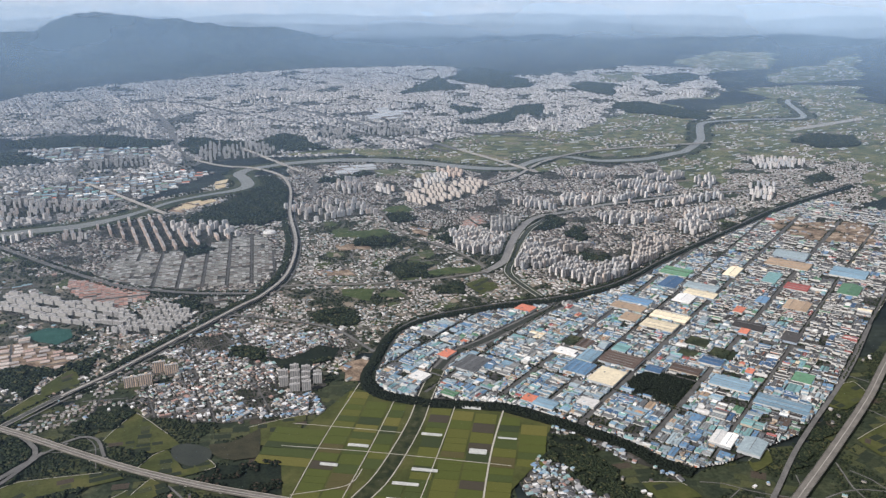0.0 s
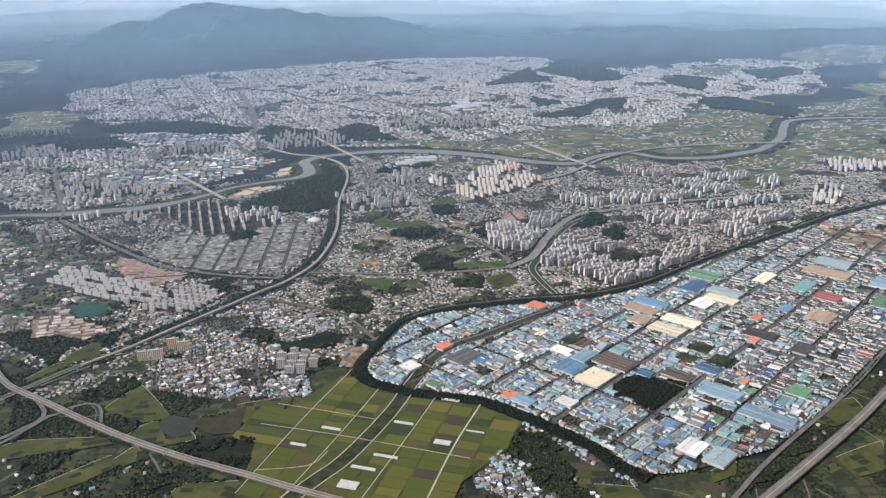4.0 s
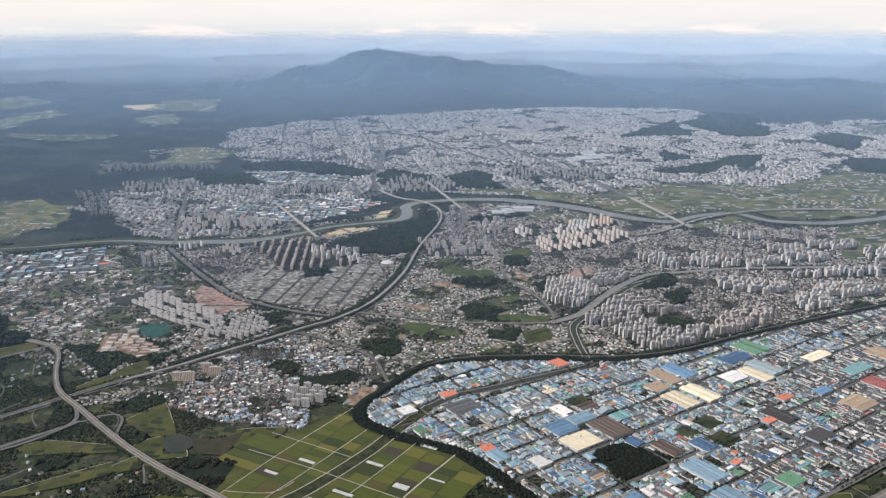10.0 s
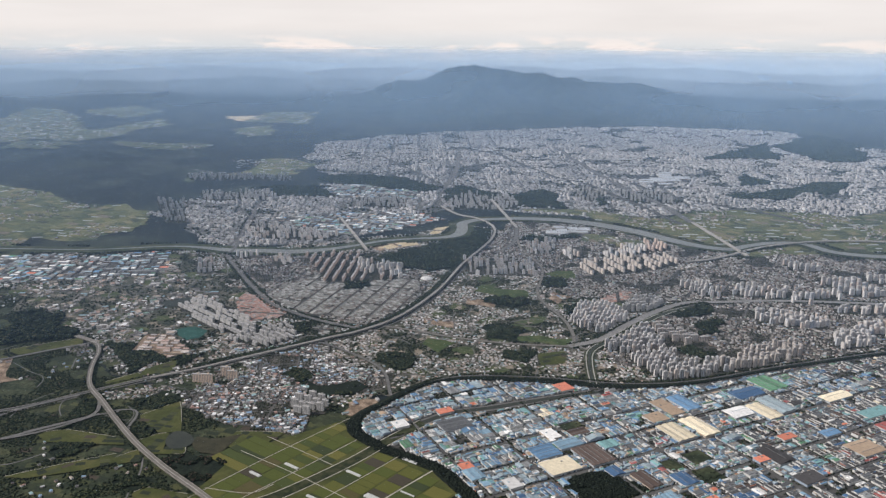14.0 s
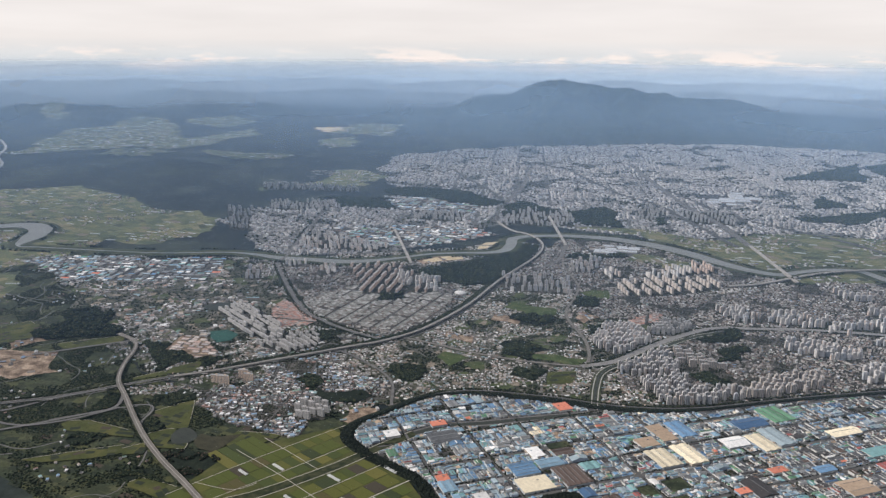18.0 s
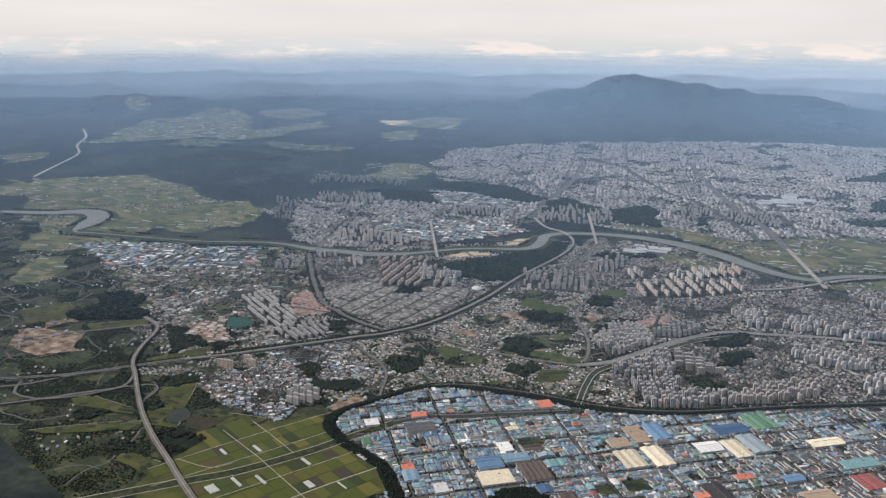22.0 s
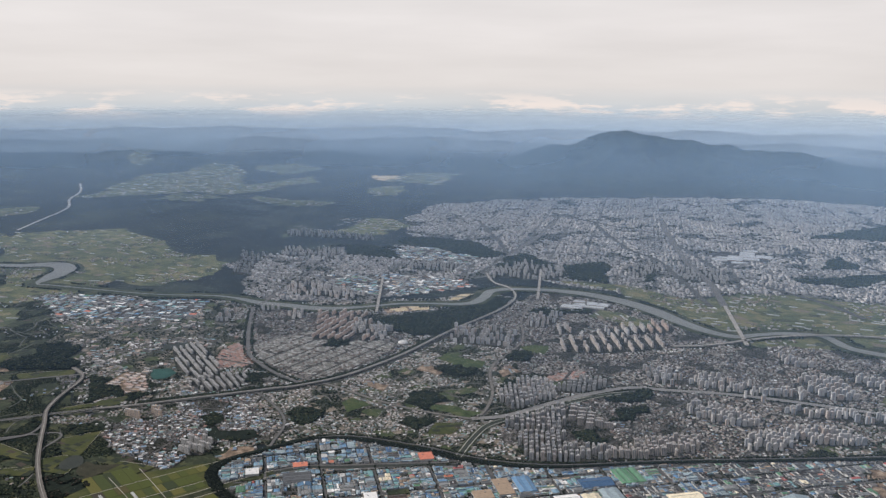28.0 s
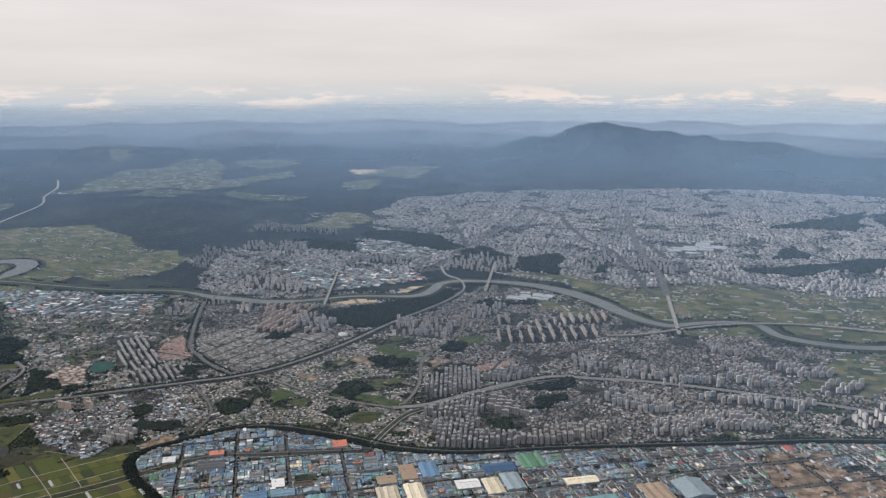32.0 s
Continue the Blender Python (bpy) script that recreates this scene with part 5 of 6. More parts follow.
big(710.1, -157.6, 730.2, -122.7, "tan", 3)
big(663.5, -148.1, 689.7, -137.2, "teal", 0)
big(657.7, -129.6, 674.1, -111.9, "rose", 3)
big(558.1, -140.3, 572.1, -119.7, "black", 1)
big(553.0, -106.9, 570.6, -95.8, "black", 0)
big(488.4, -140.4, 499.7, -126.8, "blue", 2)
big(468.2, -152.3, 478.9, -134.0, "brown", 2)
big(462.8, -126.0, 477.6, -102.9, "sky_blue", 5)
big(454.0, -97.5, 467.6, -68.1, "sky_blue", 3)
big(458.0, -164.2, 467.0, -154.2, "blue", 1)
big(549.1, -133.4, 558.3, -127.3, "orange", 0)
big(585.8, -147.7, 597.6, -141.0, "orange", 0)
big(489.5, -112.1, 496.7, -107.6, "orange", 0)
big(494.9, -86.3, 508.5, -74.9, "green", 0)
big(614.5, -139.9, 628.4, -132.0, "mid_blue", 1)
big(613.5, -120.0, 634.0, -102.9, "tan", 2)
big(381.4, -208.3, 389.5, -200.8, "orange", 0)
big(380.1, -200.6, 390.2, -187.4, "sky_blue", 2)
big(395.8, -180.3, 404.5, -169.4, "white", 0)
big(500.1, -280.9, 511.3, -268.2, "orange", 0)
big(396.6, -104.9, 411.3, -93.1, "white", 2)
big(396.4, -90.1, 412.8, -78.3, "pale_blue", 1)
big(367.7, -278.7, 377.6, -268.5, "white", 0)
big(394.8, -265.3, 415.5, -249.0, "dark_grey", 3)
big(402.9, -281.9, 414.1, -274.2, "orange", 0)
big(361.5, -250.9, 368.0, -241.2, "green", 2)
big(712.2, -106.7, 737.4, -79.7, "sky_blue", 2)
big(669.1, -93.0, 693.8, -78.1, "green", 1)
YARDS = [(467.5, -226.5, 483.3, -215.9), (493.9, -157.0, 505.4, -145.2), (513.6, -158.6, 528.5, -144.0), (504.2, -139.6, 519.2, -124.0)]     # open yards and playing fields: u0, v0, u1, v1
BIG_LOTS_AND_YARDS = BIG_LOTS + [q + ("grey", 0) for q in YARDS]
for u0, v0, u1, v1 in YARDS:
    ring = [FU * u + FV * v for u, v in ((u0, v0), (u1, v0), (u1, v1), (u0, v1))]
    thing("works_yard", [(*q, 1.09) for q in ring], [(3, 2, 1, 0)], [M_SCRUB], "open dark green playing field among factories", "yard", "structure")


def infill(jobs, green, woods, rng):
    """Small sheds on what the larger ones leave free."""
    u0, v0, nu, nv = 340.0, -420.0, 640, 440
    U, V = np.meshgrid(u0 + 0.5 + np.arange(nu), v0 + 0.5 + np.arange(nv), indexing="ij")
    xy = U.reshape(-1, 1) * FU + V.reshape(-1, 1) * FV
    free = inside(FACTORY_EDGE, xy)
    idx = np.nonzero(free)[0]
    free[idx[~clear_of(xy[idx], 0.55)]] = False
    for p in woods:
        free &= ~inside(p, xy)
    free = free.reshape(nu, nv)
    for q in list(jobs) + BIG_LOTS_AND_YARDS + list(green):
        free[max(0, int(q[0] - u0 + 0.2)):int(math.ceil(q[2] - u0 - 0.2)), max(0, int(q[1] - v0 + 0.2)):int(math.ceil(q[3] - v0 - 0.2))] = False
    out = []
    names = ["grey", "pale_blue", "sky_blue", "mid_blue", "teal", "dark_grey", "white", "grey", "sky_blue", "green", "tan"]
    for i, j in np.argwhere(free):
        if not free[i, j] or rng.random() < 0.55:
            continue
        a, b = int(rng.integers(2, 7)), int(rng.integers(2, 4))
        if rng.random() < 0.5:
            a, b = b, a
        while a > 1 and not free[i:i + a, j].all():
            a -= 1
        while b > 1 and not free[i:i + a, j:j + b].all():
            b -= 1
        free[i:i + a, j:j + b] = False
        if a * b >= 2:
            # cloud shade in the east is put into the roof colour
            shaded = xy[i * nv + j][0] > 205 + 60 * rng.random()
            out.append((u0 + i + 0.08, v0 + j + 0.08, u0 + i + a - 0.08, v0 + j + b - 0.08, str(rng.choice(weighted(SHADED, rng) if shaded else names)), None, a > b))
    return out


def yard_clutter(jobs, green, woods, rng):
    """Containers, lorries and stacks on the open asphalt, and skylights and vents on the small roofs."""
    u0, v0, nu, nv = 340.0, -420.0, 640, 440
    free = np.ones((nu, nv), bool)
    for q in list(jobs) + BIG_LOTS_AND_YARDS + list(green):
        free[max(0, int(q[0] - u0)):int(math.ceil(q[2] - u0)), max(0, int(q[1] - v0)):int(math.ceil(q[3] - v0))] = False
    spots = np.argwhere(free)
    spots = spots[rng.random(len(spots)) < 0.42]
    uv = spots + (u0, v0) + rng.uniform(0.2, 0.8, (len(spots), 2))
    xy = uv[:, :1] * FU + uv[:, 1:] * FV
    ok = inside(FACTORY_EDGE, xy) & clear_of(xy, 0.3)
    for p in woods:
        ok &= ~inside(p, xy)
    V, F, I = [], [], []
    turn = math.atan2(FU[1], FU[0])
    for x, y in xy[ok]:
        add_block(V, F, I, x, y, 1.04, rng.uniform(0.35, 1.3), rng.uniform(0.3, 0.6), rng.uniform(0.2, 0.7), turn + float(rng.choice([0, math.pi / 2, 0.2])))
    thing("yard_stores", V, F, [M_CLUTTER, M_CLUTTER], "containers, lorries and stacked goods on factory yards", "yard goods", "stuff", index=I)


M_CLUTTER = material("yard_goods", [GREY], island=[(3, (0.62, 0.61, 0.59)), (3, (0.35, 0.35, 0.34)), (4, (0.14, 0.14, 0.14)), (2, (0.12, 0.2, 0.32)), (1, (0.4, 0.16, 0.1)), (2, (0.33, 0.27, 0.2)), (2, (0.06, 0.06, 0.065))], scale=0.5)


def build_factories():
    rng = np.random.default_rng(5)
    lots = []
    for i in range(len(LINES_U) - 1):
        for j in range(len(LINES_V) - 1):
            split_lot(LINES_U[i] + 1.15, LINES_V[j] + 1.15, LINES_U[i + 1] - 1.15, LINES_V[j + 1] - 1.15, rng, lots)
    sheds, green = [], []
    woods = [np.array(l["poly"]) for l in LANDS if l["kind"] in ("wood", "bare", "farm")]
    for u0, v0, u1, v1 in lots:
        x, y = FU * (u0 + u1) / 2 + FV * (v0 + v1) / 2
        # shade over the eastern lots is painted in by picking darker roofs
        shaded = x > 130 and noise.noise((x / 50, y / 50, 1.0)) + (x - 205) / 160 > 0.0
        colours = weighted(SHADED if shaded else FAMILIES, rng)
        if rng.random() < (0.09 if shaded else 0.04):
            green.append((u0, v0, u1, v1))
            continue
        fill_lot(u0, v0, u1, v1, rng, colours, sheds)
    box = np.array([q[:4] for q in sheds])
    ends = np.stack([box[:, a, None] * FU + box[:, c, None] * FV for a in (0, 2) for c in (1, 3)], 1)
    mids = ends.mean(1)
    flat = ends.reshape(-1, 2)
    keep = (inside(FACTORY_EDGE, flat) & clear_of(flat, 0.05)).reshape(-1, 4).all(1)
    for p in woods:
        keep &= ~inside(p, mids)
    for s in BIG_LOTS_AND_YARDS:
        keep &= ~((box[:, 0] < s[2] + 0.1) & (box[:, 2] > s[0] - 0.1) & (box[:, 1] < s[3] + 0.1) & (box[:, 3] > s[1] - 0.1))
    jobs = [q for q, ok in zip(sheds, keep) if ok]
    jobs += infill(jobs, green, woods, rng)
    spots = []
    for u0, v0, u1, v1 in green:
        for _ in range(int((u1 - u0) * (v1 - v0) / 2.2)):
            p = FU * rng.uniform(u0, u1) + FV * rng.uniform(v0, v1)
            if inside(FACTORY_EDGE, p[None])[0] and noise.noise((p[0] / 5, p[1] / 5, 2.0)) > -0.1:
                spots.append(p)
    s = np.array(spots)
    s = s[clear_of(s, 0.4)]
    s = s[[not any(b[0] < p @ FU < b[2] and b[1] < p @ FV < b[3] for b in BIG_LOTS) for p in s]]
    tree_mass("yard_trees", np.column_stack([s, 0 * s[:, 0] + 1.0]), rng.uniform(0.4, 0.8, len(s)), M_LEAF, "small dark trees on unbuilt factory plots", rng)
    yard_clutter(jobs, green, woods, rng)
    for u0, v0, u1, v1, roof, ridges in BIG_LOTS:
        jobs.append((u0, v0, u1, v1, roof, ridges, u1 - u0 > v1 - v0))
    jobs.sort(key=lambda q: math.hypot(*(FU * q[0] + FV * q[1] - (200, 60))) - (900 if q[5] is not None else 0))
    rest, lights = {}, ([], [], [])
    turn = math.atan2(FU[1], FU[0])
    for n, (u0, v0, u1, v1, roof, ridges, along_u) in enumerate(jobs):
        own = ridges is not None
        w, d, rz = (u1 - u0, v1 - v0, turn) if along_u else (v1 - v0, u1 - u0, turn + math.pi / 2)
        if n < 300:
            w, d = max(0.8, round(w, 1)), max(0.8, round(d, 1))
        h = float(rng.choice([0.7, 0.9, 1.1, 1.4, 1.9])) if not own else 1.6
        if ridges is None:
            ridges = int(rng.choice([0, 1, 1])) if d < 4 else int(rng.choice([1, 2, 3, 3]))
        x, y = FU * (u0 + u1) / 2 + FV * (v0 + v1) / 2
        if n < 300:
            wall, cover, vent, gate, spots = factory_shape(roof, w, d, h, ridges)
            base = tagged(new("factory"), f"low factory with {ROOF_WORDS[roof]} metal roof" + (" in several ridges" if ridges > 1 else " on asphalt yard" if ridges else ", flat"), "factory", "factories of the estate")
            base.matrix_basis = pose(x, y, 1.04, 0, 0, math.degrees(rz))
            part("wall", wall, base)
            top = part("roof", cover, base)
            for s in spots:
                part("vent", vent, top, "", pose(0, s, 0))
            part("loading_door", gate, base)
        else:
            V, F, I = rest.setdefault(roof, ([], [], []))
            k = max(1, ridges)
            for r in range(k):
                off = -d / 2 + (r + 0.5) * d / k
                add_block(V, F, I, x - off * math.sin(rz), y + off * math.cos(rz), 1.0, w, d / k, h, rz, 0.11 * d / k if ridges else 0)
            if rng.random() < 0.55 and min(w, d) > 1.2:
                long = rng.uniform(0.25, 0.7) * w
                add_block(*lights, x, y, 1.0 + h, long, 0.16 + 0.06 * d, 0.22 + (0.11 * d / k if k == 1 and ridges else 0.02), rz)
    thing("roof_lights", *lights[:2], [M_CLUTTER, M_CLUTTER], "pale skylights and ridge vents on factory roofs", "skylights", "stuff", index=lights[2])
    for roof, (V, F, I) in rest.items():
        thing("factory_sheds", V, F, [M_FACT_WALL, ROOFS[roof]], f"many small sheds and works with {ROOF_WORDS[roof]} metal roofs", "sheds", "stuff", index=I)


build_factories()


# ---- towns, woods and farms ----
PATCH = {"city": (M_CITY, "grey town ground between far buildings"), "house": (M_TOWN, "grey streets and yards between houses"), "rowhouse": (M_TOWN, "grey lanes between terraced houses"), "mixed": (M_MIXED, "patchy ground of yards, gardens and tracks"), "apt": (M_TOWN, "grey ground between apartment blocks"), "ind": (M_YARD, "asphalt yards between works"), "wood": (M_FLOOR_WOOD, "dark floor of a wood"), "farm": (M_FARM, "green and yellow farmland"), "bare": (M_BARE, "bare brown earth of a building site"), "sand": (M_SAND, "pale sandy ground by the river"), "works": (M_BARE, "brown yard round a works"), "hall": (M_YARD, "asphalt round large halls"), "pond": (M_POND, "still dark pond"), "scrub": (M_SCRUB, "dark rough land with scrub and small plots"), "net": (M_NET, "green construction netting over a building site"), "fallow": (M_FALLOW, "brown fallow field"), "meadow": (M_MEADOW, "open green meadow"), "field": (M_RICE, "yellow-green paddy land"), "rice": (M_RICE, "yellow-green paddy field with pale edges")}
APARTMENTS = []
NEAR_HOUSES = []


def apartment_shape(w, d, h, wall):
    """A slab block: ribbed body, window bays, flat roof and lift houses."""
    key = ("apt", w, d, h, wall.name)
    if key not in MEGA:
        bays = max(2, round(w / 1.3))
        step = w / bays
        ring = []                               # footprint with shallow bays; each side piece is wall or window
        for side in (-1, 1):
            for k in range(bays):
                a, deep = -w / 2 + k * step, d / 2 + (0.16 if k % 2 else 0.0)
                for p, win in ((0.0, 0), (0.26, 1), (0.74, 0)):
                    ring.append((-side * (a + p * step) if side > 0 else a + p * step, side * deep, win))
                ring.append((-side * (a + step) if side > 0 else a + step, side * deep, 0))
        n = len(ring)
        V = [(x, y, z) for z in (0.0, h) for x, y, _ in ring]
        F = [(k, (k + 1) % n, n + (k + 1) % n, n + k) for k in range(n)] + [tuple(range(n, 2 * n))]
        body = mesh_of("apartment_body", V, F, [wall, M_GLASS], [q[2] for q in ring] + [0])
        V, F, I = [], [], []
        add_block(V, F, I, 0, 0, h - 0.05, w + 0.1, d + 0.34, 0.25, 0)
        roof = mesh_of("apartment_roof", V, F, [M_APT_ROOF])
        V, F, I = [], [], []
        add_block(V, F, I, w * 0.1, d * 0.08, h + 0.18, 1.5, 1.0, 0.7, 0)
        lift = mesh_of("lift_house", V, F, [wall])
        MEGA[key] = (body, roof, lift)
    return MEGA[key]


def drape(name, poly, mat, words):
    """A patch of land laid over the hills."""
    step = 22.0
    lo, hi = poly.min(0), poly.max(0)
    nx, ny = int((hi[0] - lo[0]) / step) + 2, int((hi[1] - lo[1]) / step) + 2
    X, Y = np.meshgrid(lo[0] + np.arange(nx) * step, lo[1] + np.arange(ny) * step)
    ok = inside(poly, np.column_stack([X.ravel() + step / 2, Y.ravel() + step / 2])).reshape(ny, nx)
    V = [(x, y, relief(x, y) + 1.6) for x, y in zip(X.ravel(), Y.ravel())]
    F = [(i * nx + j, i * nx + j + 1, (i + 1) * nx + j + 1, (i + 1) * nx + j) for i in range(ny - 1) for j in range(nx - 1) if ok[i, j]]
    thing(name, V, F, [mat], words, "ground", "structure", smooth=True)


M_CLEAR = material("green_clearing", [(0.035, 0.05, 0.022), (0.055, 0.07, 0.03), (0.08, 0.085, 0.045)], 0.15, 0.92, contrast=0.2)
M_PALE = material("pale_bare_soil", [(0.15, 0.125, 0.095), (0.24, 0.205, 0.16)], 0.2, 0.92, contrast=0.2)


def clearings(n, z, rng):
    """Meadows, bare plots and yards in the wooded suburb."""
    for mat, gap, share, r0, r1, words in ((M_CLEAR, 30, 0.55, 4, 11, "green meadow between woods"), (M_PALE, 20, 0.6, 1.6, 5.0, "pale bare soil of a cleared plot")):
        V, F = [], []
        for x, y in scatter(n, gap, gap * 0.8, 0.45, rng, 4.0):
            if rng.random() < share:
                k = len(V)
                r = rng.uniform(r0, r1)
                lift = z + (0.05 if mat is M_CLEAR else 0.10) + 0.0004 * (len(F) % 100)
                V += [(px, py, lift) for px, py in blob(x, y, r, rng, rng.uniform(1, 1.5), rng.uniform(0, 3))]
                F.append(tuple(range(k, len(V))))
                HOLES.append((x, y, r * 0.95))
        if F:
            thing("clearing", V, F, [mat], words, "clearing", "structure")


M_SUBURB_ROOF = material("suburb_roof", [GREY], island=[(4, (0.13, 0.125, 0.12)), (4, (0.24, 0.23, 0.22)), (4, (0.38, 0.365, 0.345)), (3, (0.62, 0.61, 0.59)), (2, (0.2, 0.28, 0.3)), (2, (0.28, 0.2, 0.165)), (1, (0.14, 0.22, 0.18)), (2, (0.36, 0.30, 0.25))], scale=0.4, contrast=0.2)
HOLES = []


def plots(n, z, rng, mat, du, dv, share, words, lift=False):
    """A patchwork of field plots in one sheet of many pieces."""
    L = LANDS[n]
    V, F = [], []
    for x, y in scatter(n, du, dv, 0.0, rng, 1.0):
        turn = L["turn"] + 0.5 * round(3 * noise.noise((x / 90, y / 90, 3.0)))
        if rng.random() < share and noise.noise((x / 45, y / 45, 31.0)) > -0.35:
            a, b = du * rng.uniform(0.3, 0.56), dv * rng.uniform(0.3, 0.5)
            c, s = math.cos(turn), math.sin(turn)
            k = len(V)
            h = relief(x, y) + 2.0 if lift else z + 0.03 + 0.015 * rng.random()
            for px, py in ((-a, -b), (a, -b), (a, b), (-a, b)):
                qx, qy = x + px * c - py * s, y + px * s + py * c
                V.append((qx, qy, relief(qx, qy) + 2.2 if lift else h))
            F.append((k, k + 1, k + 2, k + 3))
            if mat is M_DARK_FIELD:
                HOLES.append((x, y, 0.9 * min(a, b) + 0.5))
    if F:
        thing("field_plots", V, F, [mat], words, "fields", "stuff")


def lanes(n, z, rng):
    """Narrow winding lanes through the wooded suburb."""
    V, F = [], []
    for x, y in scatter(n, 34, 30, 0.45, rng, 2.0):
        a, p = rng.uniform(0, 6.28), [(x, y)]
        for _ in range(int(rng.integers(4, 9))):
            a += rng.normal(0, 0.35)
            p.append((p[-1][0] + 11 * math.cos(a), p[-1][1] + 11 * math.sin(a)))
        ok = owned(n, np.array(p))
        p = p[:int(np.argmin(ok))] if not ok.all() else p
        if len(p) > 2:
            sv, sf = strip(p, float(rng.choice([0.6, 0.8, 1.1])), z + 0.16 + 0.0005 * len(V) / 40, 4.0)
            F += [tuple(i + len(V) for i in q) for q in sf]
            V += sv
            reserve(p, 1.2)
    if F:
        thing("country_lanes", V, F, [M_ROAD], "narrow winding grey lanes between woods and sheds", "lanes", "structure")




def far_from(t, hole):
    ok = np.ones(len(t), bool)
    for x, y, r in hole:
        near = np.abs(t[:, 0] - x) < r
        idx = np.nonzero(near)[0]
        ok[idx[np.hypot(t[idx, 0] - x, t[idx, 1] - y) < r]] = False
    return ok


def build_lands():
    rng = np.random.default_rng(11)
    for n, L in enumerate(LANDS):
        kind = L["kind"]
        mat, words = PATCH[kind]
        if L.get("sparse"):
            mat, words = M_SCRUB, "dark rough land between scattered houses"
        mid = L["poly"].mean(0)
        far = math.hypot(*(mid - (250, 60)))
        z = 0.2 + 0.004 * n
        if kind in ("bare", "wood") and inside(FACTORY_EDGE, mid[None])[0]:
            z = 1.045 + 0.0001 * n
        big = relief(*mid) > 1.0
        if not big:
            flat, _, cells, _, _, _ = delaunay_2d_cdt([Vector(q) for q in L["poly"]], [], [list(range(len(L["poly"])))], 1, 1e-3)
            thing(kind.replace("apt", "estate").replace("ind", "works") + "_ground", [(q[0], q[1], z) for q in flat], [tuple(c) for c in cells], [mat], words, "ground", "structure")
        else:
            drape(kind + "_ground", L["poly"], mat, words)
        if kind in ("house", "city", "rowhouse", "ind", "works"):
            L["grid"] = {"city": (58.0, 44.0, 1.7), "rowhouse": (19.0, 34.0, 0.9), "house": (30.0, 21.0, 0.8)}.get(kind, (44.0, 30.0, 1.2))
            lay_streets(n, M_STREET, z + 0.06)
        if kind in ("field", "fallow", "meadow"):
            continue
        if kind == "rice":
            edge = [tuple(q) for q in L["poly"]] + [tuple(L["poly"][0])]
            V, F = [], []
            plots(n, z, rng, M_DARK_FIELD, 7.0, 4.6, 0.45, "olive plots of a paddy field")
            for a, c in zip(edge[:len(edge) // 3], edge[1:]):
                sv, sf = strip([a, c], 0.32, z + 0.05, 8)
                F += [tuple(i + len(V) for i in q) for q in sf]
                V += sv
            thing("field_track", V, F, [M_TRACK], "narrow pale track round a paddy", "track", "structure")
            continue
        if kind == "scrub":
            plots(n, z, rng, M_DARK_FIELD, 9.0, 6.5, 0.8, "dark olive plots of rough fields")
            lanes(n, z, rng)
            xy = scatter(n, 1.7, 1.7, 0.5, rng, 0.8)
            keep = np.array([noise.noise((x / 26, y / 26, 7.0)) + 0.25 * rng.random() > 0.10 for x, y in xy], bool)
            xy = xy[keep]
            tree_mass("scrub_trees", np.column_stack([xy, 0 * xy[:, 0] + 0.2]), rng.uniform(0.45, 1.0, len(xy)), M_LEAF, "dark trees and scrub between fields", rng, flat=0.55)
            V, F, I = [], [], []
            for x, y in scatter(n, 9, 9, 0.5, rng, 2.0):
                if noise.noise((x / 40, y / 40, 2.0)) > 0.22:
                    add_block(V, F, I, x, y, 0.3, rng.uniform(1.6, 3), rng.uniform(1.2, 2), rng.uniform(0.7, 1.2), rng.uniform(0, 3), 0.2)
            if V:
                thing("farmsteads", V, F, [M_HOUSE_WALL, M_NEAR_ROOF], "scattered small farm buildings with pale roofs", "houses", "stuff", index=I)
            continue
        if kind == "wood":
            size = max(0.6, 0.2 + far / 700)
            gap = size * (1.15 if far < 650 else 1.4)
            xy = scatter(n, gap, gap, 0.48, rng, 1.0)
            thin = L.get("thin", -0.62 if far > 900 or L.get("col") == "dark" else -0.26)
            xy = xy[[noise.noise((x / 7, y / 7, 3.0)) + 0.5 * noise.noise((x / 19, y / 19, 6.0)) > thin for x, y in xy]] if len(xy) else xy
            s = size * rng.uniform(0.75, 1.35, len(xy))
            rise = z + 0.15 + 0.0 * s
            tree_mass("woodland", np.column_stack([xy, rise + (1.6 if far > 700 else 0.3) * (1 - np.abs(rng.uniform(-1, 1, len(xy))))]), s, M_LEAF_BROWN if L.get("col") == "brown" else M_LEAF_DARK if L.get("col") == "dark" else M_LEAF, "dense dark green broadleaf wood" if L.get("col") != "brown" else "mixed wood of green and reddish brown trees", rng, "wood", flat=0.5)
        elif kind in ("house", "rowhouse", "mixed", "city"):
            V, F, I = [], [], []
            if kind == "city":
                xy = scatter(n, 6.4, 5.8, 0.34, rng, 1.5)
            elif kind == "rowhouse":
                xy = scatter(n, 3.2, 3.3, 0.03, rng, 0.8)
                xy = xy[[noise.noise((x / 9, y / 9, 17.0)) > -0.4 for x, y in xy]]
            elif kind == "mixed":
                clearings(n, z, rng)
                lanes(n, z, rng)
                xy = scatter(n, 4.0, 3.6, 0.45, rng, 0.8) if L.get("large") else scatter(n, 2.6, 2.4, 0.48, rng, 0.8)
            else:
                xy = scatter(n, 2.7 if not L.get("near") else 2.3, 2.5 if not L.get("near") else 1.9, 0.34 if not L.get("near") else 0.34, rng, 0.8)
            trees = []
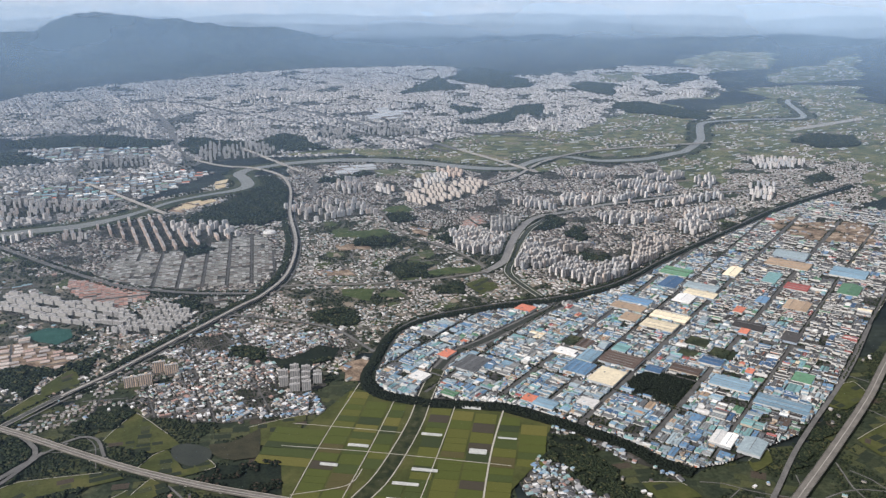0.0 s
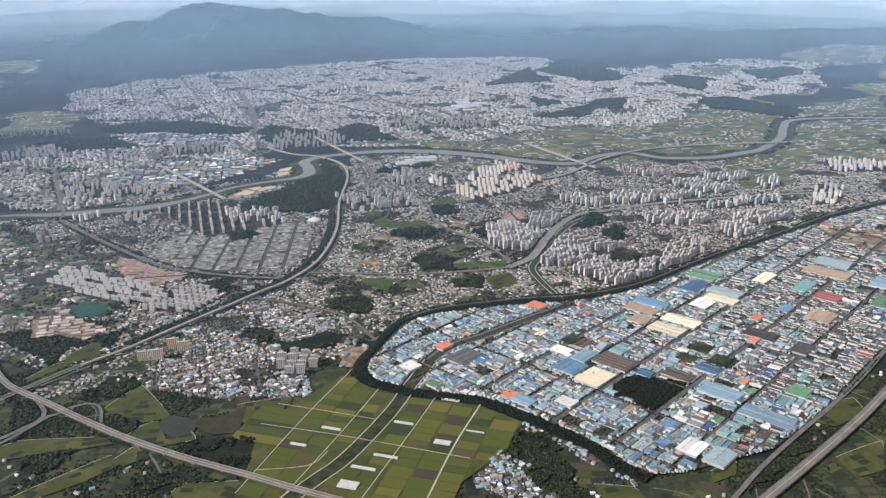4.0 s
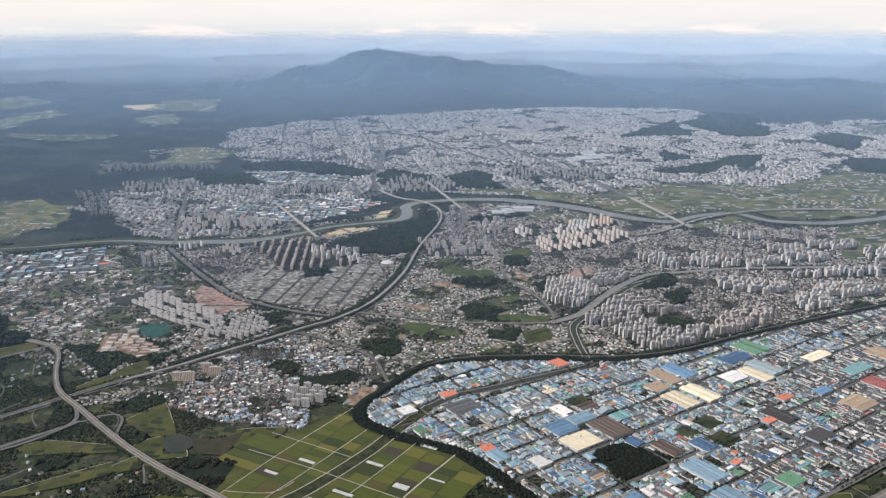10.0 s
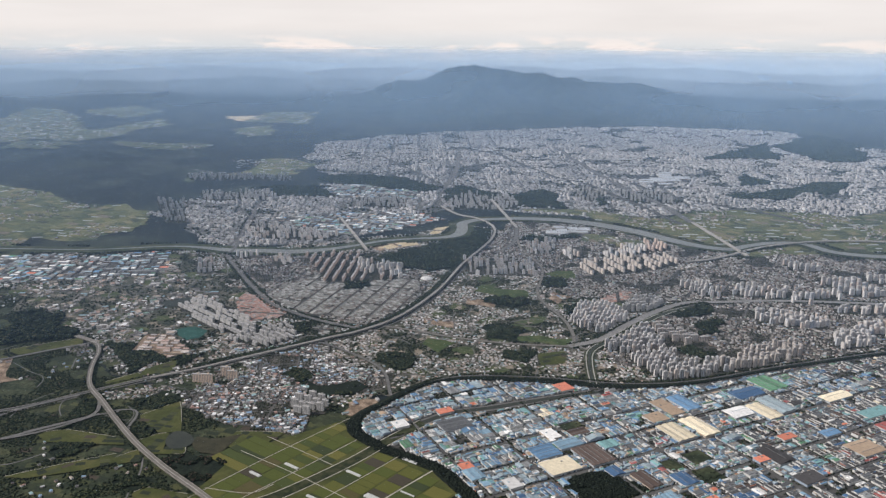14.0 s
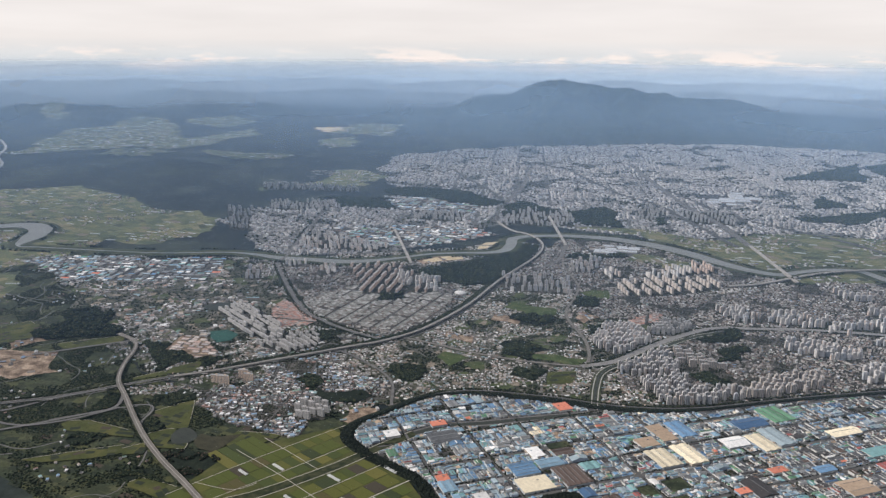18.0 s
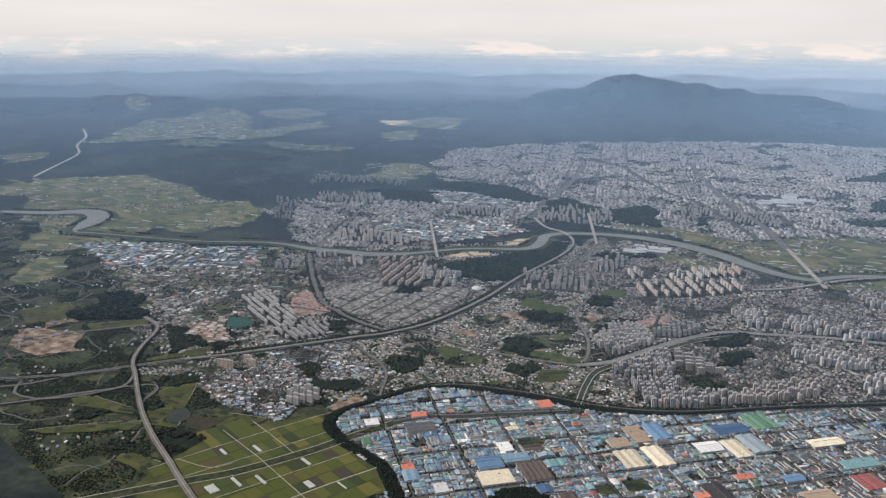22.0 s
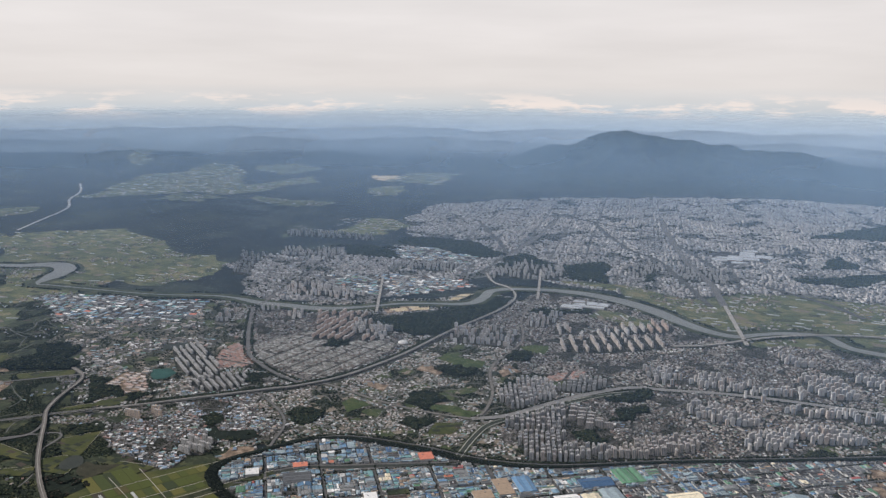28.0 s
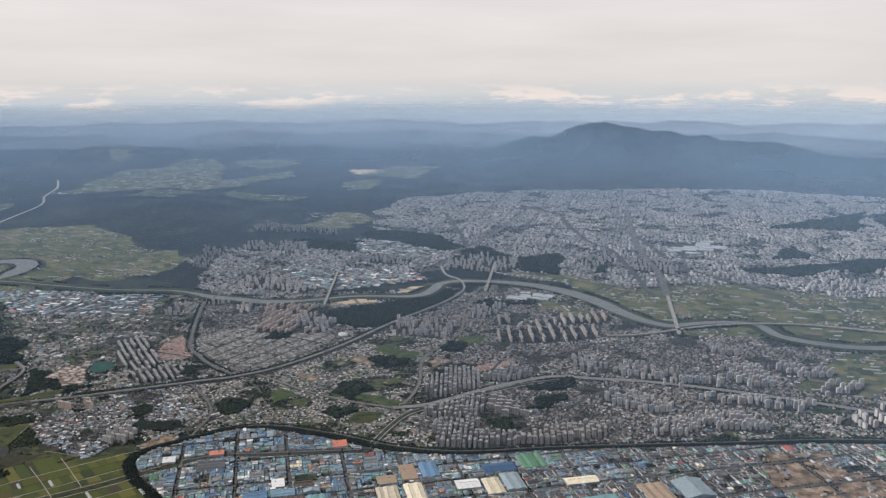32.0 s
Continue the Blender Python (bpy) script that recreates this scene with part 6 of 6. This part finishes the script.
            for x, y in xy:
                q = rng.random()
                quarter = L["turn"] + (0 if noise.noise((x / 60, y / 60, 0)) > 0 else 0.5) + rng.choice([0, math.pi / 2])
                if kind == "city":
                    clump = noise.noise((x / 110, y / 110, 4.0))
                    if q < 0.07 or noise.noise((x / 70, y / 70, 12.0)) + 0.4 * noise.noise((x / 25, y / 25, 2.0)) < -0.3:
                        if q < 0.6:
                            trees.append((x, y))
                    elif clump > 0.24 and q < 0.5:
                        add_block(V, F, I, x, y, 0.3, rng.uniform(3.4, 5.5), rng.uniform(2.2, 3.0), rng.uniform(3.6, 6.2), L["turn"] + 0.3 * round(clump * 8))
                    elif q < 0.86:
                        add_block(V, F, I, x, y, 0.3, rng.uniform(2.6, 5.2), rng.uniform(2.3, 4.2), rng.uniform(1.0, 2.8), quarter)
                elif kind == "rowhouse":
                    add_block(V, F, I, x, y, 0.3, 3.0, 1.4, 0.8 + 0.3 * rng.random(), L["turn"], 0.35)
                elif kind == "mixed":
                    here = noise.noise((x / 48, y / 48, 8.0)) + 0.4 * noise.noise((x / 15, y / 15, 1.0))
                    if here < (-0.02 if L.get("large") else -0.16):
                        if q < 0.9:
                            trees.append((x, y))
                    elif here > (0.1 if L.get("large") else -0.06) and q < 0.66 or q < (0.16 if L.get("large") else 0.3):
                        k = float(rng.choice([1.1, 1.5, 2.2])) if L.get("large") else 1.0
                        add_block(V, F, I, x, y, 0.3, k * rng.uniform(1.2, 3.4), k * rng.uniform(0.9, 1.8), k * rng.uniform(0.4, 1.0), quarter, rng.choice([0, 0.25]))
                    elif q > 0.9:
                        trees.append((x, y))
                else:
                    here = noise.noise((x / 38, y / 38, 5.0)) + 0.4 * noise.noise((x / 14, y / 14, 2.0))
                    if L.get("sparse") and here < 0.45 - L["sparse"]:
                        if here < 0.25 - L["sparse"] or q < 0.15:
                            trees.append((x, y))
                    elif here < -0.30 and q < 0.75:
                        trees.append((x, y))
                    elif q < (0.8 if L.get("near") else 0.7):
                        w, d, h, g = rng.uniform(1.3, 2.5), rng.uniform(1.0, 1.9), rng.uniform(0.6, 1.5), float(rng.choice([0, 0, 0.25]))
                        if not L.get("near") and noise.noise((x / 30, y / 30, 21.0)) > 0.2:
                            w, d = (w * 1.5, d * 1.25) if q < 0.5 else (0.0, 0.0)
                            if not w:
                                continue
                        if L.get("near"):
                            k = float(rng.choice([0.6, 0.75, 0.9, 1.1, 1.6]))
                            w, d, h = k * w, k * d, 0.95 * h
                        if L.get("near"):
                            NEAR_HOUSES.append((x, y, w, d, h, g, quarter))
                        else:
                            add_block(V, F, I, x, y, 0.3, w, d, h, quarter, g)
                    elif q < 0.95:
                        trees.append((x, y))
            roof = {"city": M_CITY_ROOF, "rowhouse": M_PINK_ROOF if L.get("col") else M_ROW_ROOF, "mixed": M_SUBURB_ROOF}.get(kind, M_HOUSE_ROOF)
            if V:
                thing({"city": "far_town", "rowhouse": "terraced_houses"}.get(kind, "low_houses"), V, F, [M_CITY_WALL if kind == "city" else M_HOUSE_WALL, roof], {"city": "hazy far town of countless pale blocks", "rowhouse": "regular rows of small terraced houses"}.get(kind, "many small low houses with grey, blue and white roofs"), "houses", "stuff", index=I)
            if trees:
                t = np.array(trees)
                if HOLES:
                    hole = np.array(HOLES)
                    t = t[far_from(t, hole)]
                tree_mass("garden_trees", np.column_stack([t, 0 * t[:, 0] + 0.3]), rng.uniform(0.9, 1.7, len(t)) * (1.5 if kind == "city" else 0.85 if kind == "mixed" else 0.55), M_LEAF, "dark green trees among houses", rng, flat=0.55)
        elif kind == "apt":
            w = float(L.get("long", 3.6))
            xy = scatter(n, w + (1.5 if far < 800 else 2.6), L["row"] * (0.6 if far < 800 else 0.66), 0.03 if w > 4.5 else 0.08 if far < 800 else 0.22, rng, 1.2)
            xy = xy[rng.random(len(xy)) > (0.08 if far < 800 else 0.16)]
            tall = float(L.get("tall", 6.0 if far < 800 else 6.6))
            for x, y in xy:
                APARTMENTS.append((x, y, w + float(rng.choice([-0.6, 0, 0, 0.6])), tall + float(rng.choice([-1.2, 0, 0, 0.8])), L["turn"] + (math.pi / 2 if w < 4 and noise.noise((x / 11, y / 11, 4.0)) > 0.22 else 0), L.get("col", "")))
            t = scatter(n, 2.6, 2.6, 0.5, rng, 1.0)
            if len(t):
                tree_mass("estate_trees", np.column_stack([t, 0 * t[:, 0] + 0.3]), rng.uniform(0.5, 0.9, len(t)), M_LEAF, "small green trees between apartment blocks", rng)
        elif kind in ("ind", "works", "hall"):
            V, F, I = [], [], []
            step = 15 if L.get("works") else 26 if kind == "hall" else 8 if kind == "works" else 8.5
            for x, y in scatter(n, step, step * 0.7, 0.2, rng, 2.0):
                if rng.random() < 0.85:
                    k = 0.95 if kind == "hall" else rng.uniform(0.55, 0.85)
                    if kind == "ind":
                        add_block(V, F, I, x, y, 0.3, rng.uniform(4, 10), rng.uniform(3, 5.6), rng.uniform(1.0, 1.8), L["turn"] + float(rng.choice([0, 0, 1.57])), rng.choice([0, 0.4]))
                        continue
                    add_block(V, F, I, x, y, 0.3, step * k, step * 0.62 * k, rng.uniform(1.4, 2.2) if kind != "works" else 1.1, L["turn"], 0.5)
            roof = material("works_roof", [GREY], island=[(1, BLUE2), (2, BLUE3), (4, PALE), (1, TEAL), (3, WHITE), (7, GREY), (5, MID), (0.5, ORANGE), (0.4, GREEN), (1, TAN)]) if kind == "ind" else material("large_hall_roof", [(0.33, 0.355, 0.37), (0.42, 0.44, 0.45)], 0.1, 0.6) if kind == "hall" else material("hall_roof", [GREY], island=[(3, (0.38, 0.28, 0.24)), (3, (0.43, 0.35, 0.31)), (2, (0.3, 0.275, 0.26)), (2, (0.48, 0.42, 0.38))])
            if V:
                thing("works_sheds", V, F, [M_HOUSE_WALL, roof], "long low works sheds with blue, grey and white roofs" if kind == "ind" else "large pale-roofed halls" if kind == "hall" else "brown and cream works halls", "sheds", "stuff", index=I)
        elif kind == "bare" and far > 500:
            V, F, I = [], [], []
            for x, y in scatter(n, 8, 7, 0.45, rng, 1.0):
                if noise.noise((x / 25, y / 25, 3.0)) > 0.0:
                    add_block(V, F, I, x, y, z, rng.uniform(2, 6), rng.uniform(1.5, 3), rng.uniform(0.6, 1.4), L["turn"] + float(rng.choice([0.96, 2.53])), 0.2)
            if V:
                thing("site_sheds", V, F, [M_HOUSE_WALL, M_HOUSE_ROOF], "scattered sheds and stores on bare ground", "sheds", "stuff", index=I)
        elif kind == "farm":
            V, F, I = [], [], []
            plots(n, z, rng, M_FIELD, 22.0 if far > 900 else 14.0, 13.0 if far > 900 else 8.0, 0.85, "patchwork of green, yellow and tan field plots", big)
            for x, y in scatter(n, 34, 20, 0.4, rng, 3.0):
                if rng.random() < L.get("glass", 0.35):
                    add_block(V, F, I, x, y, 0.3 + (relief(x, y) + 1.2 if big else 0), rng.uniform(6, 17) * (1.5 if big else 1), 4.0 if big else 2.4, 0.7, L["turn"] + 0.3 + (0.9 * noise.noise((x / 150, y / 150, 8.0)) if big else 0), 0.3)
            H, G, J = [], [], []
            for x, y in scatter(n, 10, 9, 0.5, rng, 2.0):
                if noise.noise((x / 70, y / 70, 6.0)) + 0.5 * noise.noise((x / 24, y / 24, 2.0)) > (0.1 if far > 900 and x > -300 else 0.26):
                    add_block(H, G, J, x, y, 0.3 + (relief(x, y) + 1.0 if big else 0), rng.uniform(2, 4.5), rng.uniform(1.6, 3), rng.uniform(0.8, 1.8), rng.uniform(0, 3))
            if H:
                thing("farm_hamlets", H, G, [M_HOUSE_WALL, M_HOUSE_ROOF], "scattered hamlets of small houses on farmland", "houses", "stuff", index=J)
            if V:
                thing("far_greenhouses", V, F, [M_VINYL, M_VINYL], "long white greenhouses on farmland", "greenhouses", "stuff", index=I)


build_lands()


for x, y, h in ((-186, 451, 6.6), (-178, 453, 7.4), (-175, 470, 7.6), (-167, 468, 6.8)):
    APARTMENTS.append((x, y, 7.6, h, radians(22), "beige"))


def build_apartments():
    APARTMENTS.sort(key=lambda a: math.hypot(a[0] - 250, a[1] - 60))
    rest = {}
    for n, (x, y, w, h, turn, col) in enumerate(APARTMENTS):
        if n < 300:
            wall = {"terracotta": M_APT_WARM, "beige": M_APT_BEIGE, "cream": M_APT_BEIGE, "pale": M_APT_PALE, "warm": M_APT_WARMER}.get(col, M_APT)
            body, roof, lift = apartment_shape(w, 1.8, h, wall)
            base = tagged(new("apartment_block"), "tall reddish slab apartment block with a flat roof" if col == "terracotta" else "long low pale slab apartment block with a flat roof" if col == "pale" else "tall beige slab apartment block with lift houses" if col == "beige" else "tall sand-coloured slab apartment block in a row" if col else "tall pale concrete slab apartment block with a flat roof", "apartment block", "apartment blocks")
            base.matrix_basis = pose(x, y, 0.3, 0, 0, math.degrees(turn))
            part("body", body, base)
            top = part("roof", roof, base)
            part("lift_house", lift, top)
        else:
            V, F, I = rest.setdefault("pale" if not col and math.hypot(x - 250, y - 60) > 1080 else col, ([], [], []))
            add_block(V, F, I, x, y, 0.3, w, 2.0, h, turn)
            add_block(V, F, I, x, y, 0.3, w * 0.3, 2.2, h + 0.5, turn)
    for col, (V, F, I) in rest.items():
        wall = {"terracotta": M_APT_WARM, "beige": M_APT_BEIGE, "cream": M_APT_BEIGE, "pale": M_APT_PALE, "warm": M_APT_WARMER}.get(col, M_APT_FAR)
        thing("far_apartment_blocks", V, F, [wall, M_APT_ROOF], "estates of tall pale apartment slabs seen far off" if col in ("", "pale") else "estate of reddish brown apartment slabs in rows", "apartment blocks", "stuff", index=I)


build_apartments()


def build_near_houses():
    NEAR_HOUSES.sort(key=lambda a: math.hypot(a[0] - 60, a[1] - 60))
    V, F, I = [], [], []
    for n, (x, y, w, d, h, g, turn) in enumerate(NEAR_HOUSES):
        if n < 300:
            w, d, h = round(w * 2) / 2, round(d * 2) / 2, round(h * 2) / 2
            blue = noise.noise((x / 16, y / 16, 5.0)) > 0.12
            key = ("house", w, d, h, g, blue)
            if key not in MEGA:
                a, b, c = [], [], []
                add_block(a, b, c, 0, 0, 0, w, d, h, 0)
                wall = mesh_of("house_wall", a, b[:-1], [M_FACT_WALL])
                a, b, c = [], [], []
                add_block(a, b, c, 0, 0, h - 0.04, w + 0.16, d + 0.16, 0.1, 0, g or 0.02)
                MEGA[key] = (wall, mesh_of("house_roof", a, b, [M_SHED_TOP if blue else M_HOUSE_TOP]))
            base = tagged(new("house"), "small low house with a pitched metal roof" if g else "small low house with a flat roof", "house", "village houses")
            base.matrix_basis = pose(x, y, 0.3, 0, 0, math.degrees(turn))
            part("wall", MEGA[key][0], base)
            part("roof", MEGA[key][1], base)
        else:
            add_block(V, F, I, x, y, 0.3, w, d, h, turn, g)
    thing("village_houses", V, F, [M_HOUSE_WALL, M_NEAR_ROOF], "crowded village houses with blue, white and grey roofs", "houses", "stuff", index=I)


VILLAGE = [(5, (0.10, 0.10, 0.102)), (3, (0.20, 0.203, 0.208)), (3, (0.33, 0.33, 0.33)), (2.4, (0.60, 0.60, 0.595)), (1.5, (0.22, 0.32, 0.32)), (1.5, (0.21, 0.28, 0.35)), (5, (0.075, 0.075, 0.078)), (2, (0.30, 0.19, 0.16)), (3, (0.30, 0.26, 0.22))]
M_HOUSE_TOP = material("village_house_top", [GREY], objrandom=VILLAGE, scale=0.4, contrast=0.25)
M_SHED_TOP = material("village_shed_top", [GREY], objrandom=[(4, (0.16, 0.25, 0.36)), (3, (0.24, 0.33, 0.38)), (2, (0.20, 0.31, 0.30)), (2, (0.5, 0.5, 0.49)), (2, (0.12, 0.12, 0.125))], scale=0.4, contrast=0.25)
build_near_houses()


def build_canal_trees():
    rng = np.random.default_rng(3)
    spots = []
    for p in smooth_line(CANAL, 1.0):
        for off in (-3.6, -2.4, -1.2, 0.0, 1.2, 2.4, 3.6):
            spots.append((p[0] + rng.normal(0, 0.4) + off * 0.5, p[1] + rng.normal(0, 0.4) + off * 0.85))
    s = np.array(spots)
    tree_mass("canal_trees", np.column_stack([s, 0 * s[:, 0] + 1.0]), rng.uniform(0.6, 1.1, len(s)), M_LEAF_DARK, "dark belt of trees along the canal", rng, "trees", flat=0.5)


build_canal_trees()



# ---- paddies by the canal ----
E1, E2 = np.array((0.15, 0.989)), np.array((0.989, -0.15))
FIELDS = np.array([(-84, 382), (-68, 418), (-53, 450), (-33, 434), (-10, 427), (34, 420), (59, 405), (54, 388), (45, 364), (26, 334), (0, 290), (-60, 300), (-74, 331)], float)
V = [(x, y, 0.9) for x, y in FIELDS]
paddies = thing("paddy_fields", V, [tuple(range(len(V)))], [M_RICE], "yellow-green rice paddies divided by pale tracks", "field", "structure")


def build_plots():
    rng = np.random.default_rng(8)
    lines = [-150, -121, -108, -94.6, -84, -70, -58, -45, -32, -19, -4]
    for a0, a1 in zip(lines[:-1], lines[1:]):
        b = 296.0
        while b < 448:
            step = rng.uniform(5.5, 11)
            c = E2 * (a0 + a1) / 2 + E1 * (b + step / 2)
            if inside(FIELDS, c[None])[0] and clear_of(c[None], 3.0)[0]:
                w, d = a1 - a0 - 1.1, step - 0.45
                P, F, I = [], [], []
                add_block(P, F, I, 0, 0, 0, w, d, 0.14, 0)
                part("plot", mesh_of("plot", P, F, [M_PLOT]), paddies, "", pose(c[0], c[1], 0.88, 0, 0, -8.6))
            b += step


build_plots()
for pts in ([(-50, 455), (-63, 391), (-74, 320)], [(-28, 433), (-38, 380), (-53, 310)], [(7, 427), (0, 389), (-16, 310)], [(34, 422), (24, 373), (14, 300)], [(-82, 407), (-50, 402), (-22, 397)], [(-84, 384), (-38, 378), (1, 371), (34, 365)], [(-72, 340), (-46, 348), (-40, 362)]):
    v, f = strip(pts, 0.5 if pts[0] != (34, 422) else 0.9, 1.12, 5)
    thing("field_track", v, f, [M_TRACK], "narrow pale concrete track between paddies", "track", "structure")


def greenhouse(x, y, long, tunnels):
    """A block of vaulted film tunnels."""
    base = tagged(new("greenhouse"), "white plastic-film greenhouse of several vaulted tunnels" if tunnels > 2 else "long white plastic-film tunnel greenhouse on a field", "greenhouse", "greenhouses on the paddies")
    base.matrix_basis = pose(x, y, 1.0, 0, 0, -8.6)
    seg = 6
    P, F = [], []
    for k in range(seg + 1):
        a = math.pi * k / seg
        for sx in (-long / 2, long / 2):
            P.append((sx, -0.5 * math.cos(a), 0.2 + 0.5 * math.sin(a) if 0 < k < seg else 0.0))
    F = [(2 * k, 2 * k + 1, 2 * k + 3, 2 * k + 2) for k in range(seg)] + [tuple(range(0, 2 * seg + 2, 2)), tuple(range(2 * seg + 1, 0, -2))]
    me = mesh_of("tunnel", P, F, [M_VINYL])
    for k in range(tunnels):
        part("tunnel", me, base, "", pose(0, (k - (tunnels - 1) / 2) * 1.05, 0))


for x, y, long, n in ((-57, 366, 9, 2), (-44, 384, 11, 2), (-6, 395, 11, 2), (16, 424, 11, 2), (-9, 361, 13, 2), (-18, 349, 13, 2), (-22, 334, 10, 6), (18, 378, 9, 4), (34, 391, 10, 1)):
    greenhouse(x, y, long, n)


def street_trees():
    rng = np.random.default_rng(21)
    spots = []
    for along, lines, lo, hi in ((True, LINES_V, 320, 900), (False, LINES_U, -430, 40)):
        for fixed in lines:
            ends = street_line(fixed, lo, hi, along)
            if not ends:
                continue
            wide = 3.8 if fixed in (-169, -221, -131, 548, 676) else 2.0
            d = ends[1] - ends[0]
            n = int(np.hypot(*d) / 1.5)
            side = np.array((-d[1], d[0])) / np.hypot(*d) * (wide / 2 + 0.4)
            for k in range(n):
                p = ends[0] + d * (k + 0.5) / n
                for s in (-1, 1):
                    if noise.noise((p[0] / 35, p[1] / 35, 3.0 + s)) > -0.12 and rng.random() < 0.85:
                        spots.append(p + side * s + rng.normal(0, 0.25, 2))
    s = np.array(spots)
    tree_mass("street_trees", np.column_stack([s, 0 * s[:, 0] + 1.1]), rng.uniform(0.4, 0.75, len(s)), M_LEAF, "rows of dark street trees between factories", rng)


street_trees()


def tree_belt(points, offsets, spacing, lo, hi, seed, gap=-0.3, name="tree_belt", label="dark belt of trees along the road"):
    rng = np.random.default_rng(seed)
    pts = smooth_line(points, spacing)
    spots = []
    for k in range(1, len(pts) - 1):
        d = pts[k + 1] - pts[k - 1]
        side = np.array((-d[1], d[0])) / (np.hypot(*d) + 1e-9)
        for off in offsets:
            q = pts[k] + side * off + rng.normal(0, 0.35, 2)
            if noise.noise((q[0] / 30, q[1] / 30, seed)) > gap:
                spots.append(q)
    s = np.array(spots)
    tree_mass(name, np.column_stack([s, 0 * s[:, 0] + 0.8]), rng.uniform(lo, hi, len(s)), M_LEAF, label, rng, flat=0.6)


tree_belt(RAILWAY[4:14], (4.6, 6.0, 7.4, 8.8), 1.6, 0.8, 1.4, 31, -0.6, label="dark belt of trees inside the railway curve")
tree_belt(RAILWAY[:9], (-5.4, 5.2), 1.7, 0.6, 1.1, 32, -0.15, label="dark trees beside the railway")
tree_belt(BIG_ROAD, (-5.4, -4.6, 4.6, 5.4), 2.0, 0.6, 1.0, 33, label="rows of dark trees along the avenue")
tree_belt([(x + 3, y + 9) for x, y in CANAL[:11]], (-3.4, -2.6, 2.8), 1.8, 0.6, 1.1, 34, label="dark trees beside the canal road")
tree_belt([(-600, 1010), (-536, 917), (-470, 820)], (-5.4, 5.4), 3.0, 0.9, 1.5, 35, label="dark trees along the town road")
tree_belt([(-415, 735), (-370, 700), (-322, 665), (-260, 624), (-226, 613), (-184, 606), (-140, 606)], (-5, -3.8, 3.8, 5), 2.0, 0.7, 1.2, 36, -0.4, label="dark trees along the town road")
tree_belt(RIVER, (-20, -17.5, 17, 19.5), 4.5, 1.2, 2.2, 37, -0.05, label="dark trees along the flood bank")
tree_belt(EXPRESSWAY[:10], (-3.8, 3.8), 2.0, 0.5, 0.9, 38, 0.05, label="low dark trees beside the expressway")


def build_dome():
    """A white domed sports hall."""
    hall = tagged(new("sports_hall"), "white round sports hall with a shallow dome roof", "hall")
    hall.matrix_basis = pose(-165, 765, 0.9)
    seg, P, F = 28, [], []
    for z, r in ((0.0, 6.4), (1.5, 6.4)):
        P += [(r * math.cos(math.tau * k / seg), r * 0.8 * math.sin(math.tau * k / seg), z) for k in range(seg)]
    F = [(k, (k + 1) % seg, seg + (k + 1) % seg, seg + k) for k in range(seg)]
    part("wall", mesh_of("hall_wall", P, F, [M_CONCRETE]), hall)
    P, F = [], []
    for j in range(5):
        a = j / 5 * math.pi / 2
        P += [(6.6 * math.cos(a) * math.cos(math.tau * k / seg), 5.4 * math.cos(a) * math.sin(math.tau * k / seg), 1.4 + 2.6 * math.sin(a)) for k in range(seg)]
    P.append((0, 0, 4.0))
    for j in range(4):
        F += [(j * seg + k, j * seg + (k + 1) % seg, (j + 1) * seg + (k + 1) % seg, (j + 1) * seg + k) for k in range(seg)]
    F += [(4 * seg + k, 4 * seg + (k + 1) % seg, 5 * seg) for k in range(seg)]
    part("roof", mesh_of("dome_roof", P, F, [ROOFS["white"]], smooth=True), hall, "white dome roof")


build_dome()
